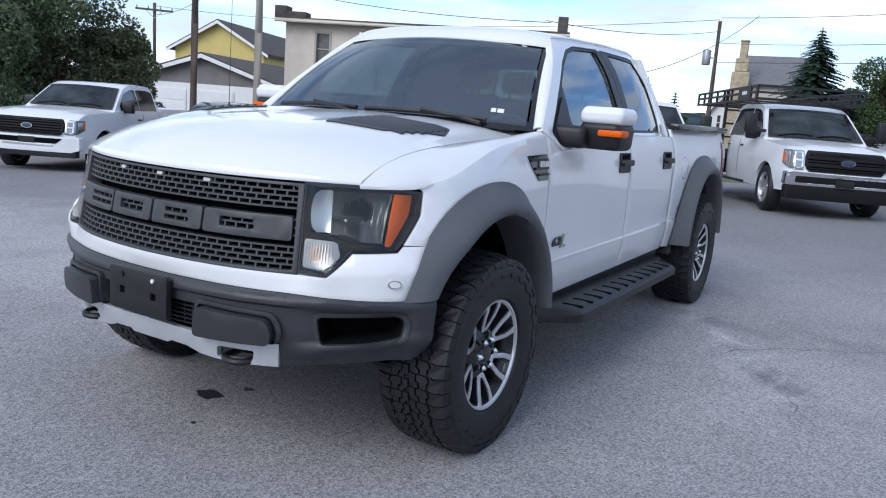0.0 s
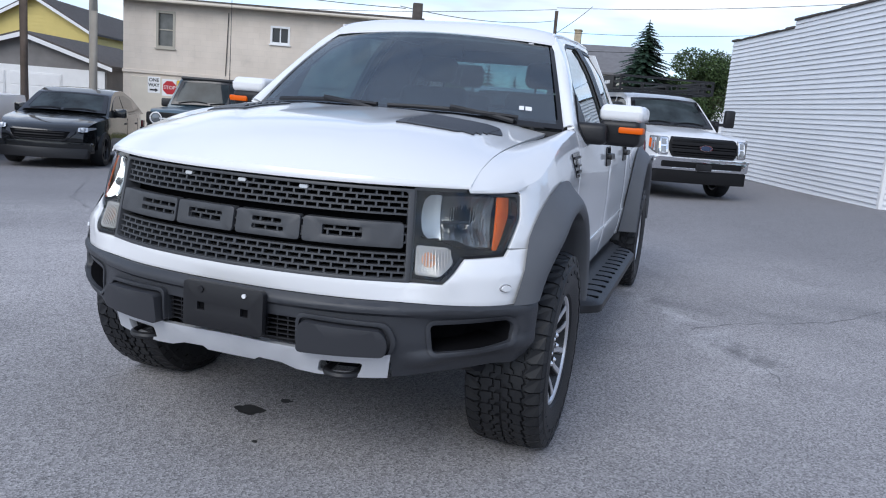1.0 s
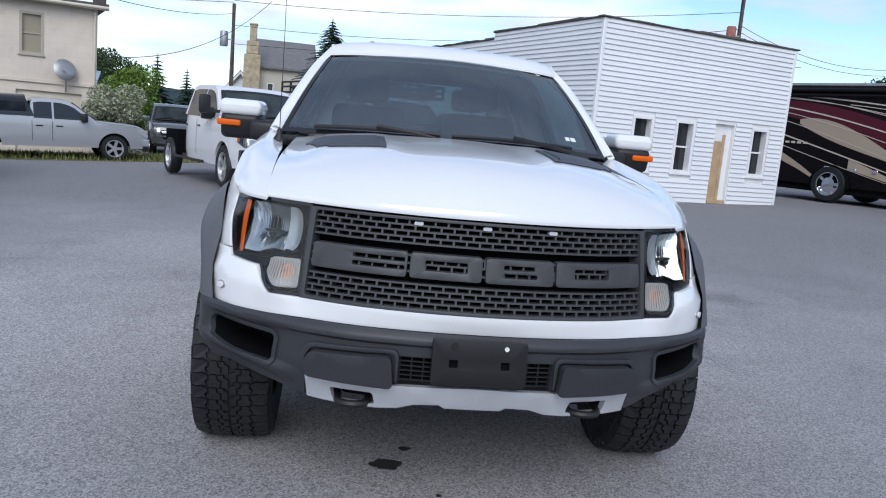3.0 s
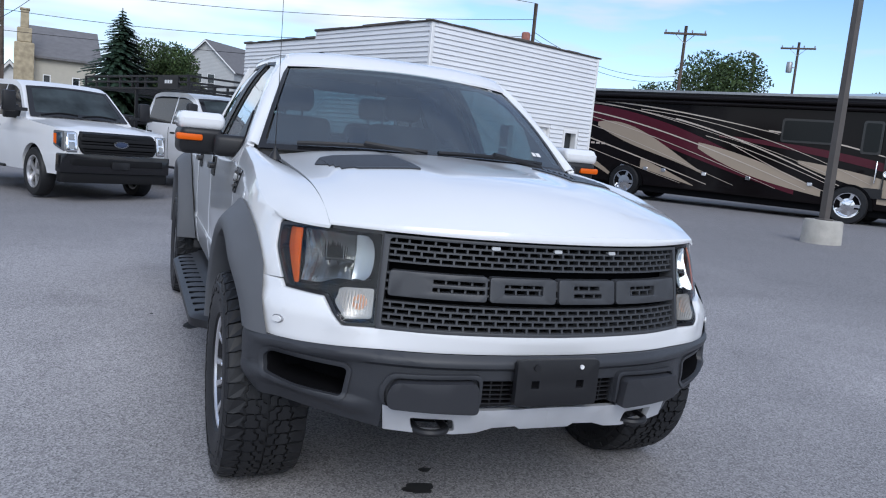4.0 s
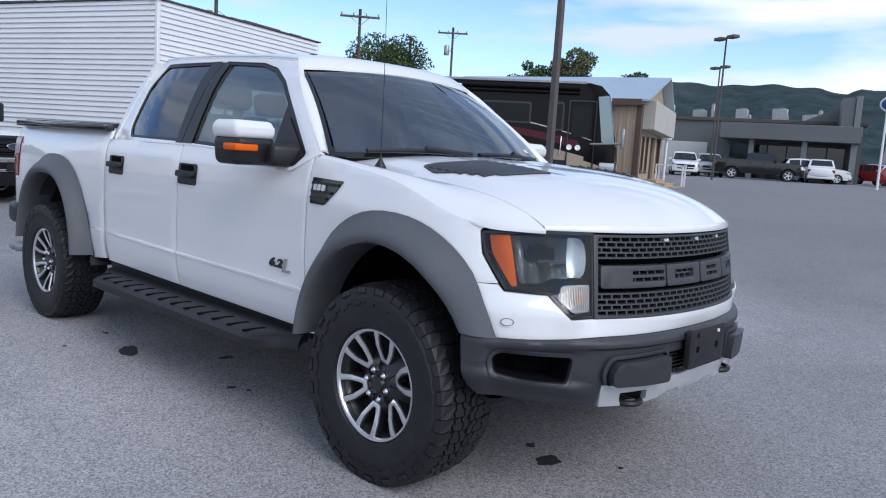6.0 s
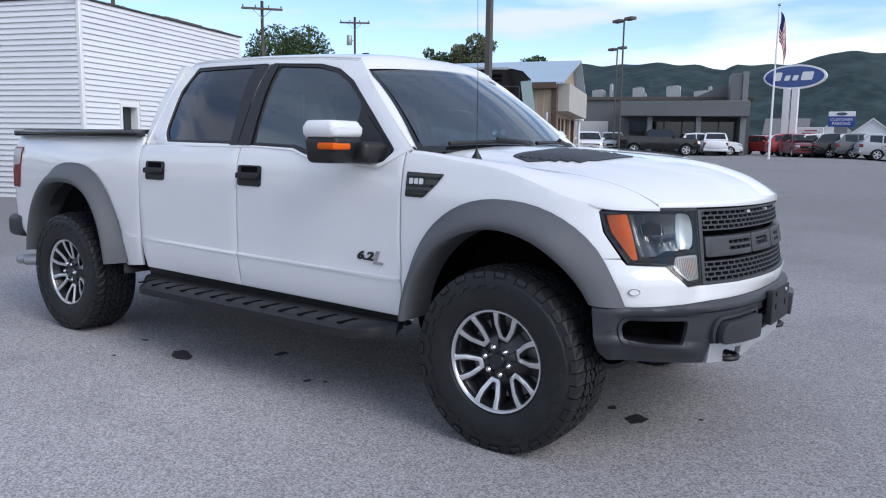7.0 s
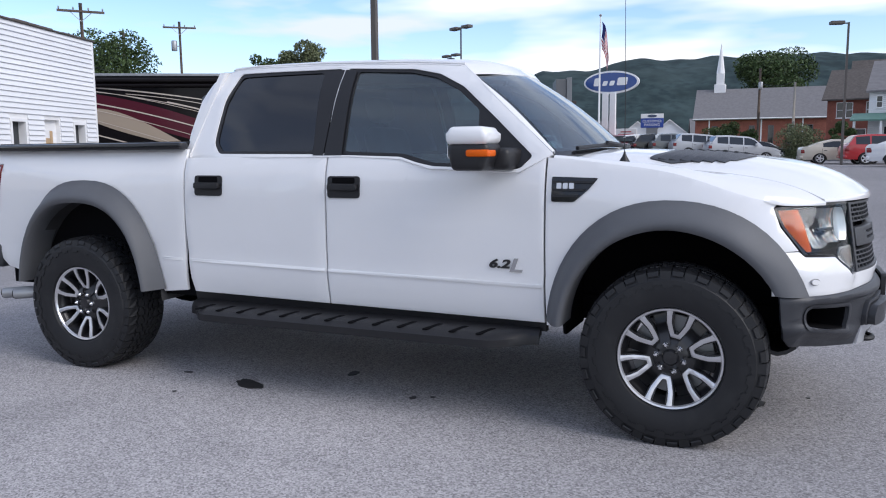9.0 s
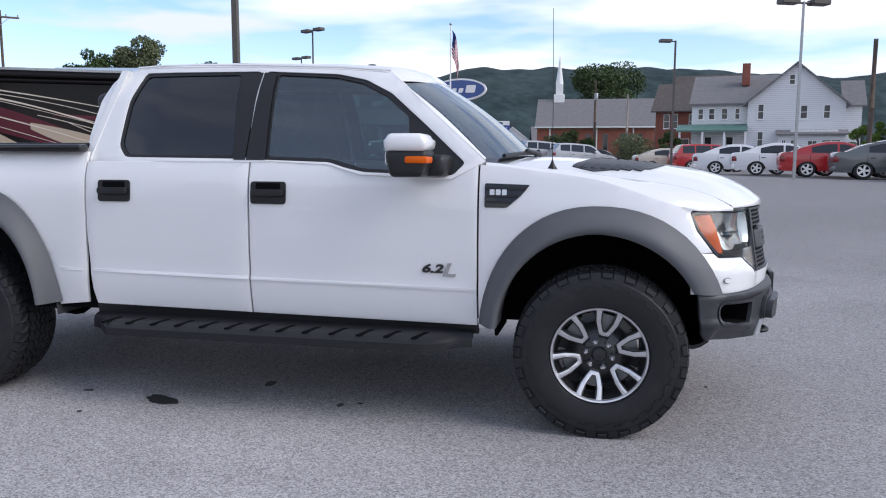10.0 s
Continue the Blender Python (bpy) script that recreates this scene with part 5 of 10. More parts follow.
tube(am, [(-0.835, -1.60, 1.36), (-0.836, -1.598, 1.7), (-0.84, -1.59, 2.12)], [0.0022, 0.0016, 0.0012], 6)
part("aerial_mast", am, M_BLACK, aerial)
ex = B()
for z in (0.0, 0.085):
    tube(ex, [(-0.78, 1.9, 0.46), (-0.80, 2.2, 0.455), (-0.985, 2.37 + z * 1.25, 0.445), (-1.03, 2.45 + z * 1.25, 0.44)], 0.036, 14)
exo = part("exhaust_pipe", ex, M_STEEL, truck, "twin exhaust tips")
for z in (0.0, 0.085):
    eb = B()
    cyl(eb, (-1.02, 2.43 + z * 1.25, 0.441), (-1.0335, 2.4554 + z * 1.25, 0.4395), 0.030, n=14)
    part("tip_bore", eb, M_DARK, exo)
# chassis
ch = B()
for sx in (1, -1):
    box(ch, (sx * 0.42, -2.5, 0.46), (sx * 0.52, 2.6, 0.60), 0.01)
box(ch, (-0.5, -1.9, 0.36), (0.5, -1.75, 0.46), 0.02)
cyl(ch, (-0.9, 1.845, 0.41), (0.9, 1.845, 0.41), 0.06, n=12)
cyl(ch, (-0.9, -1.845, 0.40), (0.9, -1.845, 0.40), 0.045, n=12)
df = B()
lathe(df, [(0.02, -0.14), (0.14, -0.1), (0.17, 0), (0.14, 0.1), (0.02, 0.14)], 16, 0)
part("differential", moved(df, Matrix.Translation((0, 1.845, 0.41))), M_DARK, truck)
part("chassis", ch, M_DARK, truck)
box_ = B()
box(box_, (-0.80, 1.05, 0.62), (0.80, 2.65, 0.68))
part("bed_floor", box_, M_DARK, truck)


# ---- wheels ----
def tyre_bm(R=0.432, W=0.305):
    bm = B()
    h = W / 2
    prof = [(0.236, -h * 0.80), (0.25, -h * 0.96), (0.30, -h * 1.06), (0.37, -h * 1.05), (R - 0.034, -h * 0.985), (R - 0.020, -h * 0.88), (R - 0.012, -h * 0.4), (R - 0.012, h * 0.4), (R - 0.020, h * 0.88), (R - 0.034, h * 0.985), (0.37, h * 1.05), (0.30, h * 1.06), (0.25, h * 0.96), (0.236, h * 0.80)]
    lathe(bm, prof, 72, 0, closed=True)
    return bm


def tread_bm(R=0.432, W=0.305):
    """All terrain blocks: zigzag middle rows, heavy shoulder lugs that run down the sidewall."""
    bm = B()
    h = W / 2
    def at(a, x, r):
        return (x, r * math.cos(a), r * math.sin(a))
    def block(poly, r0, r1, dx=0.0):
        lo = [bm.verts.new(at(a, x, r0)) for a, x in poly]
        hi = [bm.verts.new(at(a, x * 0.985 if abs(x) > 0.1 else x, r1 - 0.012 * max(0.0, (abs(x) / h - 0.74) / 0.26) ** 1.6)) for a, x in poly]
        n = len(poly)
        f = [bm.faces.new(hi)]
        for i in range(n):
            f.append(bm.faces.new((lo[i], lo[(i + 1) % n], hi[(i + 1) % n], hi[i])))
        return f
    N = 46
    d = 2 * math.pi / N
    for i in range(N):
        a = i * d
        for sx in (1, -1):
            o = a + (0 if sx > 0 else d * 0.5)
            P = lambda *q: [(o + d * u, sx * h * v) for u, v in q]
            # shoulder lug, notched
            block(P((0.05, 0.60), (0.14, 0.74), (0.04, 0.86), (0.04, 1.0), (0.96, 1.0), (0.95, 0.86), (0.99, 0.72), (0.84, 0.57), (0.60, 0.57), (0.46, 0.64)), R - 0.016, R - (0.003 if i % 2 else 0.006))
            # the lug's foot on the sidewall, long and short in turn
            x0, x1 = sx * h * 0.995, sx * h * 1.048
            dr = 0.058 if i % 2 else 0.036
            vs = [bm.verts.new(at(o + d * k, x, r)) for k, x, r in ((0.04, x0, R - 0.016), (0.96, x0, R - 0.016), (0.90, x1, R - dr), (0.10, x1, R - dr))]
            us = [bm.verts.new(at(o + d * k, x, r)) for k, x, r in ((0.02, x0 * 0.95, R - 0.024), (0.98, x0 * 0.95, R - 0.024), (0.93, x1 * 0.98, R - dr - 0.006), (0.07, x1 * 0.98, R - dr - 0.006))]
            bm.faces.new(vs)
            for k in range(4):
                bm.faces.new((us[k], us[(k + 1) % 4], vs[(k + 1) % 4], vs[k]))
            # interlocking hooks in the middle
            block(P((0.0, 0.03), (0.60, 0.03), (0.70, 0.13), (0.92, 0.17), (0.90, 0.29), (0.60, 0.26), (0.52, 0.18), (0.0, 0.19)), R - 0.016, R)
            block(P((0.0, 0.24), (0.44, 0.235), (0.54, 0.32), (0.90, 0.345), (0.93, 0.45), (0.84, 0.53), (0.54, 0.51), (0.38, 0.58), (0.06, 0.53), (0.0, 0.40)), R - 0.016, R - 0.001)
    # raised sidewall band with a stepped inner edge
    rim_x = lambda r: float(np.interp(r, [0.30, 0.37, 0.398], [1.06, 1.05, 0.97]))
    for sx in (1, -1):
        loop = []
        for i in range(25):
            for u, r in ((0.02, 0.338), (0.16, 0.343), (0.30, 0.338), (0.44, 0.340), (0.52, 0.358), (0.66, 0.352), (0.80, 0.356), (0.94, 0.352)):
                a = 2 * math.pi * (i + u) / 25
                loop.append([bm.verts.new(at(a, sx * h * x, q)) for x, q in ((rim_x(r) - 0.02, r - 0.001), (rim_x(r) + 0.028, r), (rim_x(0.374) + 0.026, 0.374), (rim_x(0.390) - 0.02, 0.390))])
        for k in range(len(loop)):
            p, q = loop[k], loop[(k + 1) % len(loop)]
            for j in range(3):
                bm.faces.new((p[j], p[j + 1], q[j + 1], q[j]))
    bmesh.ops.recalc_face_normals(bm, faces=bm.faces)
    return bm


def rim_parts():
    """Barrel with lip, dark spokes with bright faces, hub and lugs; +x is outside."""
    barrel = B()
    lathe(barrel, [(0.234, -0.12), (0.21, -0.11), (0.205, 0.05), (0.215, 0.10), (0.2345, 0.118), (0.2385, 0.128), (0.2385, 0.134), (0.232, 0.134), (0.222, 0.118), (0.213, 0.06), (0.206, -0.10), (0.20, -0.118)], 64, 0, closed=True)
    lip = B()
    lathe(lip, [(0.2395, 0.126), (0.2405, 0.134), (0.2375, 0.1375), (0.2295, 0.135), (0.2245, 0.126), (0.228, 0.122)], 64, 0, closed=True)
    disc = B()
    lathe(disc, [(0.0, 0.02), (0.19, 0.02), (0.19, 0.0), (0.0, 0.0)], 40, 0)
    dark, face = B(), B()
    N = 6
    def tulip(g):
        """A spoke forked like a tulip: outline and opening, in (across, radius)."""
        o = [(-0.068, 0.229), (-0.060, 0.200), (-0.052, 0.160), (-0.036, 0.122), (-0.022, 0.092), (0.022, 0.092), (0.036, 0.122), (0.052, 0.160), (0.060, 0.200), (0.068, 0.229)]
        h = [(-0.037, 0.226), (-0.036, 0.200), (-0.031, 0.165), (-0.018, 0.132), (-0.008, 0.112), (0.008, 0.112), (0.018, 0.132), (0.031, 0.165), (0.036, 0.200), (0.037, 0.226)]
        return [o, h] if not g else [[(a * 1.1, b - (0.01 if b < 0.1 else 0)) for a, b in o], [(a * 0.8, b) for a, b in h]]
    for i in range(N):
        a = 2 * math.pi * (i + 0.5) / N
        def put(t, r, w):
            x = 0.082 + 0.045 * smoothstep(0.05, 0.235, r) + w
            return x, r * math.cos(a) - t * math.sin(a), r * math.sin(a) + t * math.cos(a)
        prism(dark, tulip(True), put, -0.05, -0.003, (0, 0.04))
        prism(face, tulip(False), put, -0.003, 0.003, (0, 0.04), 0.002)
        b0 = a + math.pi / N
        def web(t, r, w):
            x = 0.030 + 0.075 * smoothstep(0.19, 0.07, r) + 0.05 * smoothstep(0.19, 0.235, r) + w
            return x, r * math.cos(b0) - t * math.sin(b0), r * math.sin(b0) + t * math.cos(b0)
        prism(dark, [(-0.02, 0.06), (0.02, 0.06), (0.028, 0.15), (0.035, 0.232), (-0.035, 0.232), (-0.028, 0.15)], web, -0.03, 0.0, (0, 0.04))
    hub = B()
    lathe(hub, [(0.0, 0.118), (0.030, 0.116), (0.036, 0.108), (0.040, 0.098), (0.075, 0.092), (0.086, 0.080), (0.086, 0.05), (0.0, 0.05)], 32, 0)
    lug = []
    for i in range(6):
        a = 2 * math.pi * i / 6
        lug.append(B())
        cyl(lug[-1], (0.085, 0.064 * math.cos(a), 0.064 * math.sin(a)), (0.118, 0.064 * math.cos(a), 0.064 * math.sin(a)), 0.0145, 0.0135, n=6)
        cyl(lug[-1], (0.118, 0.064 * math.cos(a), 0.064 * math.sin(a)), (0.128, 0.064 * math.cos(a), 0.064 * math.sin(a)), 0.0125, 0.006, n=12)
    return barrel, lip, disc, dark, face, hub, lug


def wheel(parent, m):
    ty = part("wheel", tyre_bm(), M_RUBBER, parent, "all-terrain tyre on a machined two-tone wheel")
    ty.matrix_basis = m
    part("tread", tread_bm(), M_RUBBER, ty, smooth=0)
    barrel, lip, disc, dark, face, hub, lug = rim_parts()
    part("rim", barrel, M_RIMBLACK, ty)
    part("rim_lip", lip, M_ALU, ty)
    part("brake_disc", disc, M_STEEL, ty)
    part("spoke_web", dark, M_RIMBLACK, ty)
    part("spoke_face", face, M_ALU, ty, "machined aluminium spoke faces")
    part("hub_cap", hub, M_RIMBLACK, ty)
    for nut in lug:
        part("lug_nut", nut, M_CHROME, ty)
    return ty


w0 = wheel(truck, pose(0.912, -1.861, 0.415))
for m in (pose(0.912, 1.82, 0.420), pose(-0.912, -1.861, 0.415, -12, 0, 180), pose(-0.912, 1.82, 0.420, 0, 0, 180)):
    wo = shared("wheel", w0.data, truck, m)
    for c in list(w0.children):
        shared(c.name.split(".")[0], c.data, wo, c.matrix_basis)

# ---- buildings ----
M_SIDING = nmat("white_vinyl_siding", (0.74, 0.75, 0.77), 0.5, var=0.03, var_scale=0.8, rnd=0.02)
M_WHITETRIM = nmat("white_trim_paint", (0.78, 0.78, 0.78), 0.45, var=0.03, var_scale=4)
M_BEIGE = nmat("beige_painted_block", (0.68, 0.60, 0.515), 0.85, var=0.07, var_scale=1.2, bump=0.25, bump_scale=60, spots=((2.2, 0.58, 0.78, (0.44, 0.39, 0.34), 0.4), (0.5, 0.5, 0.7, (0.60, 0.55, 0.49), 0.5)))
def add_courses(m, w, h, joint, dark):
    """Darker rows in a wall's colour: faint block courses under the paint, and the shade lines of clapboard laps."""
    n, l = m.node_tree.nodes, m.node_tree.links
    b = n["Principled BSDF"]
    src = b.inputs["Base Color"].links[0].from_socket
    co, sp, ad, cb, br, mx = (n.new("ShaderNode" + k) for k in ("TexCoord", "SeparateXYZ", "Math", "CombineXYZ", "TexBrick", "Mix"))
    l.new(co.outputs["Object"], sp.inputs[0])
    l.new(sp.outputs["X"], ad.inputs[0])
    l.new(sp.outputs["Y"], ad.inputs[1])
    l.new(ad.outputs[0], cb.inputs["X"])
    l.new(sp.outputs["Z"], cb.inputs["Y"])
    l.new(cb.outputs[0], br.inputs["Vector"])
    br.inputs["Scale"].default_value, br.inputs["Brick Width"].default_value, br.inputs["Row Height"].default_value = 1.0, w, h
    br.inputs["Mortar Size"].default_value, br.inputs["Mortar Smooth"].default_value = joint, 0.4
    br.inputs["Color1"].default_value, br.inputs["Color2"].default_value, br.inputs["Mortar"].default_value = (1, 1, 1, 1), (0.955, 0.95, 0.945, 1), (dark, dark, dark, 1)
    mx.data_type, mx.blend_type = "RGBA", "MULTIPLY"
    mx.inputs["Factor"].default_value = 1.0
    l.new(src, mx.inputs["A"])
    l.new(br.outputs["Color"], mx.inputs["B"])
    l.new(mx.outputs["Result"], b.inputs["Base Color"])


add_courses(M_BEIGE, 0.42, 0.205, 0.007, 0.90)
M_CLAP = nmat("white_clapboard", (0.72, 0.73, 0.75), 0.6, var=0.04, var_scale=0.8)
# the shade under each board's lap, drawn as dark rows
add_courses(M_CLAP, 80.0, 0.145, 0.014, 0.62)
M_BEIGEDOOR = nmat("beige_garage_door", (0.62, 0.56, 0.47), 0.7, var=0.05, var_scale=2)
M_SHINGLE = nmat("dark_roof_shingle", (0.094, 0.082, 0.075), 0.9, bump=0.5, bump_scale=40, var=0.2, var_scale=5)
M_GREYROOF = nmat("grey_roof_shingle", (0.17, 0.165, 0.17), 0.9, bump=0.4, bump_scale=30, var=0.12, var_scale=3)
M_GREYWALL = nmat("grey_weathered_board", (0.20, 0.19, 0.185), 0.85, var=0.12, var_scale=2)
M_YELLOW = nmat("yellow_siding", (0.62, 0.50, 0.17), 0.6, var=0.04, var_scale=2)
M_BRICK = nmat("red_brick_wall", (0.25, 0.085, 0.06), 0.9, var=0.15, var_scale=1.5, spots=((6, 0.5, 0.7, (0.32, 0.13, 0.09), 0.6),), bump=0.3, bump_scale=30)
M_TANMETAL = nmat("tan_ribbed_metal", (0.42, 0.33, 0.24), 0.5, 0.1, var=0.05, var_scale=1)
M_TANDARK = nmat("brown_metal_trim", (0.10, 0.065, 0.05), 0.5)
M_BLUEROOF = nmat("pale_blue_metal_roof", (0.42, 0.52, 0.60), 0.4, 0.3, var=0.05, var_scale=1)
M_DEALER = nmat("dealership_grey_panel", (0.12, 0.125, 0.13), 0.5, var=0.06, var_scale=0.5)
M_DEALER2 = nmat("dealership_pale_grey", (0.17, 0.18, 0.19), 0.5, var=0.05, var_scale=0.5)
M_WINDOW = nmat("dark_window_glass", (0.02, 0.024, 0.028), 0.06, coat=0.4)
M_WINDOW2 = nmat("curtained_window_glass", (0.11, 0.115, 0.11), 0.1, coat=0.4, var=0.3, var_scale=3)
M_PLY = nmat("bare_plywood", (0.46, 0.32, 0.19), 0.75, var=0.15, var_scale=4)
M_STONE = nmat("tan_chimney_stone", (0.42, 0.35, 0.24), 0.9, var=0.25, var_scale=4, bump=0.5, bump_scale=15)
M_CONC = nmat("pale_concrete", (0.42, 0.40, 0.36), 0.9, var=0.15, var_scale=4, bump=0.4, bump_scale=40)
M_WOODPOLE = nmat("weathered_pole_wood", (0.11, 0.085, 0.07), 0.9, var=0.25, var_scale=3, bump=0.4, bump_scale=30)
M_PALEPOLE = nmat("pale_pole_paint", (0.36, 0.33, 0.29), 0.7, var=0.1, var_scale=3)
M_BROWNSTEEL = nmat("brown_steel_pole", (0.088, 0.077, 0.070), 0.5, var=0.12, var_scale=4)
M_WIRE = nmat("black_cable", (0.015, 0.015, 0.016), 0.6)


def wall_poly(bm, loops, thick=0.2):
    return prism(bm, loops, lambda u, v, w: (u, -w, v), -thick, 0.0)


def window(parent, u0, z0, u1, z1, frame=M_WHITETRIM, glass=M_WINDOW, rail="h", inset=0.06, fw=0.05):
    """A window in a wall in the plane y = 0: frame, pane and sash rail."""
    bm = B()
    prism(bm, [rect(u0, z0, u1, z1), rect(u0 + fw, z0 + fw, u1 - fw, z1 - fw)], lambda u, v, w: (u, -w, v), -inset - 0.06, 0.02)
    if rail == "h":
        box(bm, (u0 + fw, inset - 0.04, (z0 + z1) / 2 - 0.02), (u1 - fw, inset, (z0 + z1) / 2 + 0.02))
    elif rail == "v":
        box(bm, ((u0 + u1) / 2 - 0.02, inset - 0.04, z0 + fw), ((u0 + u1) / 2 + 0.02, inset, z1 - fw))
    fr = part("window", bm, frame, parent)
    pb = B()
    box(pb, (u0 + fw * 0.6, inset, z0 + fw * 0.6), (u1 - fw * 0.6, inset + 0.01, z1 - fw * 0.6))
    part("pane", pb, glass, fr)
    sb = B()
    box(sb, (u0 - 0.04, -0.06, z0 - 0.05), (u1 + 0.04, 0.03, z0 - 0.002), 0.006)
    part("sill", sb, frame, fr)
    return fr


def gable_house(name, label, a, b, depth, base, eave, ridge, wallm, roofm, gable_front=True, windows=(), over=0.25, z=0.0, group=""):
    """A house; its front wall runs from a to b. Windows: (u0, z0, u1, z1), heights from the datum."""
    h = thing(name, label, "house", along(a, b, z), group)
    L = math.hypot(b[0] - a[0], b[1] - a[1])
    holes = [rect(*w[:4]) for w in windows]
    bm = B()
    if gable_front:
        wall_poly(bm, [[(0, base), (L, base), (L, eave), (L / 2, ridge), (0, eave)]] + holes)
    else:
        wall_poly(bm, [[(0, base), (L, base), (L, eave), (0, eave)]] + holes)
    part("wall", bm, wallm, h)
    for x in (0, L):
        bm = B()
        if gable_front:
            box(bm, (x - 0.1 if x else 0.0, 0.2, base), (x if x else 0.1, depth, eave))
        else:
            prism(bm, [(0.2, base), (depth, base), (depth, eave), (depth / 2, ridge), (0.2, eave)], lambda u, v, w: (x + w if x else -w, u, v), -0.15, 0.0)
        part("wall", bm, wallm, h)
    bm = B()
    box(bm, (0, depth - 0.15, base), (L, depth, eave))
    part("wall", bm, wallm, h)
    for s in (0, 1):
        bm = B()
        if gable_front:
            x0, x1 = (-over, L / 2) if s == 0 else (L + over, L / 2)
            k = (ridge - eave) / (L / 2) * over
            slab(bm, lambda u, v, w: (lerp(x0, x1, u), lerp(-over, depth + over, v), lerp(eave - k, ridge, u) + 0.12 + w), 6, 6, 0.12)
        else:
            y0, y1 = (-over, depth / 2) if s == 0 else (depth + over, depth / 2)
            k = (ridge - eave) / (depth / 2) * over
            slab(bm, lambda u, v, w: (lerp(-over, L + over, v), lerp(y0, y1, u), lerp(eave - k, ridge, u) + 0.12 + w), 6, 6, 0.12)
        part("roof", bm, roofm, h)
    if gable_front:
        for s in (0, 1):
            tb = B()
            x0 = -over if s == 0 else L + over
            prism(tb, [(x0, eave - (ridge - eave) / (L / 2) * over - 0.12), (x0, eave - (ridge - eave) / (L / 2) * over + 0.04), (L / 2, ridge + 0.04), (L / 2, ridge - 0.14)], lambda u, v, w: (u, -over - w, v), 0.0, 0.03)
            part("verge_board", tb, M_WHITETRIM, h)
    for w in windows:
        window(h, *w[:4], *(w[4:] or ()))
    return h


# white siding building
SB_M = along((4.78, 11.9), (10.45, 13.85), 0.0)
shop = thing("siding_building", "white vinyl-sided flat-roofed shop with boarded door and dark windows", "building", SB_M, kind="")
OPEN_F = [(1.10, 0.88, 1.72, 2.16), (2.40, 0.90, 3.01, 2.16), (3.68, 0.20, 4.29, 2.17), (4.88, 0.94, 5.47, 2.16)]
bm = B()
wall_poly(bm, [[(0, -0.3), (6.0, -0.3), (6.0, 4.2), (0, 4.2)]] + [rect(*o) for o in OPEN_F], 0.2)
part("wall", bm, M_WHITETRIM, shop)
bm = B()
prism(bm, [(0.2, -0.4), (9.25, -0.4), (9.25, 4.02), (5.03, 4.02), (5.03, 4.2), (0.2, 4.2)], lambda u, v, w: (-w, u, v), -0.2, 0.0)
part("wall", bm, M_WHITETRIM, shop)
bm = B()
box(bm, (5.8, 0.2, -0.3), (6.0, 9.25, 4.1))
box(bm, (0.2, 9.05, -0.3), (5.8, 9.25, 4.0))
part("wall", bm, M_WHITETRIM, shop)
bm = B()
box(bm, (0.2, 0.2, 3.85), (5.8, 9.05, 4.0))
part("roof", bm, M_SHINGLE, shop)
for o in (OPEN_F[0], OPEN_F[1], OPEN_F[3]):
    window(shop, *o, M_WHITETRIM, M_WINDOW, "h", 0.16, 0.07)
db = B()
box(db, (3.68, 0.10, 0.2), (4.29, 0.14, 2.17))
bdoor = part("boarded_door", db, M_WHITETRIM, shop, "doorway half boarded with bare plywood")
db = B()
box(db, (3.72, 0.075, 0.28), (4.0, 0.095, 1.75), 0.004)
box(db, (4.02, 0.08, 0.28), (4.12, 0.095, 1.92), 0.004)
box(db, (3.70, -0.03, 0.20), (4.27, 0.09, 0.29), 0.005)
part("plywood", db, M_PLY, bdoor)
# lap courses, cut at the openings
LAP = 0.115
def course(x0, x1, z, m):
    cb = B()
    vs = [(x0, z), (x1, z), (x1, z + LAP * 0.98), (x0, z + LAP * 0.98)]
    pr = [(0.0, z), (-0.034, z + 0.003), (-0.032, z + 0.016), (-0.002, z + LAP * 0.99)]
    a = [cb.verts.new(m @ Vector((x0, y, q))) for y, q in pr]
    b = [cb.verts.new(m @ Vector((x1, y, q))) for y, q in pr]
    for i in range(3):
        cb.faces.new((a[i], b[i], b[i + 1], a[i + 1]))
    cb.faces.new(a)
    cb.faces.new(b[::-1])
    part("siding_board", cb, M_SIDING, shop, smooth=0)
side_m = Matrix(((0, 1, 0, 0), (-1, 0, 0, 9.25), (0, 0, 1, 0), (0, 0, 0, 1)))
for i in range(38):
    z = -0.15 + i * LAP
    if z > 4.12:
        break
    cuts = [0.06]
    for o in OPEN_F:
        if z + LAP > o[1] - 0.06 and z < o[3] + 0.03:
            cuts += [o[0] - 0.03, o[2] + 0.03]
    cuts.append(5.95)
    for a, b in zip(cuts[::2], cuts[1::2]):
        course(a, b, z, Matrix())
    if z < 4.12:
        course(0.0 if z < 3.92 else 4.22, 9.19, z, side_m)
for x0, x1, y0, y1 in ((-0.03, 0.06, -0.03, 0.06), (5.94, 6.03, -0.03, 0.06)):
    cb = B()
    box(cb, (x0, y0, -0.2), (x1, y1, 4.2), 0.01)
    part("corner_trim", cb, M_WHITETRIM, shop)
rng = random.Random(4)
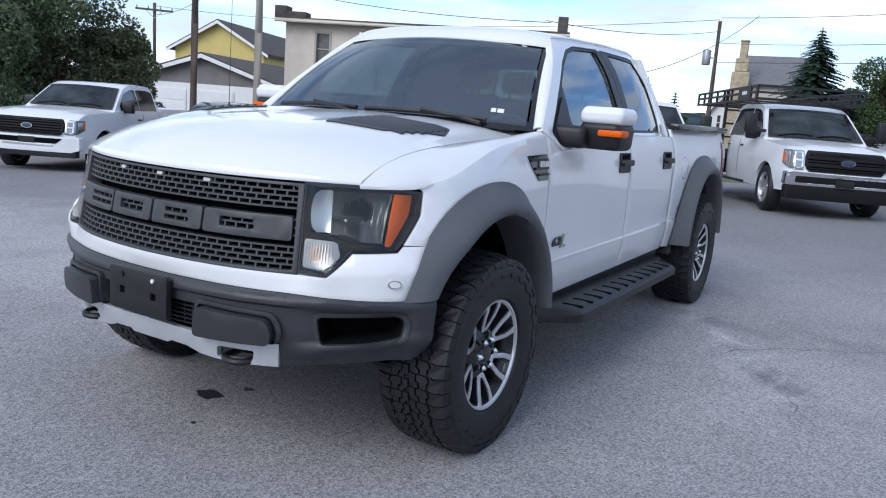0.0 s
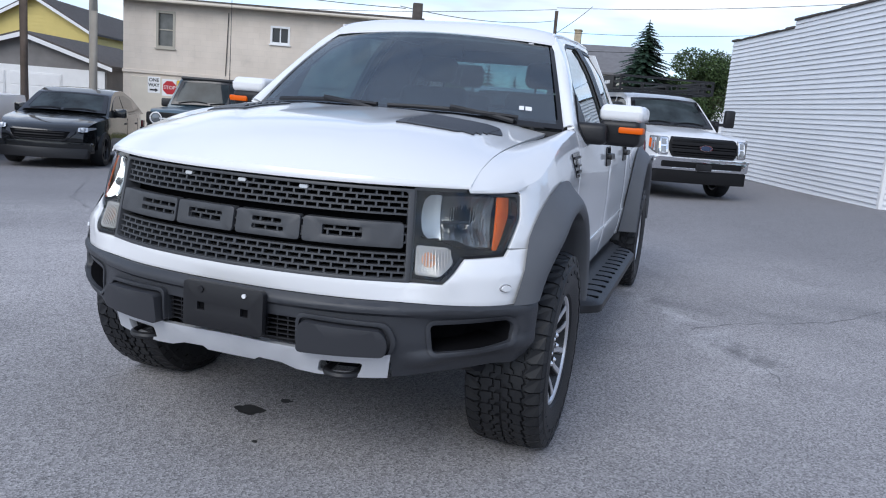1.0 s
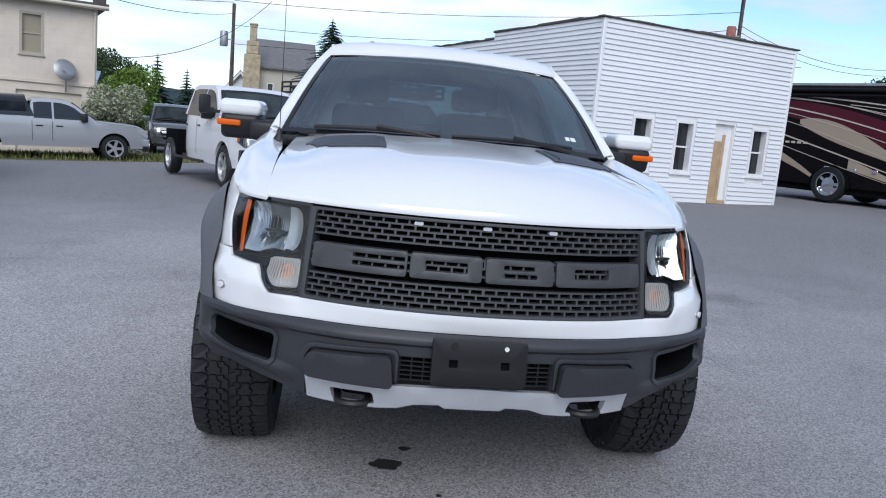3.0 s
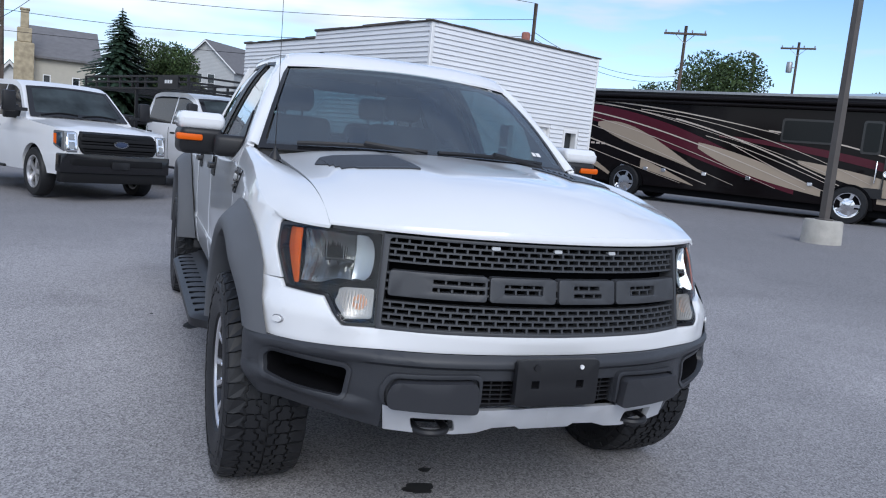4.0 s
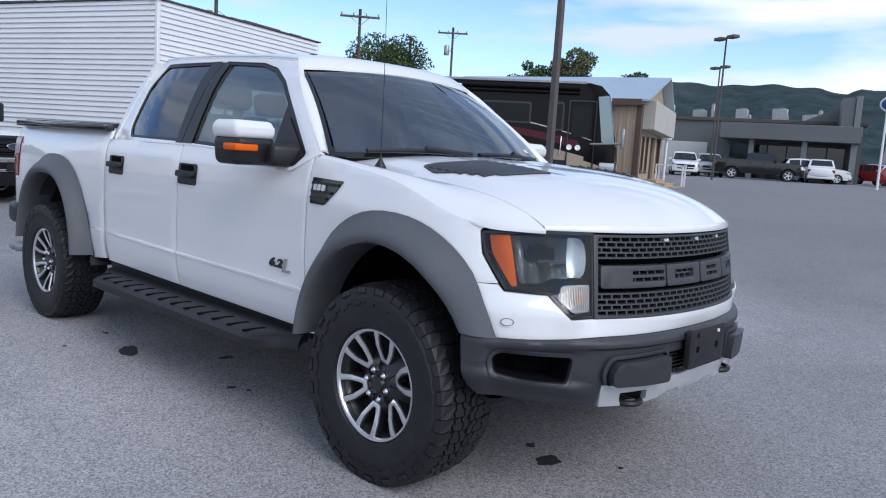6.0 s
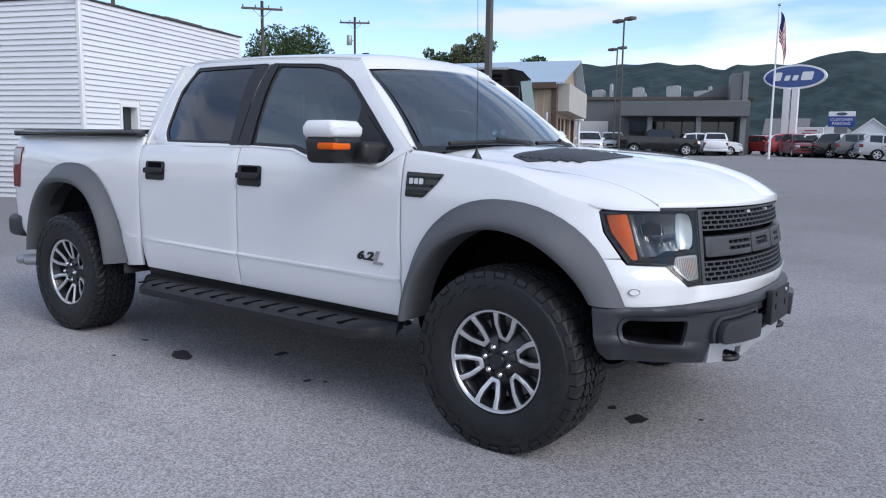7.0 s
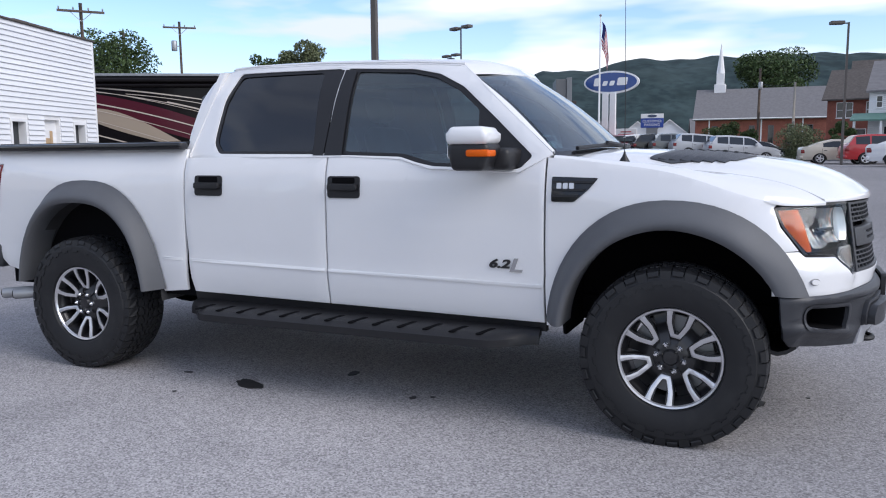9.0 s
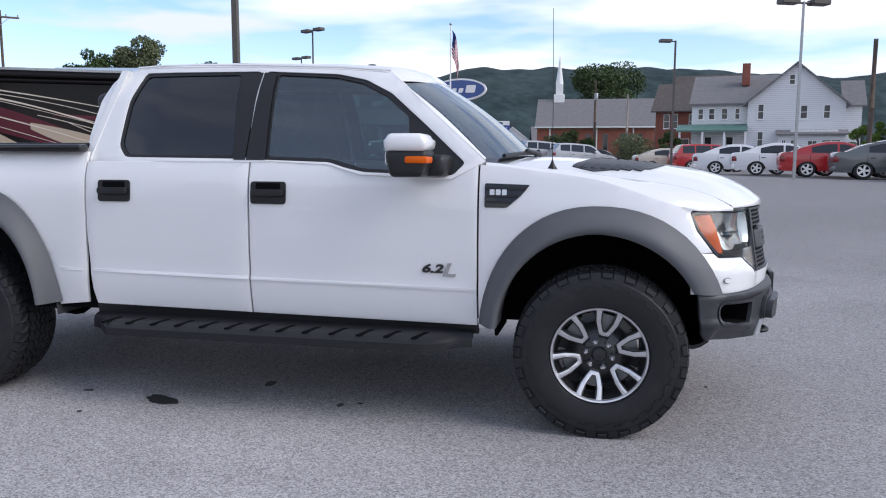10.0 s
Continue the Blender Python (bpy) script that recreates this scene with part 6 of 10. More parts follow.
for p0, p1, z in (((-0.08, -0.06), (6.08, -0.06), 4.2), ((-0.06, -0.06), (-0.06, 5.05), 4.2), ((-0.06, 5.05), (-0.06, 9.3), 4.02)):
    n = max(6, int((Vector(p1) - Vector(p0)).length / 0.45))
    for i in range(n):
        a, b = Vector(p0).lerp(Vector(p1), i / n), Vector(p0).lerp(Vector(p1), (i + 1) / n)
        cb = B()
        h0 = rng.uniform(0.035, 0.07)
        dx = Vector((b - a)).normalized() * 0.02
        nx = Vector((0, 0.22)) if abs(p1[1] - p0[1]) < 0.1 else Vector((0.22, 0))
        lo, hi = a - dx, b + dx + nx
        box(cb, (min(lo.x, hi.x), min(lo.y, hi.y), z + 0.002), (max(lo.x, hi.x), max(lo.y, hi.y), z + h0), 0.015)
        part("roof_edge_shingle", cb, M_SHINGLE, shop)

# beige two-storey building
BG_M = along((-18.9, 18.2), (-9.25, 22.2), 0.0)
beige = thing("beige_building", "beige two-storey block building with garage doors and satellite dish", "building", BG_M)
OPEN_B = [(1.16, 2.68, 1.83, 3.98), (5.22, 3.15, 5.92, 3.79), (8.17, 2.62, 8.86, 3.95), (5.5, -0.75, 7.58, 1.42), (8.08, -0.75, 10.0, 1.49)]
bm = B()
wall_poly(bm, [[(0, -0.9), (10.44, -0.9), (10.44, 4.38), (0, 4.30)]] + [rect(*o) for o in OPEN_B], 0.3)
part("wall", bm, M_BEIGE, beige)
for x0, x1 in ((0, 0.3), (10.14, 10.44)):
    bm = B()
    box(bm, (x0, 0.3, -0.9), (x1, 9, 4.3))
    part("wall", bm, M_BEIGE, beige)
bm = B()
box(bm, (0, 8.7, -0.9), (10.44, 9, 4.3))
part("wall", bm, M_BEIGE, beige)
bm = B()
slab(bm, lambda u, v, w: (lerp(-0.3, 10.75, u), lerp(-0.35, 9.2, v), lerp(4.40, 4.60, v) + 0.07 * u + w), 10, 4, 0.12)
part("roof", bm, M_SHINGLE, beige)
bm = B()
box(bm, (-0.3, -0.36, 4.26), (10.75, -0.30, 4.36))
part("fascia_board", bm, M_BEIGEDOOR, beige)
bm = B()
tube(bm, [(-0.3, -0.40, 4.26), (5, -0.40, 4.30), (10.75, -0.40, 4.34)], 0.05, 8)
part("gutter", bm, M_BEIGEDOOR, beige)
for u0, u1, h0 in ((-0.34, 0.15, 0.42), (0.15, 0.9, 0.22), (10.30, 10.66, 0.52)):
    bm = B()
    box(bm, (u0, -0.36, 4.36 + 0.007 * u0), (u1, 0.25, 4.40 + 0.007 * u0 + h0), 0.03, 2)
    part("roof_kerb", bm, M_SHINGLE, beige, "black tarred roof kerb")
bm = B()
tube(bm, [(10.36, -0.06, 4.25), (10.36, -0.06, 1.0), (10.36, -0.06, -0.6)], 0.04, 8)
part("downspout", bm, M_BEIGEDOOR, beige)
bm = B()
tube(bm, [(3.72, -0.03, 4.1), (3.66, -0.03, 2.0), (3.62, -0.03, 0.2)], 0.014, 6)
part("cable", bm, M_WIRE, beige)
bm = B()
box(bm, (-0.02, -0.06, 1.74), (10.46, 0.0, 1.86), 0.01)
part("ledge", bm, M_BEIGE, beige)
bm = B()
box(bm, (0.3, -0.03, -0.7), (2.2, 0.0, 1.62), 0.01)
part("blind_doorway", bm, M_BEIGEDOOR, beige)
M_OLDTRIM = nmat("old_window_trim", (0.40, 0.37, 0.31), 0.7)
window(beige, *OPEN_B[0], M_OLDTRIM, M_WINDOW2, "h", 0.1, 0.08)
window(beige, *OPEN_B[1], M_WHITETRIM, M_WINDOW, "v", 0.08, 0.07)
window(beige, *OPEN_B[2], M_OLDTRIM, nmat("blind_glass", (0.30, 0.27, 0.19), 0.4, coat=0.3), "h", 0.1, 0.08)
for o in OPEN_B[3:]:
    bm = B()
    box(bm, (o[0], 0.10, o[1]), (o[2], 0.16, o[3]))
    gd = part("garage_door", bm, M_BEIGEDOOR, beige)
    for k in range(4):
        pb = B()
        z0 = o[1] + 0.04 + k * 0.53
        box(pb, (o[0] + 0.05, 0.085, z0), (o[2] - 0.05, 0.102, min(z0 + 0.48, o[3] - 0.03)), 0.01)
        part("panel", pb, M_BEIGEDOOR, gd)
bm = B()
lathe(bm, [(0.0, 0.03), (0.15, 0.02), (0.28, -0.02), (0.36, -0.07), (0.355, -0.085), (0.0, 0.0)], 28, 2)
for v in bm.verts:
    v.co.x *= 1.0
dish = thing("satellite_dish", "round grey satellite dish on a bent wall arm", "satellite dish", BG_M @ pose(9.5, -0.4, 2.25))
part("reflector_dish", moved(bm, pose(0, 0, 0, 72, 0, 20)), M_STEEL, dish)
bm = B()
tube(bm, [(0.0, 0.05, 0.0), (0.02, 0.1, -0.5), (0.02, 0.40, -0.72)], 0.025, 8)
tube(bm, [(0.0, 0.0, -0.1), (-0.15, -0.45, -0.05)], 0.015, 6)
box(bm, (-0.19, -0.52, -0.09), (-0.11, -0.42, -0.01), 0.01)
part("dish_arm", bm, M_STEEL, dish)

# grey garage, yellow house and their poles
garage = gable_house("grey_garage", "weathered grey garage with white doors and a low gable roof", (-28.94, 19.16), (-22.86, 21.74), 11, -0.8, 1.95, 3.02, M_GREYWALL, M_SHINGLE, True, (), 0.35, 0.0)
bm = B()
box(bm, (0.02, -0.05, -0.75), (6.55, -0.004, 1.72), 0.01)
part("white_front", bm, M_WHITETRIM, garage)
for u0, u1 in ((0.35, 2.5), (2.7, 4.8)):
    bm = B()
    box(bm, (u0, -0.09, -0.7), (u1, -0.05, 1.46), 0.01)
    gd = part("garage_door", bm, M_WHITETRIM, garage)
    for k in range(4):
        pb = B()
        box(pb, (u0 + 0.05, -0.105, -0.66 + k * 0.53), (u1 - 0.05, -0.088, -0.18 + k * 0.53), 0.01)
        part("panel", pb, M_WHITETRIM, gd)
yellow = gable_house("yellow_house", "yellow-sided house with a dark gable roof", (-36.84, 27.9), (-31.66, 30.1), 14, -0.8, 3.95, 5.55, M_YELLOW, M_SHINGLE, True, ((2.4, 1.2, 3.2, 2.6),), 0.4, 0.0)
for k in range(24):
    bm = B()
    z = 0.6 + k * 0.2
    half = 2.77 if z < 3.9 else max(0.1, 2.77 * (5.5 - z) / 1.6)
    box(bm, (2.81 - half, -0.018, z), (2.81 + half, -0.002, z + 0.19))
    part("siding_board", bm, M_YELLOW, yellow)

M_CLAPGREY = nmat("grey_clapboard", (0.46, 0.47, 0.47), 0.65, var=0.05, var_scale=1)
# lap shade drawn into the grey as dark rows, too
add_courses(M_CLAPGREY, 80.0, 0.16, 0.016, 0.6)
# houses past the trucks, to the north
gh = gable_house("stone_chimney_house", "pale house with a steep grey roof and stone chimney", (-7.2, 44.8), (-3.6, 45.2), 8, 0.0, 4.3, 6.15, nmat("cream_wall", (0.48, 0.45, 0.38), 0.8, var=0.05), M_GREYROOF, False, ((0.9, 2.0, 1.3, 3.3), (2.4, 2.0, 2.8, 3.3)), 0.3, 0.0)
bm = B()
box(bm, (-0.55, -0.7, 0.0), (0.45, 0.0, 4.9), 0.05)
box(bm, (-0.42, -0.6, 4.9), (0.32, 0.05, 5.7), 0.05)
box(bm, (-0.26, -0.5, 5.7), (0.16, 0.1, 6.65), 0.03)
box(bm, (-0.30, -0.54, 6.65), (0.20, 0.14, 6.75), 0.02)
part("chimney", bm, M_STONE, gh, "tan fieldstone chimney")
gable_house("white_house", "white clapboard gable house among trees", (-9.1, 46.6), (-7.3, 46.8), 9, 0.0, 2.8, 3.9, M_SIDING, M_GREYROOF, True, ((0.35, 1.4, 0.65, 2.4), (1.15, 1.4, 1.45, 2.4)), 0.3, 0.0)
gable_house("grey_sided_house", "pale grey clapboard house behind the truck", (3.24, 96.4), (9.4, 91.8), 16, 0.0, 7.9, 11.2, M_CLAPGREY, M_GREYROOF, True, ((2.4, 5.1, 3.4, 7.3), (4.1, 5.1, 5.1, 7.3), (3.3, 1.5, 4.6, 4.0)), 0.4, 0.0)
gable_house("white_gable_house", "small white gable house beside the grey one", (-0.5, 99.8), (3.2, 98.3), 12, 0.0, 6.2, 8.7, M_CLAP, M_GREYROOF, True, ((1.1, 4.0, 2.1, 6.0), (2.3, 4.0, 3.1, 6.0)), 0.4, 0.0)
gable_house("low_white_house", "low white house with a blue-grey roof", (-24, 42), (-16.5, 43.5), 7, -0.2, 1.7, 3.0, M_SIDING, M_BLUEROOF, False, ((1, 0.5, 1.8, 1.3), (4, 0.5, 4.8, 1.3)), 0.3, 0.0)

# office beside the motorhome
OF_M = along((24, 11.2), (34, 13.6), 0.0)
office = thing("sales_office", "tan ribbed-metal office with brown trim and pale metal roof", "building", OF_M)
bm = B()
wall_poly(bm, [[(0, 0.1), (3.6, 0.1), (3.6, 3.6), (2.6, 4.85), (0, 3.9)]] + [rect(0.5, 1.1, 0.85, 2.5), rect(1.1, 1.1, 1.45, 2.5), rect(1.8, 0.6, 2.5, 2.5), rect(2.75, 1.1, 3.3, 2.5)], 0.2)
part("wall", bm, M_TANMETAL, office)
bm = B()
box(bm, (0.0, 0.2, 0.1), (0.2, 9, 3.9))
box(bm, (3.4, 0.2, 0.1), (3.6, 9, 3.6))
box(bm, (0.2, 8.8, 0.1), (3.4, 9, 3.6))
part("wall", bm, M_TANMETAL, office)
for i in range(30):
    bm = B()
    box(bm, (-0.03, 0.15 + i * 0.3, 0.1), (-0.002, 0.23 + i * 0.3, 3.72), 0.006)
    part("rib", bm, M_TANMETAL, office)
for s in (0, 1):
    bm = B()
    x0, z0 = ((-0.35, 3.86), (3.8, 3.50))[s]
    slab(bm, lambda u, v, w: (lerp(x0, 2.6, u), lerp(-0.4, 9.3, v), lerp(z0, 4.98, u) + w), 4, 14, 0.07)
    part("roof", bm, M_BLUEROOF, office)
bm = B()
box(bm, (-0.36, -0.1, 3.62), (-0.30, 9.2, 3.86))
part("gutter", bm, M_TANDARK, office)
bm = B()
box(bm, (-0.10, -0.08, 0.1), (0.12, 0.12, 3.7), 0.01)
part("corner_trim", bm, M_TANDARK, office)
bm = B()
prism(bm, [(0.25, 2.75), (3.5, 2.55), (3.5, 3.6), (0.25, 3.85)], lambda u, v, w: (u, -w, v), 0.0, 0.5)
part("porch_canopy", bm, nmat("pale_canopy_panel", (0.46, 0.44, 0.40), 0.6, var=0.05), office, "boxed pale canopy")
for o in ((0.5, 1.1, 0.85, 2.5), (1.1, 1.1, 1.45, 2.5), (2.75, 1.1, 3.3, 2.5)):
    window(office, *o, M_TANDARK, M_WINDOW, "v", 0.1)
bm = B()
box(bm, (1.8, 0.1, 0.6), (2.5, 0.15, 2.5), 0.01)
part("door", bm, M_WINDOW, office)
steps = thing("porch_steps", "weathered wooden steps with a white rail", "steps", OF_M @ pose(0, 0, 0.45))
for i in range(3):
    bm = B()
    box(bm, (1.3, -1.2 + i * 0.35, 0.0), (2.7, -0.05, 0.12 * (i + 1)), 0.01)
    part("step", bm, M_PLY, steps)
for x in (2.75, 3.2):
    bm = B()
    box(bm, (x, -1.2, 0), (x + 0.06, -1.14, 1.0))
    box(bm, (x, -1.2, 0.95), (x + 0.06, -0.1, 1.0))
    box(bm, (x, -0.1, 0), (x + 0.06, -0.04, 1.0))
    part("rail", bm, M_WHITETRIM, steps)

sg = thing("cabinet_sign", "white cabinet sign with a blue panel on a post", "sign", OF_M @ pose(4.15, -0.2, 0.45))
bm = B()
cyl(bm, (0, 0.15, 0), (0, 0.15, 2.2), 0.06, n=10)
part("post", bm, M_WHITETRIM, sg)
bm = B()
box(bm, (-0.32, 0.0, 2.05), (0.32, 0.30, 3.55), 0.02)
bo_ = part("cabinet", bm, M_WHITETRIM, sg)
bm = B()
box(bm, (-0.24, -0.012, 2.15), (0.24, 0.0, 2.95), 0.004)
part("blue_panel", bm, nmat("sign_blue_panel", (0.03, 0.06, 0.28), 0.4), bo_)
bm = B()
for k_ in range(4):
    box(bm, (-0.18, -0.02, 2.28 + k_ * 0.15), (0.18, -0.011, 2.33 + k_ * 0.15))
part("writing_bar", bm, M_WHITETRIM, bo_)

# dealership showroom
DL_M = along((56.1, 22.3), (59.26, 13.02), -0.18) @ Matrix.Scale(1.13, 4)
dealer = thing("showroom", "low grey flat-roofed car showroom with canopy and tower", "building", DL_M)
bm = B()
box(bm, (-14, 4.0, 0.3), (9.0, 22, 4.9))
part("wall", bm, M_DEALER, dealer)
bm = B()
box(bm, (-14.2, 3.8, 4.9), (9.2, 22.2, 5.15), 0.02)
part("roof", bm, M_SHINGLE, dealer)
bm = B()
box(bm, (0, -0.5, 3.55), (8.65, 4.0, 4.62), 0.03)
part("canopy", bm, M_DEALER, dealer)
for u in (1.9, 5.2):
    bm = B()
    box(bm, (u, 0, 0.3), (u + 0.35, 0.35, 3.55), 0.02)
    part("column", bm, M_DEALER2, dealer)
bm = B()
box(bm, (7.35, 0.2, 4.62), (8.12, 3.6, 6.5), 0.02)
part("tower", bm, M_DEALER, dealer)
bm = B()
box(bm, (8.13, 0.1, 0.4), (8.5, 3.8, 6.6), 0.02)
part("tower_fin", bm, M_DEALER2, dealer)
bm = B()
prism(bm, [(5.2, 5.15), (7.35, 5.15), (7.35, 6.1), (7.2, 6.1)], lambda u, v, w: (u, 3.9 + w, v), 0.0, 0.3)
part("roof_gusset", bm, M_DEALER, dealer)
for i in range(6):
    bm = B()
    box(bm, (0.4 + i * 1.3, 3.95, 0.6), (1.6 + i * 1.3, 3.99, 3.3))
    part("showroom_pane", bm, M_WINDOW, dealer)
bm = B()
box(bm, (-5.2, 3.93, 0.4), (-1.2, 3.99, 3.3), 0.01)
part("garage_door", bm, nmat("pale_service_door", (0.5, 0.5, 0.48), 0.6, var=0.04), dealer)
rng = random.Random(9)
for u, y, sz, hh in ((-9, 9, 0.8, 0.8), (-6, 7, 0.5, 0.9), (-3, 8, 1.0, 0.8), (0.3, 7, 0.9, 0.9), (0.9, 9, 0.4, 0.6), (2.9, 7, 1.1, 1.0), (3.6, 10, 0.4, 0.7), (5.0, 7, 1.2, 0.6), (6.1, 9, 0.3, 1.1), (-1.5, 7, 0.25, 1.2)):
    bm = B()
    box(bm, (u, y, 5.15), (u + sz, y + 1.0, 5.15 + hh), 0.04)
    unit = part("roof_unit", bm, M_STEEL, dealer)
    bm = B()
    cyl(bm, (u + sz / 2, y + 0.5, 5.15 + hh), (u + sz / 2, y + 0.5, 5.25 + hh), sz * 0.35, n=14)
    part("fan_cap", bm, M_DEALER2, unit)

# brick church with a white steeple
CH_M = along((104.8, 8), (105.1, -8.6), 0.0)
church = thing("brick_church", "red brick church with grey roof and white steeple", "church", CH_M)
wins = [(2.6 + i * 2.3, 1.9, 3.3 + i * 2.3, 4.3) for i in range(6)]
bm = B()
wall_poly(bm, [[(0.5, 0.5), (16.4, 0.5), (16.4, 5.5), (0.5, 5.5)]] + [rect(*w) for w in wins], 0.3)
part("wall", bm, M_BRICK, church)
for x in (0.5, 16.1):
    bm = B()
    prism(bm, [(0.3, 0.5), (11, 0.5), (11, 5.5), (5.5, 9.35), (0.3, 5.5)], lambda u, v, w: (x + 0.3 + w, u, v), -0.3, 0.0)
    part("wall", bm, M_DEALER2 if x < 1 else M_BRICK, church)
for s in (0, 1):
    bm = B()
    y0 = (-0.5, 11.5)[s]
    slab(bm, lambda u, v, w: (lerp(0.2, 16.8, v), lerp(y0, 5.5, u), lerp(5.2, 9.45, u) + w), 4, 6, 0.15)
    part("roof", bm, M_GREYROOF, church)
bm = B()
tube(bm, [(0.2, -0.55, 5.2), (8, -0.55, 5.2), (16.8, -0.55, 5.2)], 0.09, 6)
part("gutter", bm, M_WHITETRIM, church)
for w in wins:
    window(church, *w, M_DEALER, M_WINDOW, "", 0.15, 0.08)
for u in (2.2, 8.6, 13.5):
    bm = B()
    box(bm, (u, -0.12, 0.5), (u + 0.16, -0.01, 5.1))
    part("downspout", bm, M_WHITETRIM, church)
bm = B()
box(bm, (2.5, 4.8, 8.9), (4.0, 6.2, 10.1), 0.04)
box(bm, (2.75, 5.0, 10.1), (3.75, 6.0, 11.6), 0.04)
stp = part("steeple", bm, M_WHITETRIM, church, "white louvred steeple with a slim spire")
bm = B()
cyl(bm, (3.25, 5.5, 11.6), (3.25, 5.5, 15.6), 0.55, 0.03, 8)
part("spire", bm, M_WHITETRIM, stp)

# white clapboard house, the brick house behind it, porch
WH_M = along((59.8, -8.45), (57.8, -19.2), 0.0)
wh = thing("clapboard_house", "white two-storey clapboard house with grey roof and green porch", "house", WH_M)
gw = [(4.85, 4.15, 5.32, 5.34), (7.82, 4.15, 8.36, 5.2), (9.4, 4.15, 9.9, 5.2), (6.95, 6.7, 7.4, 7.5), (4.9, 2.0, 5.35, 3.25)]
bm = B()
wall_poly(bm, [[(4.15, 0.5), (10.9, 0.5), (10.9, 5.5), (7.5, 8.25), (4.15, 5.6)]] + [rect(*w) for w in gw], 0.25)
part("wall", bm, M_CLAP, wh)
sw = [(0.45, 4.2, 0.9, 5.1), (1.25, 4.2, 1.75, 5.1), (2.2, 4.2, 2.7, 5.1), (3.2, 4.2, 3.6, 5.1), (1.0, 1.6, 1.6, 2.9), (2.6, 1.6, 3.2, 2.9)]
bm = B()
prism(bm, [[(0.0, 0.5), (4.15, 0.5), (4.15, 5.55), (0.0, 5.55)]] + [rect(*w) for w in sw], lambda u, v, w: (u, 0.6 - w, v), -0.25, 0)
part("wall", bm, M_CLAP, wh)
bm = B()
box(bm, (10.65, 0.25, 0.5), (10.9, 9, 5.5))
part("wall", bm, M_CLAP, wh)
for x0, z0 in ((3.8, 5.3), (11.2, 5.2)):
    bm = B()
    slab(bm, lambda u, v, w: (lerp(x0, 7.5, u), lerp(-0.35, 9.5, v), lerp(z0, 8.42, u) + w), 4, 4, 0.14)
    part("roof", bm, M_GREYROOF, wh)
bm = B()
slab(bm, lambda u, v, w: (lerp(-0.2, 6.6, v), lerp(0.25, 5.2, u), lerp(5.45, 8.0, u) + w), 4, 4, 0.14)
part("roof", bm, M_GREYROOF, wh)
for w in gw:
    window(wh, *w, M_WHITETRIM, M_WINDOW, "h", 0.08, 0.06)
for w in sw:
    fr = window(wh, *w, M_WHITETRIM, M_WINDOW, "h", 0.08, 0.06)
    fr.location.y = 0.6
pw = [(6.6, 1.0, 6.95, 2.6), (7.2, 1.0, 7.75, 2.6), (8.35, 1.4, 9.05, 2.55), (9.3, 1.2, 10.6, 2.6)]
bm = B()
prism(bm, [[(6.4, 0.5), (10.9, 0.5), (10.9, 3.0), (6.4, 3.0)]] + [rect(*w) for w in pw], lambda u, v, w: (u, -1.4 - w, v), -0.15, 0)
box(bm, (10.75, -1.25, 0.5), (10.9, -0.01, 3.0))
box(bm, (6.4, -1.25, 0.5), (6.55, -0.01, 3.0))
part("enclosed_porch", bm, M_CLAP, wh)
for w in pw:
    fr = window(wh, *w, M_WHITETRIM, M_WINDOW, "v", 0.08, 0.06)
    fr.location.y = -1.4
bm = B()
slab(bm, lambda u, v, w: (lerp(6.2, 11.1, v), lerp(-1.65, -0.02, u), lerp(3.02, 3.35, u) + w), 2, 4, 0.1)
part("porch_roof", bm, M_GREYROOF, wh)
bm = B()
slab(bm, lambda u, v, w: (lerp(10.9, 12.6, v), lerp(3.0, 6.0, u), lerp(5.3, 7.4, u) + w), 3, 3, 0.12)
part("roof", bm, M_GREYROOF, wh)
bm = B()
box(bm, (10.92, 3.3, 0.5), (12.3, 6.0, 5.4))
part("rear_wing", bm, M_CLAP, wh)
bm = B()
box(bm, (3.55, 3.0, 7.0), (4.15, 3.8, 8.75), 0.03)
part("chimney", bm, M_BRICK, wh, "brick chimney")
bm = B()
slab(bm, lambda u, v, w: (lerp(-1.0, 4.2, v), lerp(-1.3, 0.6, u), lerp(3.35, 3.85, u) + w), 3, 6, 0.12)
porch = part("porch_roof", bm, nmat("green_porch_roof", (0.10, 0.20, 0.17), 0.7, var=0.1), wh)
for u in (-0.8, 0.9, 2.5, 4.0):
    bm = B()
    box(bm, (u, -1.2, 0.6), (u + 0.16, -1.04, 3.38), 0.01)
    part("porch_post", bm, M_WHITETRIM, porch)
bm = B()
box(bm, (7.2, -0.9, 0.6), (10.4, -0.004, 3.3), 0.02)
bay = part("bay_front", bm, M_WHITETRIM, wh)
for u in (7.5, 8.4, 9.4):
    bm = B()
    box(bm, (u, -0.93, 1.2), (u + 0.75, -0.905, 2.8))
    part("pane", bm, M_WINDOW, bay)
gable_house("brick_house", "red brick house with white windows and dark roof", (69, -6.3), (67.9, -11.6), 8, 0.2, 5.5, 8.0, M_BRICK, M_SHINGLE, False, ((0.7, 3.8, 1.25, 5.1), (1.4, 3.8, 1.95, 5.1), (2.9, 3.8, 3.45, 5.1), (3.6, 3.8, 4.15, 5.1), (2.0, 1.4, 3.0, 2.9)), 0.4, 0.0)
gable_house("dark_roofed_house", "tall house with a dark hipped roof", (80, -9), (79, -16), 8, 0.5, 6.0, 9.8, M_BRICK, M_SHINGLE, False, (), 0.4, 0.0)
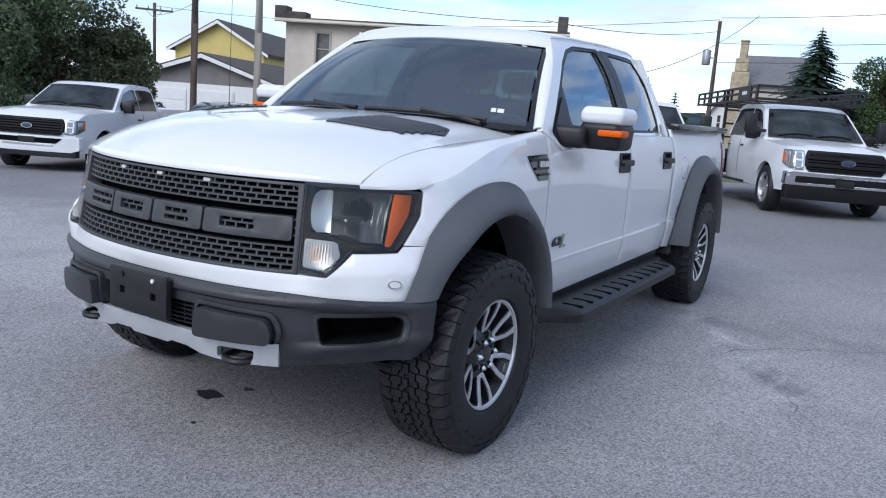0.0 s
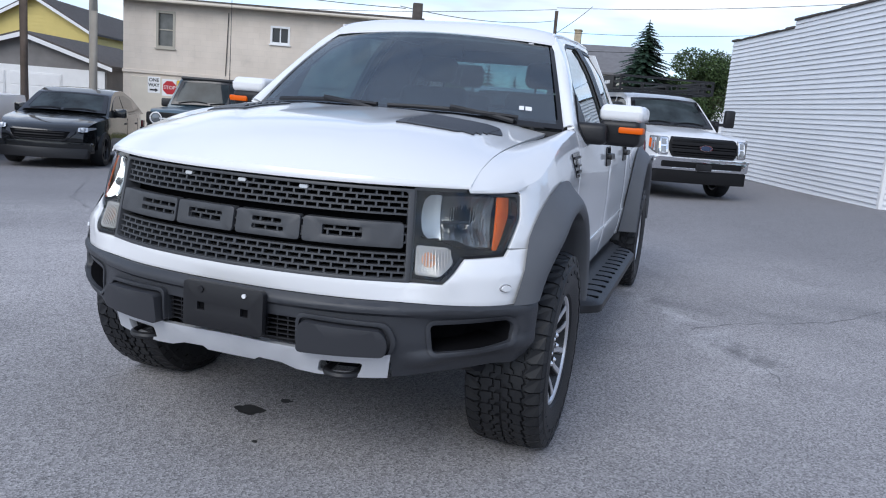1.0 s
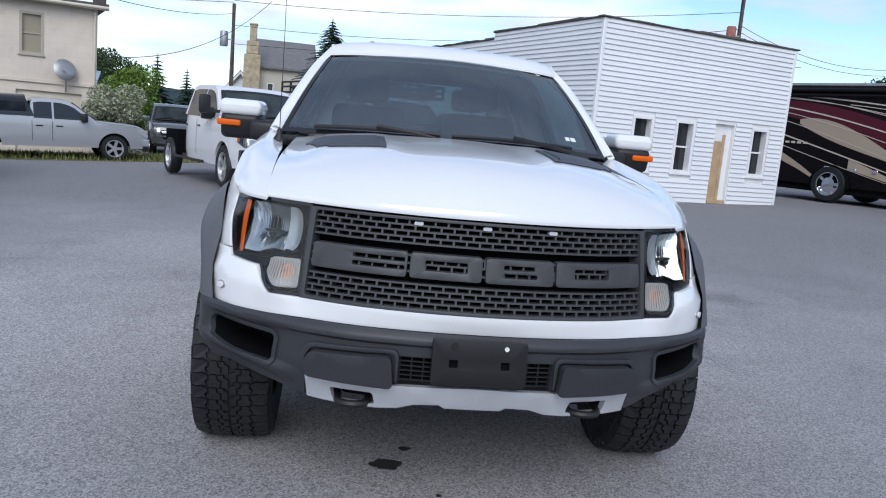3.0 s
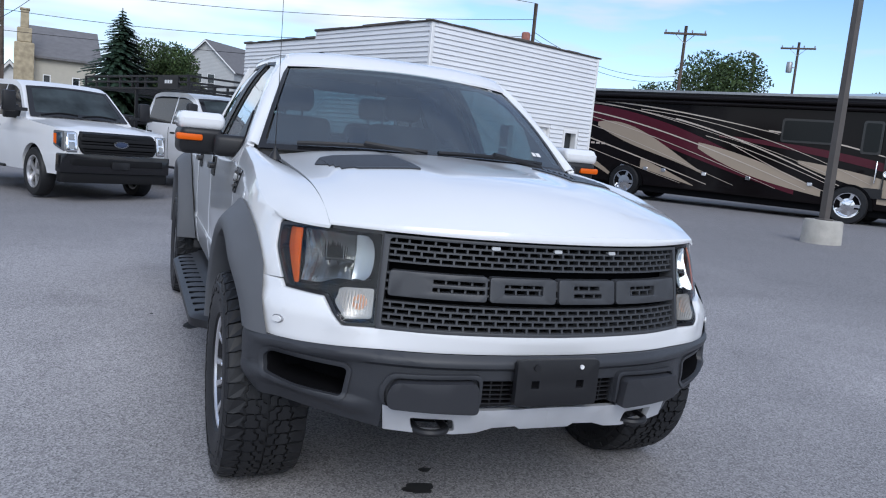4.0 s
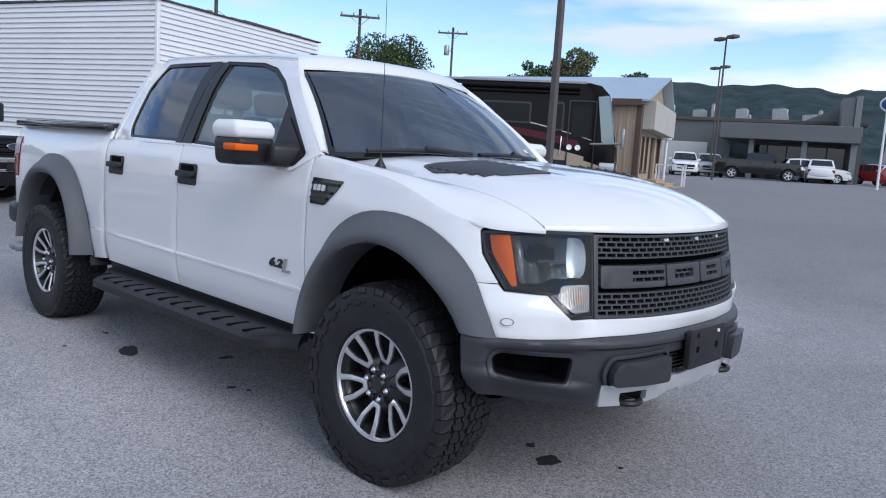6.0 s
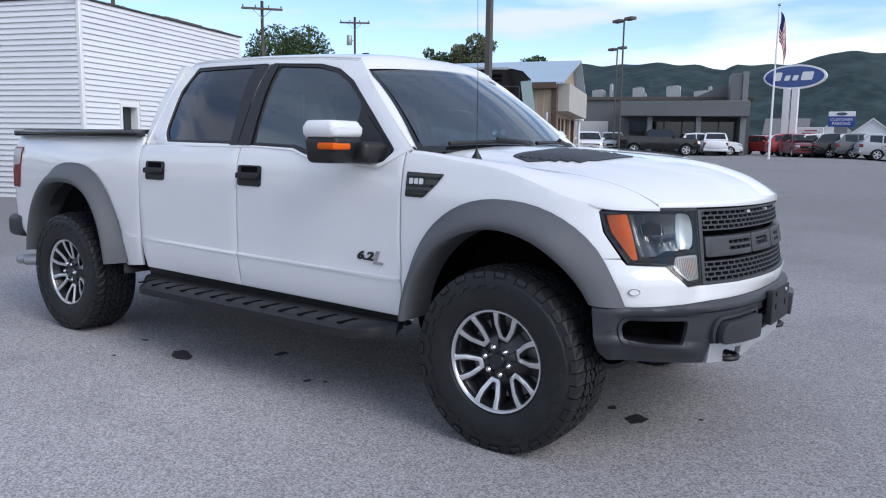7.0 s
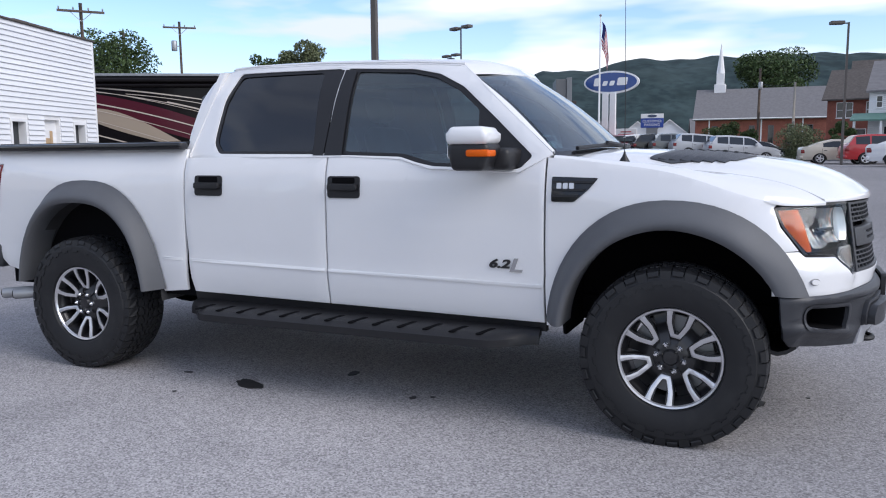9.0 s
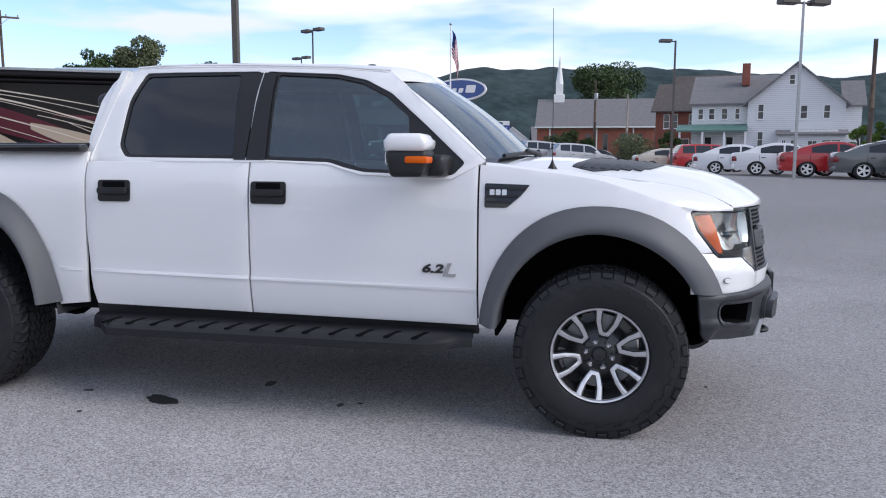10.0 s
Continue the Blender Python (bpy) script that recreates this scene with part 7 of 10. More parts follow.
gable_house("blue_white_house", "pale house at the edge of the street", (46, -19.5), (44, -27), 8, 0.4, 5.6, 7.6, M_SIDING, M_GREYROOF, True, ((1.0, 3.6, 1.7, 4.9), (3.0, 3.6, 3.7, 4.9), (1.0, 1.4, 1.7, 2.6)), 0.3, 0.0)
for i, (x, y) in enumerate(((150, 34), (152, 20), (150, 12), (158, 27))):
    gable_house("distant_house", "small distant pale house under the ridge", (x, y), (x + 1, y - 7), 8, 0.5, 4.2, 7.0, M_SIDING if i % 2 else M_BEIGEDOOR, M_GREYROOF, bool(i % 2), ((1.2, 2, 2.2, 3.4), (4, 2, 5, 3.4)), 0.4, 0.0, "distant houses")

# ---- other vehicles ----
M_CARGLASS = nmat("dark_car_glass", (0.016, 0.020, 0.026), 0.05, coat=0.3)
M_SCREEN = nmat("car_windscreen", (0.030, 0.038, 0.041), 0.03, spec=0.24, var=0.7, var_scale=2.2)
M_NOSE = nmat("matt_black_nose_plastic", (0.009, 0.009, 0.010), 0.55, spec=0.22, bump=0.1, bump_scale=500)
M_LAMPCELL = nmat("lamp_cell", (0.30, 0.305, 0.31), 0.18, 0.6, coat=0.6)
M_SILVER = nmat("silver_paint", (0.42, 0.43, 0.45), 0.35, 0.4, coat=0.6)
M_BLACKCAR = nmat("black_car_paint", (0.006, 0.007, 0.008), 0.16, coat=0.8, spec=0.4)
M_SLATE = nmat("slate_blue_paint", (0.060, 0.098, 0.125), 0.3, coat=0.4)
M_REDCAR = nmat("red_car_paint", (0.40, 0.012, 0.016), 0.3, coat=1.0)
M_MAROON = nmat("maroon_paint", (0.16, 0.012, 0.02), 0.3, coat=1.0)
M_GREYCAR = nmat("grey_car_paint", (0.11, 0.12, 0.125), 0.3, 0.3, coat=1.0)
M_BEIGECAR = nmat("beige_car_paint", (0.52, 0.47, 0.40), 0.35, 0.2, coat=0.7)
M_HEADLAMP = nmat("headlamp_lens", (0.55, 0.57, 0.60), 0.15, 0.4, coat=0.8)

# kind: length, width, height, wheelbase, front overhang, wheel radius, outline of the lower body, outline of the cabin
# outlines run from the nose to the tail, in metres from the nose and from the ground
SHAPES = {
    "pickup": (5.89, 2.03, 1.96, 3.69, 0.95, 0.41, [(0.0, 0.55), (-0.02, 0.85), (0.03, 1.08), (0.25, 1.19), (1.45, 1.27), (1.6, 1.30), (3.75, 1.33), (3.8, 1.38), (5.86, 1.40), (5.89, 0.70), (5.80, 0.55)], [(1.38, 1.24), (2.12, 1.76), (2.42, 1.85), (3.3, 1.88), (3.62, 1.83), (3.78, 1.30)], [(1.75, 2.68), (2.74, 3.60)]),
    "heavy_pickup": (6.35, 2.03, 2.04, 4.05, 0.97, 0.42, [(0.0, 0.55), (-0.02, 0.90), (0.03, 1.14), (0.22, 1.21), (1.35, 1.31), (1.6, 1.34), (3.80, 1.38), (3.84, 1.18), (3.90, 0.75), (3.92, 0.62), (3.90, 0.55)], [(1.35, 1.29), (2.05, 1.90), (2.35, 2.01), (3.4, 2.04), (3.74, 1.98), (3.82, 1.40)], [(1.70, 2.66), (2.72, 3.66)]),
    "small_pickup": (5.3, 1.8, 1.7, 3.25, 0.9, 0.37, [(0.0, 0.5), (-0.02, 0.75), (0.06, 0.92), (0.3, 1.0), (1.35, 1.08), (1.5, 1.12), (3.0, 1.14), (3.04, 1.18), (5.26, 1.19), (5.3, 0.62), (5.2, 0.5)], [(1.32, 1.06), (1.95, 1.56), (2.2, 1.66), (2.8, 1.68), (3.0, 1.62), (3.06, 1.14)], [(1.6, 2.45), (2.5, 2.95)]),
    "boxy": (4.8, 1.93, 1.88, 2.95, 0.80, 0.42, [(0.0, 0.58), (-0.02, 0.85), (0.02, 1.12), (0.1, 1.18), (1.35, 1.24), (4.72, 1.28), (4.76, 1.2), (4.78, 0.65), (4.7, 0.58)], [(1.32, 1.22), (1.62, 1.80), (1.75, 1.86), (4.4, 1.88), (4.66, 1.80), (4.74, 1.26)], [(1.62, 2.45), (2.52, 3.40), (3.5, 4.5)]),
    "crossover": (4.72, 1.86, 1.56, 2.98, 0.86, 0.36, [(0.0, 0.40), (-0.03, 0.60), (0.06, 0.78), (0.34, 0.89), (1.25, 1.00), (3.9, 1.08), (4.6, 1.08), (4.72, 0.85), (4.70, 0.5), (4.6, 0.42)], [(1.15, 0.97), (1.98, 1.42), (2.38, 1.53), (3.0, 1.56), (3.8, 1.40), (4.45, 1.06)], [(1.65, 2.55), (2.62, 3.55)]),
    "suv": (4.75, 1.85, 1.70, 2.75, 0.92, 0.36, [(0.0, 0.42), (-0.03, 0.70), (0.06, 0.88), (0.35, 1.0), (1.2, 1.08), (4.5, 1.14), (4.68, 1.05), (4.75, 0.75), (4.72, 0.5), (4.62, 0.42)], [(1.12, 1.04), (1.75, 1.56), (2.1, 1.67), (3.4, 1.70), (4.2, 1.64), (4.6, 1.12)], [(1.55, 2.42), (2.50, 3.40), (3.48, 4.2)]),
    "old_suv": (4.85, 1.87, 1.80, 2.88, 0.90, 0.37, [(0.0, 0.48), (-0.03, 0.75), (0.04, 0.98), (0.25, 1.08), (1.3, 1.13), (4.7, 1.17), (4.82, 1.05), (4.85, 0.7), (4.8, 0.48)], [(1.25, 1.10), (1.85, 1.66), (2.15, 1.77), (3.9, 1.80), (4.5, 1.74), (4.72, 1.15)], [(1.65, 2.5), (2.58, 3.4), (3.48, 4.4)]),
    "sedan": (4.87, 1.85, 1.47, 2.85, 0.96, 0.34, [(0.0, 0.38), (-0.03, 0.55), (0.06, 0.70), (0.4, 0.82), (1.35, 0.96), (3.9, 1.02), (4.75, 1.04), (4.87, 0.85), (4.84, 0.5), (4.75, 0.38)], [(1.25, 0.93), (2.1, 1.36), (2.5, 1.46), (3.1, 1.46), (3.8, 1.30), (4.45, 1.03)], [(1.75, 2.62), (2.70, 3.65)]),
}


def car_wheel(r, width=0.24):
    ty = B()
    h = width / 2
    q = r * 0.66
    lathe(ty, [(q, -h * 0.8), (q + 0.02, -h), (r - 0.03, -h), (r - 0.005, -h * 0.75), (r, 0), (r - 0.005, h * 0.75), (r - 0.03, h), (q + 0.02, h), (q, h * 0.8)], 32, 0, closed=True)
    rim = B()
    lathe(rim, [(q + 0.004, h * 0.78), (q + 0.004, h * 0.92), (q - 0.02, h * 0.9), (q - 0.035, h * 0.3), (q - 0.03, -h * 0.7), (q, -h * 0.7)], 28, 0, closed=True)
    lathe(rim, [(0.0, h * 0.62), (0.055, h * 0.60), (0.07, h * 0.4), (0.0, h * 0.3)], 14, 0)
    for i in range(5):
        a = 2 * math.pi * i / 5
        prism(rim, [(-0.035, 0.04), (0.035, 0.04), (0.045, q - 0.02), (-0.045, q - 0.02)], lambda t, rr, w: (h * 0.55 + w, rr * math.cos(a) - t * math.sin(a), rr * math.sin(a) + t * math.cos(a)), -0.03, 0.01)
    disc = B()
    lathe(disc, [(0.0, 0.0), (q - 0.03, 0.0), (q - 0.03, -0.02), (0.0, -0.02)], 20, 0)
    return ty, rim, disc


def vehicle(kind, name, label, category, paint, m, rim=M_ALU, grille=M_NOSE, bumper=None, group="", light=M_HEADLAMP, chrome=False, cladding=None, detail=True):
    L, W, H, wb, fo, r, low, cab, wins = SHAPES[kind]
    off = -fo - wb / 2
    sleek = kind == "crossover"
    car = thing(name, label, category, m, group)
    P = lambda pts: [(y + off, z) for y, z in pts]
    nz, ny_ = [q[1] for q in P(low)[:4]], [q[0] for q in P(low)[:4]]
    lowp = round_line(P(low), 0.09 if 'pickup' in kind or kind == 'boxy' else 0.22, 4)
    ya = [-wb / 2, wb / 2]
    foot = low[-1][1] - 0.18 if kind != "heavy_pickup" else 0.45
    # the lower outline, closed under the body with round arches
    def arch_pts(yc, rr, z0):
        return [(yc - rr * math.cos(t), z0 + max(0, rr * 1.0 * math.sin(t))) for t in [math.pi * (1 - i / 14) for i in range(15)]]
    zb = low[0][1] - 0.12
    out = list(lowp)
    tail = lowp[-1][0]
    bottom = [(tail - 0.02, zb)]
    if ya[1] + r < tail:
        bottom += arch_pts(ya[1], r + 0.06, zb)
    bottom += arch_pts(ya[0], r + 0.06, zb)
    bottom += [(lowp[0][0] + 0.06, zb)]
    out += bottom
    mid = (lowp[0][0] + max(p[0] for p in lowp)) / 2
    half = (max(p[0] for p in lowp) - lowp[0][0]) / 2
    belt = cab[0][1]
    def hull(y, z, w):
        k = 1 - (0.22 if sleek else 0.13) * min(1, abs((y - mid) / half)) ** (5 if sleek else 7)
        k *= 1 - 0.05 * smoothstep(0.75, 1.0, z / (belt + 0.25)) - 0.04 * smoothstep(zb + 0.25, zb, z)
        return w * W / 2 * k, y - (0.20 if sleek else 0.10) * (1 - abs(w) ** 2) * (1 if y < mid else -1) * smoothstep(0.8, 1.0, abs((y - mid) / half)), z
    bm = B()
    for s in (1, -1):
        prism(bm, out, lambda y, z, w: hull(y, z, s * w), 0.93, 1.0, (0.4, 0.15), 0.0)
    # the top deck and ends as one bent sheet between the sides
    loop = lowp
    xs = [-0.96, -0.88, -0.8, -0.66, -0.56, -0.48, -0.3, 0, 0.3, 0.48, 0.56, 0.66, 0.8, 0.88, 0.96]
    hood0, hood1 = lowp[0][0], cab[0][0] + off
    def deck(y, z, x):
        """A crowned hood with a raised middle between two creases."""
        k = smoothstep(hood0 + 0.05, hood0 + 0.35, y) * (1 - smoothstep(hood1 + 0.05, hood1 + 0.3, y))
        rise = (0.030 if "pickup" in kind or kind == "boxy" else 0.014) * smoothstep(0.68, 0.50, abs(x)) * k
        return hull(y, z + 0.02 * (1 - abs(x) ** 3) + rise, x)
    fine = [p for a, b in zip(loop, loop[1:]) for p in [(lerp(a[0], b[0], i / max(1, int(abs(b[0] - a[0]) / 0.25))), lerp(a[1], b[1], i / max(1, int(abs(b[0] - a[0]) / 0.25)))) for i in range(max(1, int(abs(b[0] - a[0]) / 0.25)))]] + [loop[-1]]
    rows = [[bm.verts.new(deck(y, z, x)) for x in xs] for y, z in fine]
    for a, b in zip(rows, rows[1:]):
        for i in range(len(xs) - 1):
            bm.faces.new((a[i], b[i], b[i + 1], a[i + 1]))
    part("body", bm, paint, car)
    fl = B()
    box(fl, (-W / 2 * 0.86, lowp[0][0] + 0.15, zb + 0.06), (W / 2 * 0.86, tail - 0.15, zb + 0.16))
    for yc in ya:
        box(fl, (-W / 2 * 0.92, yc - r - 0.08, zb + 0.08), (W / 2 * 0.92, yc + r + 0.08, min(zb + r + 0.22, belt - 0.25)))
    part("floor_pan", fl, M_DARK, car)
    # cabin
    cabp = P(cab)
    top = max(p[1] for p in cab)
    def hull_cab(y, z, w):
        k = lerp(0.95, 0.76, smoothstep(0, 1, (z - belt) / (top - belt)) * 0.55 + 0.45 * (z - belt) / (top - belt))
        return w * W / 2 * k, y, z
    bm = B()
    xs = [-1, -0.97, -0.7, -0.3, 0, 0.3, 0.7, 0.97, 1]
    rows = [[bm.verts.new(hull_cab(y, z + 0.025 * (1 - abs(x) ** 4) * (1 if belt + 0.05 < z else 0), x)) for x in xs] for i, (y, z) in enumerate(round_line(cabp, 0.10))]
    for a, b in zip(rows, rows[1:]):
        for i in range(len(xs) - 1):
            bm.faces.new((a[i], b[i], b[i + 1], a[i + 1]))
    bm.faces.new([q[0] for q in rows])
    bm.faces.new([q[-1] for q in rows][::-1])
    bmesh.ops.recalc_face_normals(bm, faces=bm.faces)
    part("cabin", bm, paint, car)
    # side windows, cut from the cabin's outline
    def roof_at(y):
        return float(np.interp(y, [p[0] for p in cabp], [p[1] for p in cabp]))
    for y0, y1 in wins:
        y0, y1 = y0 + off, y1 + off
        pts = [(y0, belt + 0.06), (y1, belt + 0.07)]
        for k in range(5, -1, -1):
            y = lerp(y0, y1, k / 5)
            pts.append((y, max(belt + 0.09, min(roof_at(y) - 0.09, top - 0.10))))
        for s in (1, -1):
            wbm = B()
            prism(wbm, pts, lambda y, z, w: hull_cab(y, z, s * (1 + w)), -0.004, 0.006, (0, 0.12))
            part("side_window", wbm, M_CARGLASS, car)
    (ya0, za0), (ya1, za1) = cabp[0], cabp[1]
    wsb = B()
    def screen(u, v, w):
        z = lerp(za0 + 0.09, za1 - 0.02, v)
        y = lerp(ya0, ya1, (z - za0) / (za1 - za0))
        p = hull_cab(y, z, lerp(-0.89, 0.89, u))
        bow = 0.07 * (1 - (2 * u - 1) ** 2)
        return p[0], p[1] - 0.020 - w - bow * 0.7, p[2] + 0.020 + w + bow * 0.35
    slab(wsb, screen, 14, 6, 0.006)
    wso = part("windscreen", wsb, M_SCREEN, car)
    fb = B()
    prism(fb, [rect(-0.02, -0.06, 1.02, 1.03), rounded([(0.035, 0.06), (0.965, 0.06), (0.96, 0.95), (0.04, 0.95)], 0.03, 3)], lambda u, v, w: screen(u, v, w), -0.004, 0.003, (0.08, 0.2))
    part("screen_border", fb, M_GLOSSBLACK, wso)
    for u0, u1 in ((0.08, 0.46), (0.50, 0.90)):
        wb2 = B()
        tube(wb2, [screen(lerp(u0, u1, i / 6), -0.03 + 0.09 * math.sin(math.pi * i / 7), 0.012) for i in range(7)], 0.009, 5)
        part("wiper", wb2, M_NOSE, wso)
    (yb0, zb0), (yb1, zb1) = cabp[-1], cabp[-2]
    wsb = B()
    def rear(u, v, w):
        z = lerp(zb0 + 0.10, zb1 - 0.04, v)
        y = lerp(yb0, yb1, (z - zb0) / (zb1 - zb0))
        p = hull_cab(y, z, lerp(-0.85, 0.85, u))
        return p[0], p[1] + 0.016 + w, p[2] + 0.012
    slab(wsb, rear, 6, 3, 0.006)
    part("rear_window", wsb, M_CARGLASS, car)
    # door seams and handles
    zh = belt - 0.12
    for s in (1, -1):
        for y0, y1 in wins[:2]:
            hb = B()
            yy = y1 + off - 0.12
            p = hull(yy, zh, s)
            box(hb, (p[0] - 0.012, yy - 0.10, zh - 0.018), (p[0] + 0.012, yy + 0.08, zh + 0.018), 0.006)
            part("door_handle", hb, M_BLACK if paint is not M_REDCAR else paint, car)
            sb = B()
            y2 = y1 + off + 0.05
            prism(sb, [(y2 - 0.006, zb + 0.16), (y2 + 0.006, zb + 0.16), (y2 + 0.006, belt), (y2 - 0.006, belt)], lambda y, z, w: hull(y, z, s * (1 + w)), 0.0, 0.003, (0, 0.2))
            part("door_seam", sb, M_DARK, car)
        mb = B()
        ym = wins[0][0] + off + 0.12
        box(mb, (s * W / 2 * 0.93, ym - 0.10, belt + 0.02), (s * (W / 2 * 0.93 + 0.24), ym + 0.06, belt + (0.20 if "pickup" not in kind else 0.26)), 0.03, 2)
        part("door_mirror", mb, M_BLACK if "pickup" in kind or kind == "boxy" else paint, car)
    # nose: grille, lamps, bumper
    yn = ny_[1]
    yt = max(p[0] for p in lowp)
    z1, z2 = low[1][1], low[2][1]
    big = "pickup" in kind or kind == "boxy"
    heavy = kind == "heavy_pickup"

    def face(x, z, w):
        """The nose seen from the front; w stands out."""
        y = float(np.interp(z, nz, ny_))
        q = min(1.0, abs(x) / (W / 2 * 0.87))
        return x, hull(y, z, q)[1] + 0.28 * max(0.0, abs(x) / W - 0.40) - w, z

    def flank(y, z, w):
        return hull(y, z, 1.0)[0] + w, y, z

    g0, g1 = (z1 - 0.08, z2 + 0.005) if big else (z1 - 0.06, z1 + 0.10)
    if heavy:
        g0, g1 = 0.80, 1.17
    if sleek:
        g0, g1 = 0.52, 0.74
    gx = W * (0.335 if kind != "boxy" else 0.44)
    gb = B()
    hexed = rounded([(-gx * 0.90, g0), (gx * 0.90, g0), (gx, lerp(g0, g1, 0.30)), (gx, lerp(g0, g1, 0.72)), (gx * 0.93, g1), (-gx * 0.93, g1), (-gx, lerp(g0, g1, 0.72)), (-gx, lerp(g0, g1, 0.30))], 0.02, 2)
    outline = (hexed if kind in ("pickup", "heavy_pickup") else rect(-gx, g0, gx, g1, 0.05)) if not sleek else rounded([(-gx * 0.72, g0), (gx * 0.72, g0), (gx, g1 - 0.05), (gx * 0.9, g1), (-gx * 0.9, g1), (-gx, g1 - 0.05)], 0.03, 3)
    prism(gb, [outline, ring_poly(outline, 0.035)], face, -0.02, 0.048, (0.12, 0), 0.008)
    go = part("grille", gb, grille, car)
    gb = B()
    prism(gb, outline, face, -0.03, 0.024, (0.12, 0.1))
    part("grille_backing", gb, M_DARK, go)
    nb = 5 if big else 3
    for i in range(nb):
        bb = B()
        z = lerp(g0 + 0.06, g1 - 0.06, i / (nb - 1))
        t = 0.012
        if heavy:
            t = 0.03 if i in (1, 3) else 0.015
        prism(bb, rect(-gx * (0.97 if not sleek else 0.70), z - t, gx * (0.97 if not sleek else 0.70), z + t), face, 0.018, 0.060 if heavy and i in (1, 3) else 0.038, (0.12, 0), 0.004)
        part("grille_slat", bb, M_CHROME if chrome and i in (0, nb - 1) else (grille if heavy else M_NOSE), go)
    if kind != "boxy":
        for s in (1, -1):
            hb = B()
            h0, h1 = (g0 + 0.02, g1 - 0.01) if big else (z1 + 0.02, z1 + 0.16) if not sleek else (0.71, 0.79)
            ye = 0.24 if big else 0.42
            prism(hb, rounded([(W * 0.345, h0), (W * 0.43, h0), (W * 0.43, h1), (W * 0.345, h1)], 0.02, 2), face, -0.02, 0.022, 0.06, 0.006)
            prism(hb, rounded([(yn + 0.0, h0), (yn + ye, h0 + (0.10 if not sleek else 0.05)), (yn + ye, h1), (yn + 0.0, h1)], 0.02, 2), flank, -0.03, 0.012, 0.08, 0.004)
            ho = part("headlight", hb if s > 0 else flipped(hb), M_LAMPCELL if kind in ("pickup", "heavy_pickup") else light, car)
            if kind in ("pickup", "heavy_pickup"):
                cb_ = B()
                a0, a1 = W * 0.350, W * 0.425
                prism(cb_, [rect(a0, h0 + 0.012, a1, h1 - 0.012, 0.012, 2), rect(a0 + 0.03, h0 + 0.045, a1 - 0.030, lerp(h0, h1, 0.46)), rect(a0 + 0.03, lerp(h0, h1, 0.56), a1 - 0.030, h1 - 0.045)], face, 0.018, 0.034, 0.05, 0.004)
                part("lamp_bracket", cb_ if s > 0 else flipped(cb_), M_CHROME, ho)
                cb_ = B()
                prism(cb_, rounded([(yn + 0.05, h0 + 0.05), (yn + 0.20, h0 + 0.13), (yn + 0.20, h1 - 0.03), (yn + 0.05, h1 - 0.03)], 0.015, 2), flank, 0.010, 0.018, 0.08)
                part("lamp_corner", cb_ if s > 0 else flipped(cb_), M_CHROME, ho)
                cb_ = B()
                prism(cb_, rounded([(yn + 0.165, h0 + 0.115), (yn + 0.225, h0 + 0.145), (yn + 0.225, h1 - 0.05), (yn + 0.165, h1 - 0.05)], 0.01, 2), flank, 0.012, 0.022, 0.08)
                part("amber_reflector", cb_ if s > 0 else flipped(cb_), M_AMBER, ho)
            for zz in ((0.27, 0.75) if big else (0.5,)):
                pb = B()
                zc = lerp(h0, h1, zz)
                prism(pb, [(W * 0.388 + 0.05 * math.cos(t), zc + 0.05 * math.sin(t)) for t in [2 * math.pi * i / 14 for i in range(14)]], face, 0.02, 0.030)
                part("lamp_bowl", pb if s > 0 else flipped(pb), M_LAMPCELL, ho)
    for s in (1, -1):
        if not heavy:
            tb = B()
            box(tb, (s * W * 0.36, yt - 0.22, belt - 0.28), (s * W * 0.462, yt + 0.008, belt - 0.06), 0.02, 2)
            part("tail_lamp", tb, M_REDLENS, car)
    b0 = low[0][1] - 0.10
    b1 = z1 - (0.10 if big else 0.10)
    if not heavy:
        bb = B()
        prism(bb, rounded([(-W * 0.475, b0 + 0.06), (-W * 0.40, b0), (W * 0.40, b0), (W * 0.475, b0 + 0.06), (W * 0.475, b1), (-W * 0.475, b1)], 0.03, 3), face, -0.10, 0.06 if not sleek else 0.03, (0.12, 0.1), 0.02)
        bo = part("front_bumper", bb, bumper or paint, car)
        lb = B()
        prism(lb, rounded([(-W * 0.27, b0 + 0.16), (W * 0.27, b0 + 0.16), (W * 0.33, b1 - 0.04), (-W * 0.33, b1 - 0.04)], 0.02, 2), face, 0.05, 0.066, (0.15, 0))
        part("air_intake", lb, M_DARK, bo)
        lb = B()
        prism(lb, rect(-W * 0.44, b0 - 0.10, W * 0.44, b0 + 0.09, 0.03), face, -0.10, 0.04, (0.15, 0), 0.01)
        part("valance", lb, M_BLACK, bo)
        if kind == "pickup":
            lb = B()
            prism(lb, rect(-W * 0.24, b0 + 0.11, W * 0.24, b0 + 0.15, 0.01), face, 0.05, 0.074, (0.15, 0), 0.004)
            part("skid_bar", lb, M_SKID, bo)
        if not sleek:
            pb = B()
            prism(pb, rect(-0.16, b0 + 0.14, 0.16, b0 + 0.27), face, 0.06, 0.074)
            part("plate_holder", pb, M_BLACK, bo)
        bb = B()
        box(bb, (-W * 0.47, yt - 0.12, low[-1][1] - 0.08), (W * 0.47, yt + 0.03, low[-1][1] + 0.12), 0.05, 2)
        part("rear_bumper", bb, bumper or paint, car)
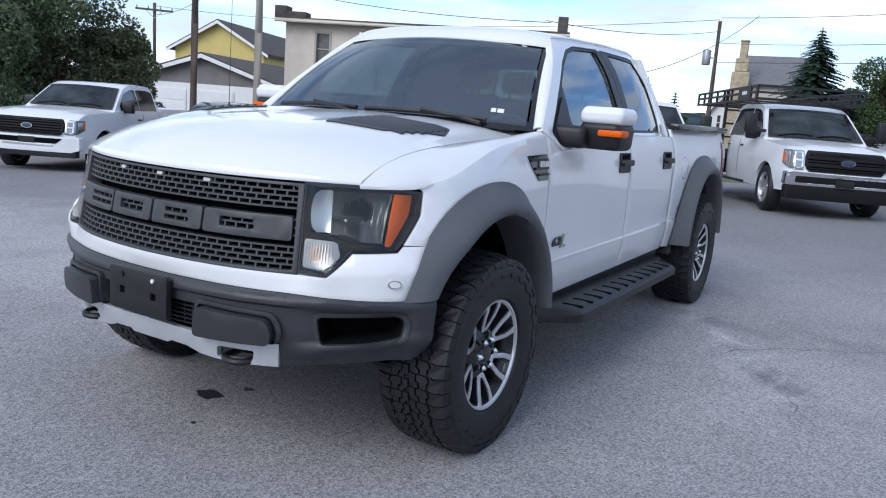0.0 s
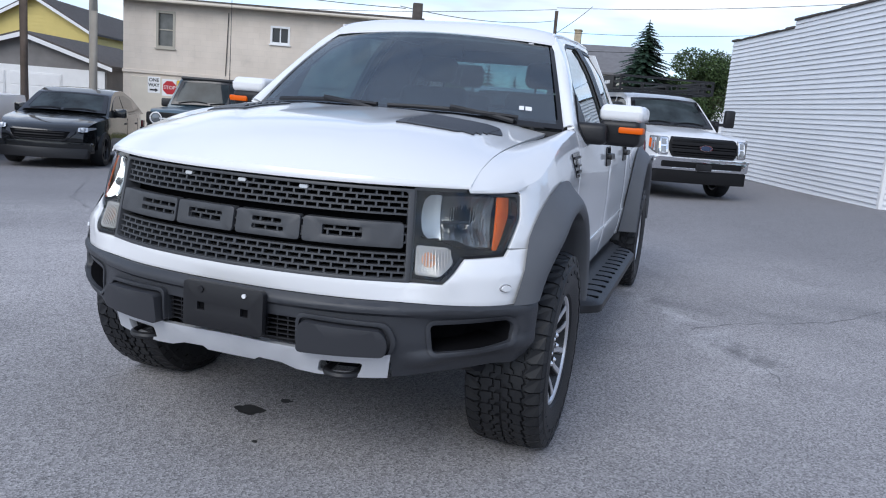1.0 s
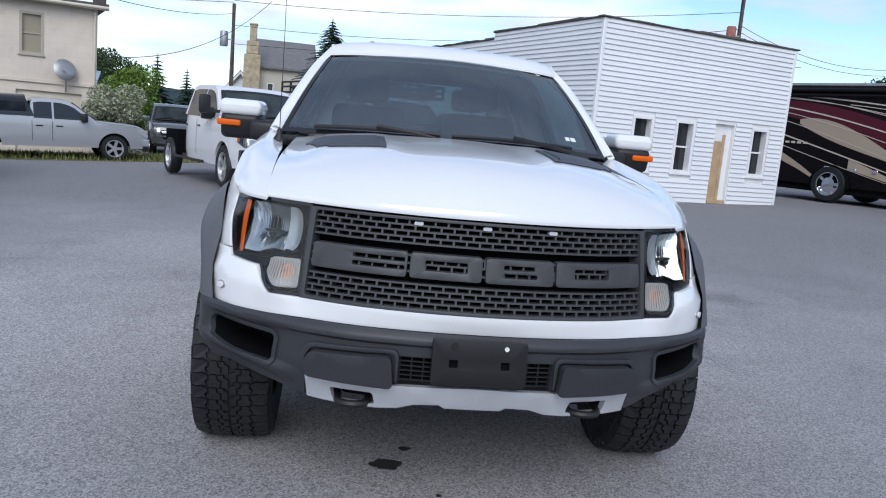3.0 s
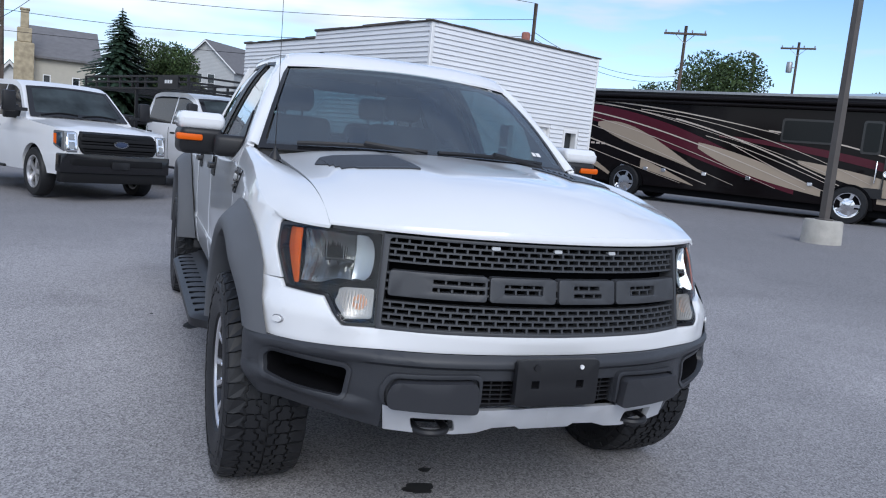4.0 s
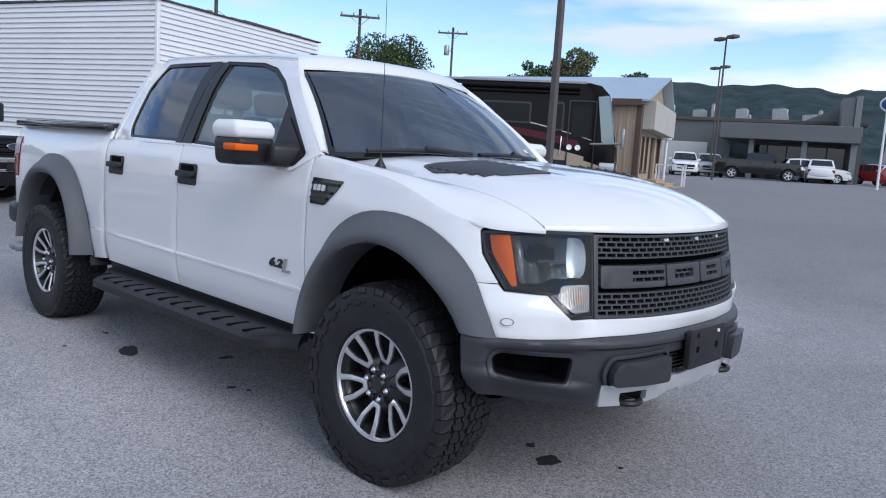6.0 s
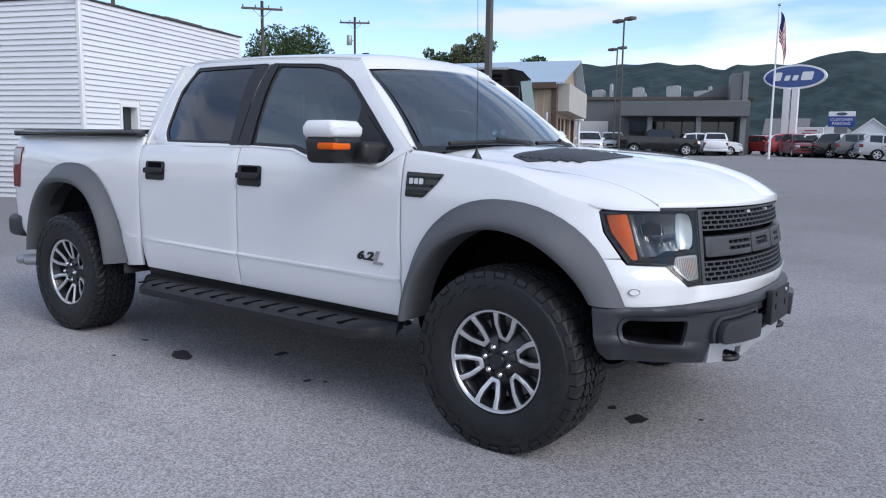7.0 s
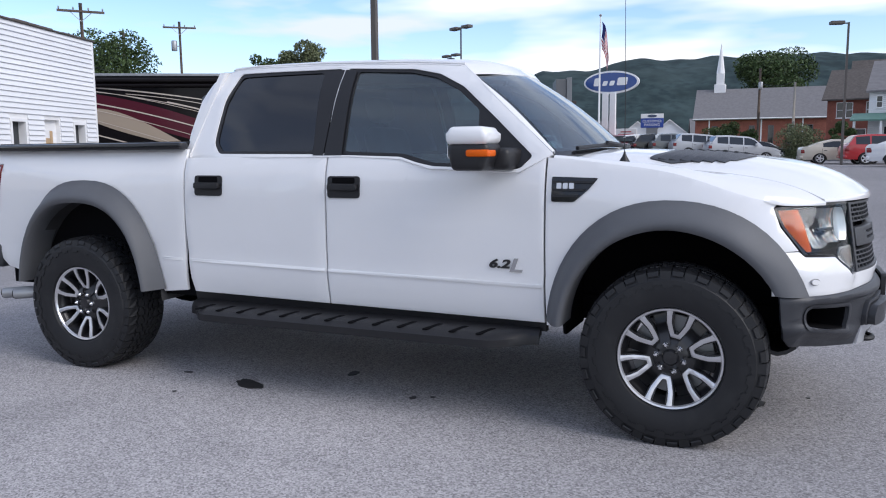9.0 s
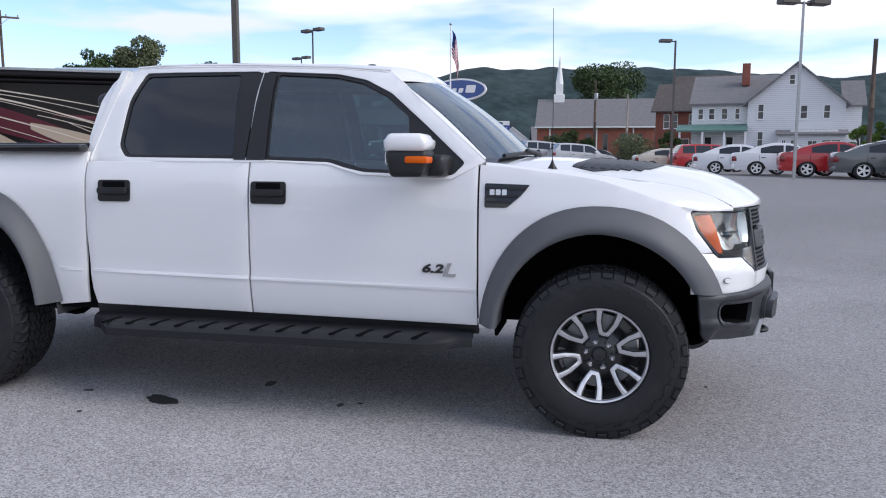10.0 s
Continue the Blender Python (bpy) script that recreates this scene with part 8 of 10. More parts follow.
    if heavy:
        # deep bumper: bright upper and lower bars, slot between, air dam below
        def bar_(name, z0, z1_, x, w0, w1, mt, under):
            bm = B()
            prism(bm, rect(-x, z0, x, z1_, 0.03), face, w0, w1, (0.12, 0), 0.012)
            return part(name, bm, mt, under)
        bright = bumper is M_CHROME
        bo = bar_("front_bumper", 0.555 if bright else 0.48, 0.79, W * 0.475, -0.12, 0.06, bumper or M_NOSE, car)
        bar_("bumper_slot", 0.60, 0.715, W * 0.40, 0.05, 0.066, M_NOSE, bo)
        if bright:
            bar_("bumper_roll", 0.735, 0.79, W * 0.475, 0.04, 0.085, M_CHROME, bo)
            bar_("bumper_roll", 0.575, 0.60, W * 0.30, 0.04, 0.08, M_CHROME, bo)
        bar_("air_dam", 0.31, 0.55 if bright else 0.49, W * 0.465, -0.12, 0.045 if bright else 0.03, M_NOSE, bo)
        bar_("plate_holder", 0.56, 0.68, 0.16, 0.06, 0.09, M_BLACK, bo)
    if kind in ("pickup", "heavy_pickup", "small_pickup", "suv", "sedan", "old_suv"):
        em = B()
        c = face(0, (g0 + g1) / 2, 0.05 if not heavy else 0.07)
        lathe(em, [(0.0, 0.012), (0.105, 0.010), (0.115, 0.0), (0.0, 0.0)], 24, 2)
        for v in em.verts:
            v.co.y *= 0.42
            v.co *= 0.98 if heavy else 0.85
        part("oval_emblem", moved(em, pose(*c, 90)), M_EMBLEM, go, "plain blue oval emblem with a bright rim")
        em = B()
        lathe(em, [(0.100, -0.004), (0.138, -0.004), (0.132, 0.013), (0.104, 0.013)], 24, 2, closed=True)
        for v in em.verts:
            v.co.y *= 0.45
            v.co *= 0.98 if heavy else 0.85
        part("emblem_rim", moved(em, pose(*c, 90)), M_CHROME, go)
    # wheels
    for yc in ya:
        for s in (1, -1):
            ty, ri, di = car_wheel(r)
            wm_ = pose(s * (W / 2 - 0.13), yc, r, 0, 0, 0 if s > 0 else 180)
            wo = part("wheel", ty, M_RUBBER, car)
            wo.matrix_basis = wm_
            part("rim", ri, rim, wo)
            part("brake_disc", di, M_DARK, wo)
    return car


M_EMBLEM = nmat("blue_emblem", (0.05, 0.07, 0.13), 0.25, 0.4, coat=0.4)


def at_front_axle(kind, x, y, deg):
    """A pose for a vehicle whose front axle's middle stands at x, y, and that heads along deg (counter-clockwise from +x)."""
    wb = SHAPES[kind][3]
    f = Vector((math.cos(radians(deg)), math.sin(radians(deg))))
    c = Vector((x, y)) - f * wb / 2
    zf, zr = gz(x, y), gz(*(Vector((x, y)) - f * wb))
    m = Matrix.Translation((c.x, c.y, (zf + zr) / 2)) @ Matrix.Rotation(radians(deg + 90), 4, "Z")
    return m @ Matrix.Rotation(math.atan2(zr - zf, wb), 4, "X")


vehicle("pickup", "white_pickup", "white crew-cab pickup with black honeycomb grille", "pickup truck", M_CAR_WHITE, at_front_axle("pickup", -12.6, 4.85, -61) @ Matrix.Translation((0, 0, -0.06)), light=M_HEADLAMP)
vehicle("crossover", "black_crossover", "glossy black electric crossover", "car", M_BLACKCAR, at_front_axle("crossover", -10.83, 7.18, -62), grille=M_GLOSSBLACK, rim=M_RIMBLACK)
M_LAMPGREY = nmat("grey_lamp_bowl", (0.16, 0.17, 0.18), 0.2, 0.5, coat=0.5)
off_roader = vehicle("boxy", "blue_off_roader", "slate blue boxy off-roader with black top and big tyres", "off-road car", M_SLATE, at_front_axle("boxy", -8.45, 8.65, -68), bumper=M_NOSE, rim=M_RIMBLACK)
bt = B()
box(bt, (-0.72, -0.66, 1.84), (0.72, 1.95, 1.915), 0.035, 2)
part("soft_top", bt, M_BLACK, off_roader, "black fabric roof")
for s in (-1, 1):
    hb = B()
    lathe(hb, [(0.0, 0.0), (0.08, 0.0), (0.095, 0.03), (0.12, 0.03), (0.125, -0.02), (0.0, -0.02)], 28, 2)
    ho = part("round_headlight", moved(hb, pose(s * 0.70, -2.365, 1.02, 90)), M_CHROME, off_roader)
    hb = B()
    lathe(hb, [(0.0, 0.02), (0.085, 0.008), (0.085, 0.0), (0.0, 0.0)], 24, 2)
    part("lamp_bowl", moved(hb, pose(s * 0.70, -2.375, 1.02, 90)), M_LAMPGREY, ho)
    for yc in (-1.475, 1.475):
        fb = B()
        pts = [(s * 0.97, yc - 0.56 * math.cos(t), 0.55 + 0.46 * math.sin(t)) for t in [math.pi * i / 12 for i in range(13)]]
        tube(fb, pts, 0.06, 6)
        part("fender_flare", fb, M_NOSE, off_roader)
bl = B()
for k in range(6):
    box(bl, (-0.34 + k * 0.115, -2.40, 1.00), (-0.25 + k * 0.115, -2.375, 1.038))
part("grille_mark", bl, M_SKID, off_roader)
for s in (-1, 1):
    bl = B()
    box(bl, (s * 0.36, -2.42, 1.01), (s * 0.62, -2.37, 1.03))
    part("grille_bar", bl, M_SKID, off_roader)
bl = B()
prism(bl, rect(-0.90, 0.90, 0.90, 1.135, 0.05), lambda x, z, w: (x, -2.352 + 0.05 * abs(x) ** 3 - w, z), 0.0, 0.03, (0.2, 0), 0.01)
part("grille_panel", bl, M_NOSE, off_roader, "black grille panel between round lamps")
bl = B()
for z0, z1, y0 in ((0.76, 0.83, -2.60), (0.62, 0.67, -2.58), (0.46, 0.54, -2.54)):
    prism(bl, rect(-0.98 if z0 > 0.7 else -0.74, z0, 0.98 if z0 > 0.7 else 0.74, z1, 0.02), lambda x, z, w: (x, y0 + 0.16 * abs(x) ** 3 - w, z), -0.10, 0.0, (0.12, 0), 0.012)
for s in (-1, 1):
    for x in (0.30, 0.74):
        box(bl, (s * x - 0.03, -2.57, 0.50), (s * x + 0.03, -2.42, 0.78), 0.01)
    tube(bl, [(s * 0.44, -2.56, 0.66), (s * 0.44, -2.66, 0.66), (s * 0.54, -2.66, 0.66), (s * 0.54, -2.56, 0.66)], 0.02, 6)
box(bl, (-0.80, -2.46, 0.44), (0.80, -2.36, 0.80), 0.02)
part("steel_bumper", bl, M_NOSE, off_roader, "black steel bumper with tow loops")

ranger = vehicle("small_pickup", "silver_pickup", "silver extended-cab pickup with black topper parked on grass", "pickup truck", M_SILVER, at_front_axle("small_pickup", -7.75, 18.75, 27), bumper=M_SILVER)
tp = B()
def topper(u, v, w):
    y = lerp(0.42, 2.58, u)
    x = (v - 0.5) * 2
    zz = 1.20 + (0.50 + 0.06 * math.cos(x * 1.4)) * (1 - abs(x) ** 6 * 0.98)
    return x * 0.84, y + (0.18 * smoothstep(1.2, 1.7, zz) if u < 0.05 else (-0.12 * smoothstep(1.2, 1.7, zz) if u > 0.95 else 0)), zz + w
slab(tp, topper, 8, 20, 0.02)
part("truck_topper", tp, M_BLACKCAR, ranger, "black fibreglass topper")
for s in (-1, 1):
    wb_ = B()
    box(wb_, (s * 0.80, 0.60, 1.30), (s * 0.838, 2.30, 1.58), 0.02)
    part("topper_window", wb_, M_CARGLASS, ranger)
vehicle("old_suv", "dark_suv", "dark grey older sport utility vehicle", "car", M_GREYCAR, at_front_axle("old_suv", -6.9, 23.6, -72), chrome=True, grille=M_BLACK, bumper=M_GREYCAR)


def rack_and_bed(car, H, wb):
    """A black stake bed with a ladder rack over the cab."""
    zc = 2.10
    off = -0.97 - wb / 2
    y0, y1 = off + 1.95, off + 6.6
    fb = B()
    box(fb, (-1.05, off + 4.15, 0.92), (1.05, y1, 1.05), 0.01)
    bed = part("flat_bed", fb, M_BLACK, car)
    hb = B()
    for x in (-0.98, -0.35, 0.35, 0.98):
        box(hb, (x - 0.03, off + 4.15, 1.05), (x + 0.03, off + 4.21, 2.36))
    for z in (1.3, 1.6, 1.9):
        box(hb, (-1.0, off + 4.16, z), (1.0, off + 4.20, z + 0.04))
    part("headache_rack", hb, M_BLACK, car)
    for s in (-1, 1):
        for z in (2.06, 2.20, 2.32):
            rb = B()
            box(rb, (s * 1.03 - 0.025, y0, z), (s * 1.03 + 0.025, y1, z + 0.045), 0.004)
            part("rack_rail", rb, M_BLACK, car)
        for i in range(9):
            rb = B()
            y = lerp(y0, y1, i / 8)
            box(rb, (s * 1.03 - 0.022, y - 0.022, 2.06), (s * 1.03 + 0.022, y + 0.022, 2.36))
            part("rack_post", rb, M_BLACK, car)
    for i in range(6):
        rb = B()
        y = lerp(y0, y1, i / 5)
        box(rb, (-1.03, y - 0.02, 2.07), (1.03, y + 0.02, 2.11))
        part("rack_cross_bar", rb, M_BLACK, car)
    for z in (2.08, 2.20, 2.33):
        rb = B()
        box(rb, (-1.05, y0 - 0.03, z), (1.05, y0 + 0.02, z + 0.04))
        part("rack_front_rail", rb, M_BLACK, car)
    for s in (-1, 1):
        rb = B()
        box(rb, (s * 1.04 - 0.02, y0 + 0.35, 2.07), (s * 1.04 + 0.02, y0 + 1.15, 2.36))
        rp = part("name_board", rb, M_BLACK, car)
        for k in range(3):
            mb = B()
            box(mb, (s * 1.062 - 0.003, y0 + 0.58 + k * 0.11, 2.19), (s * 1.062 + 0.003, y0 + 0.66 + k * 0.11, 2.26))
            part("name_mark", mb, M_WHITEMARK, rp)
    for s in (-1, 1):
        rb = B()
        box(rb, (s * 0.45 - 0.05, off + 3.7, 0.60), (s * 0.45 + 0.05, y1, 0.78))
        part("frame_rail", rb, M_BLACK, car)


def heavy_front(car):
    """Tow mirrors and side steps."""
    for s in (1, -1):
        mb = B()
        box(mb, (s * 1.12, -1.62, 1.42), (s * 1.34, -1.50, 1.78), 0.04, 2)
        box(mb, (s * 0.93, -1.60, 1.44), (s * 1.15, -1.54, 1.50), 0.01)
        part("tow_mirror", mb, M_BLACK, car)
        sb = B()
        box(sb, (s * 0.86, -0.75, 0.42), (s * 1.02, 1.45, 0.47), 0.01)
        part("side_step", sb, M_BLACK, car)


sda = vehicle("heavy_pickup", "rack_truck", "white heavy-duty crew-cab truck with chrome bumper and black ladder rack", "truck", M_CAR_WHITE, at_front_axle("heavy_pickup", 0.95, 11.35, -63), rim=M_ALU, bumper=M_CHROME)
rack_and_bed(sda, 2.04, 4.05)
heavy_front(sda)
sdb = vehicle("heavy_pickup", "chassis_cab_truck", "white heavy-duty chassis-cab truck with black bumper and bare frame", "truck", M_CAR_WHITE, at_front_axle("heavy_pickup", -2.12, 10.4, -63), rim=M_ALU, bumper=M_GLOSSBLACK)
heavy_front(sdb)
for s in (-1, 1):
    rb = B()
    box(rb, (s * 0.45 - 0.05, 0.6, 0.60), (s * 0.45 + 0.05, 3.3, 0.80))
    part("frame_rail", rb, M_BLACK, sdb)
for y in (1.2, 2.05, 3.1):
    rb = B()
    box(rb, (-0.5, y - 0.04, 0.62), (0.5, y + 0.04, 0.78))
    part("cross_member", rb, M_BLACK, sdb)

# cars across the street: (kind, colour, what, front axle, heading)
ROW = [
    ("sedan", M_CAR_WHITE, "white sedan parked in a row by the street", 36.20, -10.19, -98), ("sedan", M_CAR_WHITE, "white sedan parked in a row by the street", 33.06, -11.54, -98),
    ("sedan", M_REDCAR, "bright red sedan parked in a row by the street", 30.15, -12.99, -98), ("sedan", M_GREYCAR, "dark grey sedan parked in a row by the street", 27.46, -14.34, -98),
    ("suv", M_REDCAR, "red crossover parked in a row by the street", 46.0, -9.6, -80), ("sedan", M_BEIGECAR, "beige sedan parked in a row by the street", 48.5, -7.6, -84),
    ("suv", M_BLACKCAR, "black crossover parked in a row by the street", 24.77, -15.90, -98),
    ("suv", M_SILVER, "silver crossover at the end of a parked row", 53.0, -1.5, -70), ("suv", M_SILVER, "silver crossover in a parked row", 54.5, 1.0, -70),
    ("suv", M_GREYCAR, "grey crossover in a parked row", 56.0, 2.6, -70), ("suv", M_BLACKCAR, "black crossover in a parked row", 57.5, 4.2, -70), ("suv", M_CAR_WHITE, "white crossover in a parked row", 59.0, 5.6, -70),
    ("suv", M_MAROON, "maroon crossover in a parked row", 60.5, 7.0, -70), ("suv", M_REDCAR, "red crossover in a parked row", 62.0, 8.4, -70),
    ("suv", M_MAROON, "maroon crossover parked by the flagpole", 56.6, 8.3, -153), ("suv", M_REDCAR, "red crossover by the showroom", 67.6, 12.6, -125), ("suv", M_CAR_WHITE, "white crossover before the showroom", 57.6, 15.3, 22),
    ("pickup", M_BLACKCAR, "black crew-cab pickup parked before the showroom", 53.2, 15.85, -66), ("suv", M_CAR_WHITE, "white crossover near the service door", 49.0, 21.5, -150), ("suv", M_SILVER, "silver crossover near the service door", 51.8, 20.9, -150),
    ("suv", M_CAR_WHITE, "white crossover on the far lot", 58.0, 14.2, -60), ("sedan", M_BLACKCAR, "black sedan on the street", 70.0, -3.0, -95), ("sedan", M_REDCAR, "red sedan by the church", 84.0, -2.0, -95),
]
made_cars = {}
for kind, paint, lab, x, y, deg in ROW:
    key = (kind, paint.name)
    m = at_front_axle(kind, x, y, deg)
    if key in made_cars:
        c = copy_thing(made_cars[key], m)
        c["label"] = lab
    else:
        made_cars[key] = vehicle(kind, "parked_pickup" if kind == "pickup" else "parked_car", lab, "pickup truck" if kind == "pickup" else "car", paint, m, group="cars parked beyond the lot")

# ---- the motorhome ----
M_RVBLACK = nmat("coach_black_paint", (0.006, 0.0045, 0.005), 0.10, spec=0.20)
M_RVGLASS = nmat("coach_tinted_glass", (0.006, 0.008, 0.009), 0.12, spec=0.25)
M_RVRED = nmat("coach_maroon_paint", (0.075, 0.010, 0.020), 0.2, spec=0.3)
M_RVTAN = nmat("coach_tan_paint", (0.36, 0.29, 0.22), 0.35, coat=0.3)
M_RVGOLD = nmat("coach_pale_stripe", (0.55, 0.47, 0.40), 0.35, coat=0.6)
RV_M = along((12.0, 18.4), (17.55, 8.3), 0.35)
RVL = math.hypot(5.55, 10.1)
rv = thing("motorhome", "long black motorhome with maroon and tan swooping stripes", "motorhome", RV_M)
bm = B()
prof = [(0.0, 0.45), (RVL - 0.3, 0.45), (RVL - 0.02, 0.55), (RVL, 1.0), (RVL - 0.05, 1.7), (RVL - 0.30, 3.05), (RVL - 0.55, 3.30), (RVL - 0.9, 3.38), (0.15, 3.40), (0.0, 3.2)]
arches = lambda xc, r: [(xc + r * math.cos(t), 0.45 + r * math.sin(t)) for t in [math.pi * i / 12 for i in range(13)]]
XF, XR = RVL - 2.2, RVL - 8.8
outl = [(0.0, 0.45)] + arches(XR, 0.58)[::-1] + arches(XF, 0.58)[::-1] + prof[1:]
prism(bm, outl, lambda u, v, w: (u, -w, v), -2.5, 0.0, (0.8, 0.5), 0.03)
part("coach_body", bm, M_RVBLACK, rv)


def rv_band(f0, f1, x0, x1, mat_, w=0.006, n=26):
    """A painted swoosh on the side between two curves."""
    sb = B()
    slab(sb, lambda u, v, q: (lerp(x0, x1, u), -w - q * 0 + (0.004 if q else 0), lerp(f0(u), f1(u), v)), n, 1, 0.004)
    part("paint_swoosh", sb, mat_, rv)


bez = lambda a, b, c, d: (lambda u: a * (1 - u) ** 3 + 3 * b * u * (1 - u) ** 2 + 3 * c * u * u * (1 - u) + d * u ** 3)
# maroon main sweep, its darker twin, tan teardrop, tan flanks
rv_band(bez(2.58, 2.20, 1.20, 0.64), bez(2.95, 2.95, 2.15, 0.80), 0.2, 7.9, M_RVRED, n=40)
rv_band(bez(2.10, 1.95, 1.75, 1.40), bez(2.16, 2.10, 1.98, 1.62), 5.6, 10.4, M_RVRED, 0.009, 30)
rv_band(bez(2.22, 1.55, 1.45, 0.98), bez(2.34, 2.62, 1.65, 1.03), 1.55, 5.2, M_RVTAN, 0.012, 40)
rv_band(bez(1.45, 1.2, 1.0, 0.62), bez(1.80, 1.5, 1.2, 0.72), 0.02, 2.2, M_RVTAN, 0.008)
rv_band(bez(0.98, 0.85, 0.70, 0.58), bez(1.28, 1.08, 0.85, 0.60), 3.2, 5.0, M_RVTAN, 0.008)
rv_band(bez(1.72, 1.05, 0.85, 0.66), bez(1.90, 1.72, 1.35, 0.84), 5.0, 8.6, M_RVTAN, 0.011, 34)
rv_band(bez(1.52, 1.15, 0.95, 0.82), bez(1.60, 1.52, 1.36, 1.16), 7.9, 10.6, M_RVTAN, 0.0085, 30)
rv_band(bez(0.62, 0.60, 0.58, 0.56), bez(1.14, 1.10, 1.02, 0.90), 10.0, RVL - 0.42, M_RVTAN, 0.0075)
for k, (a, b, c, d, x0, x1) in enumerate(((3.04, 3.04, 2.72, 2.28, 0.2, 7.3), (3.00, 3.00, 2.45, 1.95, 0.4, 6.4), (2.98, 2.95, 2.2, 1.2, 0.2, 9.0), (2.76, 2.55, 1.7, 0.80, 0.2, 8.2), (2.66, 2.35, 1.55, 0.75, 0.2, 7.4), (2.45, 2.05, 1.35, 0.72, 0.3, 6.2), (2.05, 1.6, 1.15, 0.66, 0.3, 5.4), (1.75, 1.35, 0.95, 0.62, 0.3, 4.6), (2.80, 2.62, 2.1, 1.1, 3.0, 9.8), (2.55, 2.2, 1.55, 0.85, 4.2, 9.4), (2.1, 1.8, 1.25, 0.70, 5.2, 9.6), (1.9, 1.45, 1.0, 0.72, 6.0, 9.0), (2.35, 2.25, 2.0, 1.66, 7.0, 10.8))):
    t = 0.020 if k % 3 else 0.04
    rv_band(bez(a, b, c, d), bez(a + t, b + t, c + t, d + t * 0.4), x0, x1, M_RVGOLD, 0.017 + 0.001 * k, 36)
# roof rails, awnings, windows, doors
for z, y in ((3.20, -0.10), (3.06, -0.07)):
    bm = B()
    tube(bm, [(0.6, y, z), (RVL - 1.2, y, z)], 0.065, 10)
    part("awning_tube", bm, M_RVBLACK, rv)
bm = B()
box(bm, (0.2, -0.03, 3.34), (RVL - 1.0, 0.04, 3.42), 0.01)
part("roof_rail", bm, M_STEEL, rv)
for x0, z0, x1, z1, mt in ((7.35, 2.08, 8.90, 2.74, M_RVGLASS), (9.42, 1.90, 9.92, 2.78, M_RVGLASS)):
    bm = B()
    prism(bm, rect(x0, z0, x1, z1, 0.08), lambda u, v, w: (u, -w, v), 0.030, 0.042)
    wo = part("coach_window", bm, M_GLOSSBLACK, rv)
    bm = B()
    prism(bm, rect(x0 + 0.06, z0 + 0.06, x1 - 0.06, z1 - 0.06, 0.06), lambda u, v, w: (u, -w, v), 0.041, 0.047)
    part("pane", bm, mt, wo)
bm = B()
prism(bm, [rect(10.05, 0.75, 10.90, 2.85, 0.06), rect(10.09, 0.79, 10.86, 2.81, 0.05)], lambda u, v, w: (u, -w, v), 0.03, 0.045)
dr = part("coach_door", bm, M_GLOSSBLACK, rv)
bm = B()
prism(bm, rect(10.17, 1.75, 10.77, 2.65, 0.06), lambda u, v, w: (u, -w, v), 0.03, 0.04)
part("pane", bm, M_RVGLASS, dr)
bm = B()
box(bm, (9.86, -0.10, 1.15), (9.90, -0.04, 1.75), 0.015)
part("grab_handle", bm, M_CHROME, rv)
for x in (10.14, 10.40):
    bm = B()
    lathe(bm, [(0.0, 0.05), (0.05, 0.05), (0.06, 0.07), (0.085, 0.07), (0.09, 0.03), (0.0, 0.03)], 20, 2)
    moved(bm, pose(x, 0, 1.42, 90))
    part("door_latch", bm, M_CHROME, rv)
for x in (2.6, 3.4, 4.0, 5.3, 6.6, 8.3):
    bm = B()
    box(bm, (x - 0.07, -0.045, 0.92), (x + 0.07, -0.032, 1.02), 0.02)
    part("locker_latch", bm, M_CHROME, rv)
for k in range(5):
    bm = B()
    box(bm, (1.0 + k * 0.19, -0.036, 1.62), (1.13 + k * 0.19, -0.030, 1.68))
    part("name_mark", bm, M_RVGOLD, rv)
bm = B()
box(bm, (9.5, -0.03, 0.75), (10.1, -0.004, 1.02), 0.01)
part("locker_window", bm, M_GLOSSBLACK, rv)
# windscreen and lamps
bm = B()
def coach_screen(u, v, w):
    z = lerp(1.55, 3.05, v)
    x = float(np.interp(z, [1.0, 1.7, 3.05], [RVL, RVL - 0.05, RVL - 0.30]))
    y = lerp(-0.012, 2.51, u)
    return x + 0.012 - 0.10 * (abs(u - 0.5) * 2) ** 4 + w, y, z
slab(bm, coach_screen, 16, 4, 0.008)
M_COACHGLASS = nmat("coach_glass", (0.22, 0.30, 0.30), 0.05, coat=1.0)
part("coach_windscreen", bm, M_COACHGLASS, rv)
bm = B()
prism(bm, [(RVL - 0.42, 1.62), (RVL - 0.03, 1.58), (RVL - 0.30, 3.02), (RVL - 0.62, 2.98)], lambda u, v, w: (u, -w, v), 0.02, 0.03)
part("side_screen", bm, M_COACHGLASS, rv)
for y in (0.12, 2.1):
    bm = B()
    box(bm, (RVL - 0.45, y - 0.16, 0.78), (RVL + 0.01, y + 0.28, 1.02), 0.05, 2)
    part("coach_headlamp", bm, M_HEADLAMP, rv)
bm = B()
tube(bm, [(RVL - 0.75, -0.05, 1.55), (RVL - 0.2, -0.25, 1.58), (RVL + 0.22, -0.28, 1.62)], 0.035, 8)
box(bm, (RVL + 0.16, -0.40, 1.45), (RVL + 0.26, -0.20, 2.05), 0.04, 2)
part("mirror_arm", bm, M_STEEL, rv)
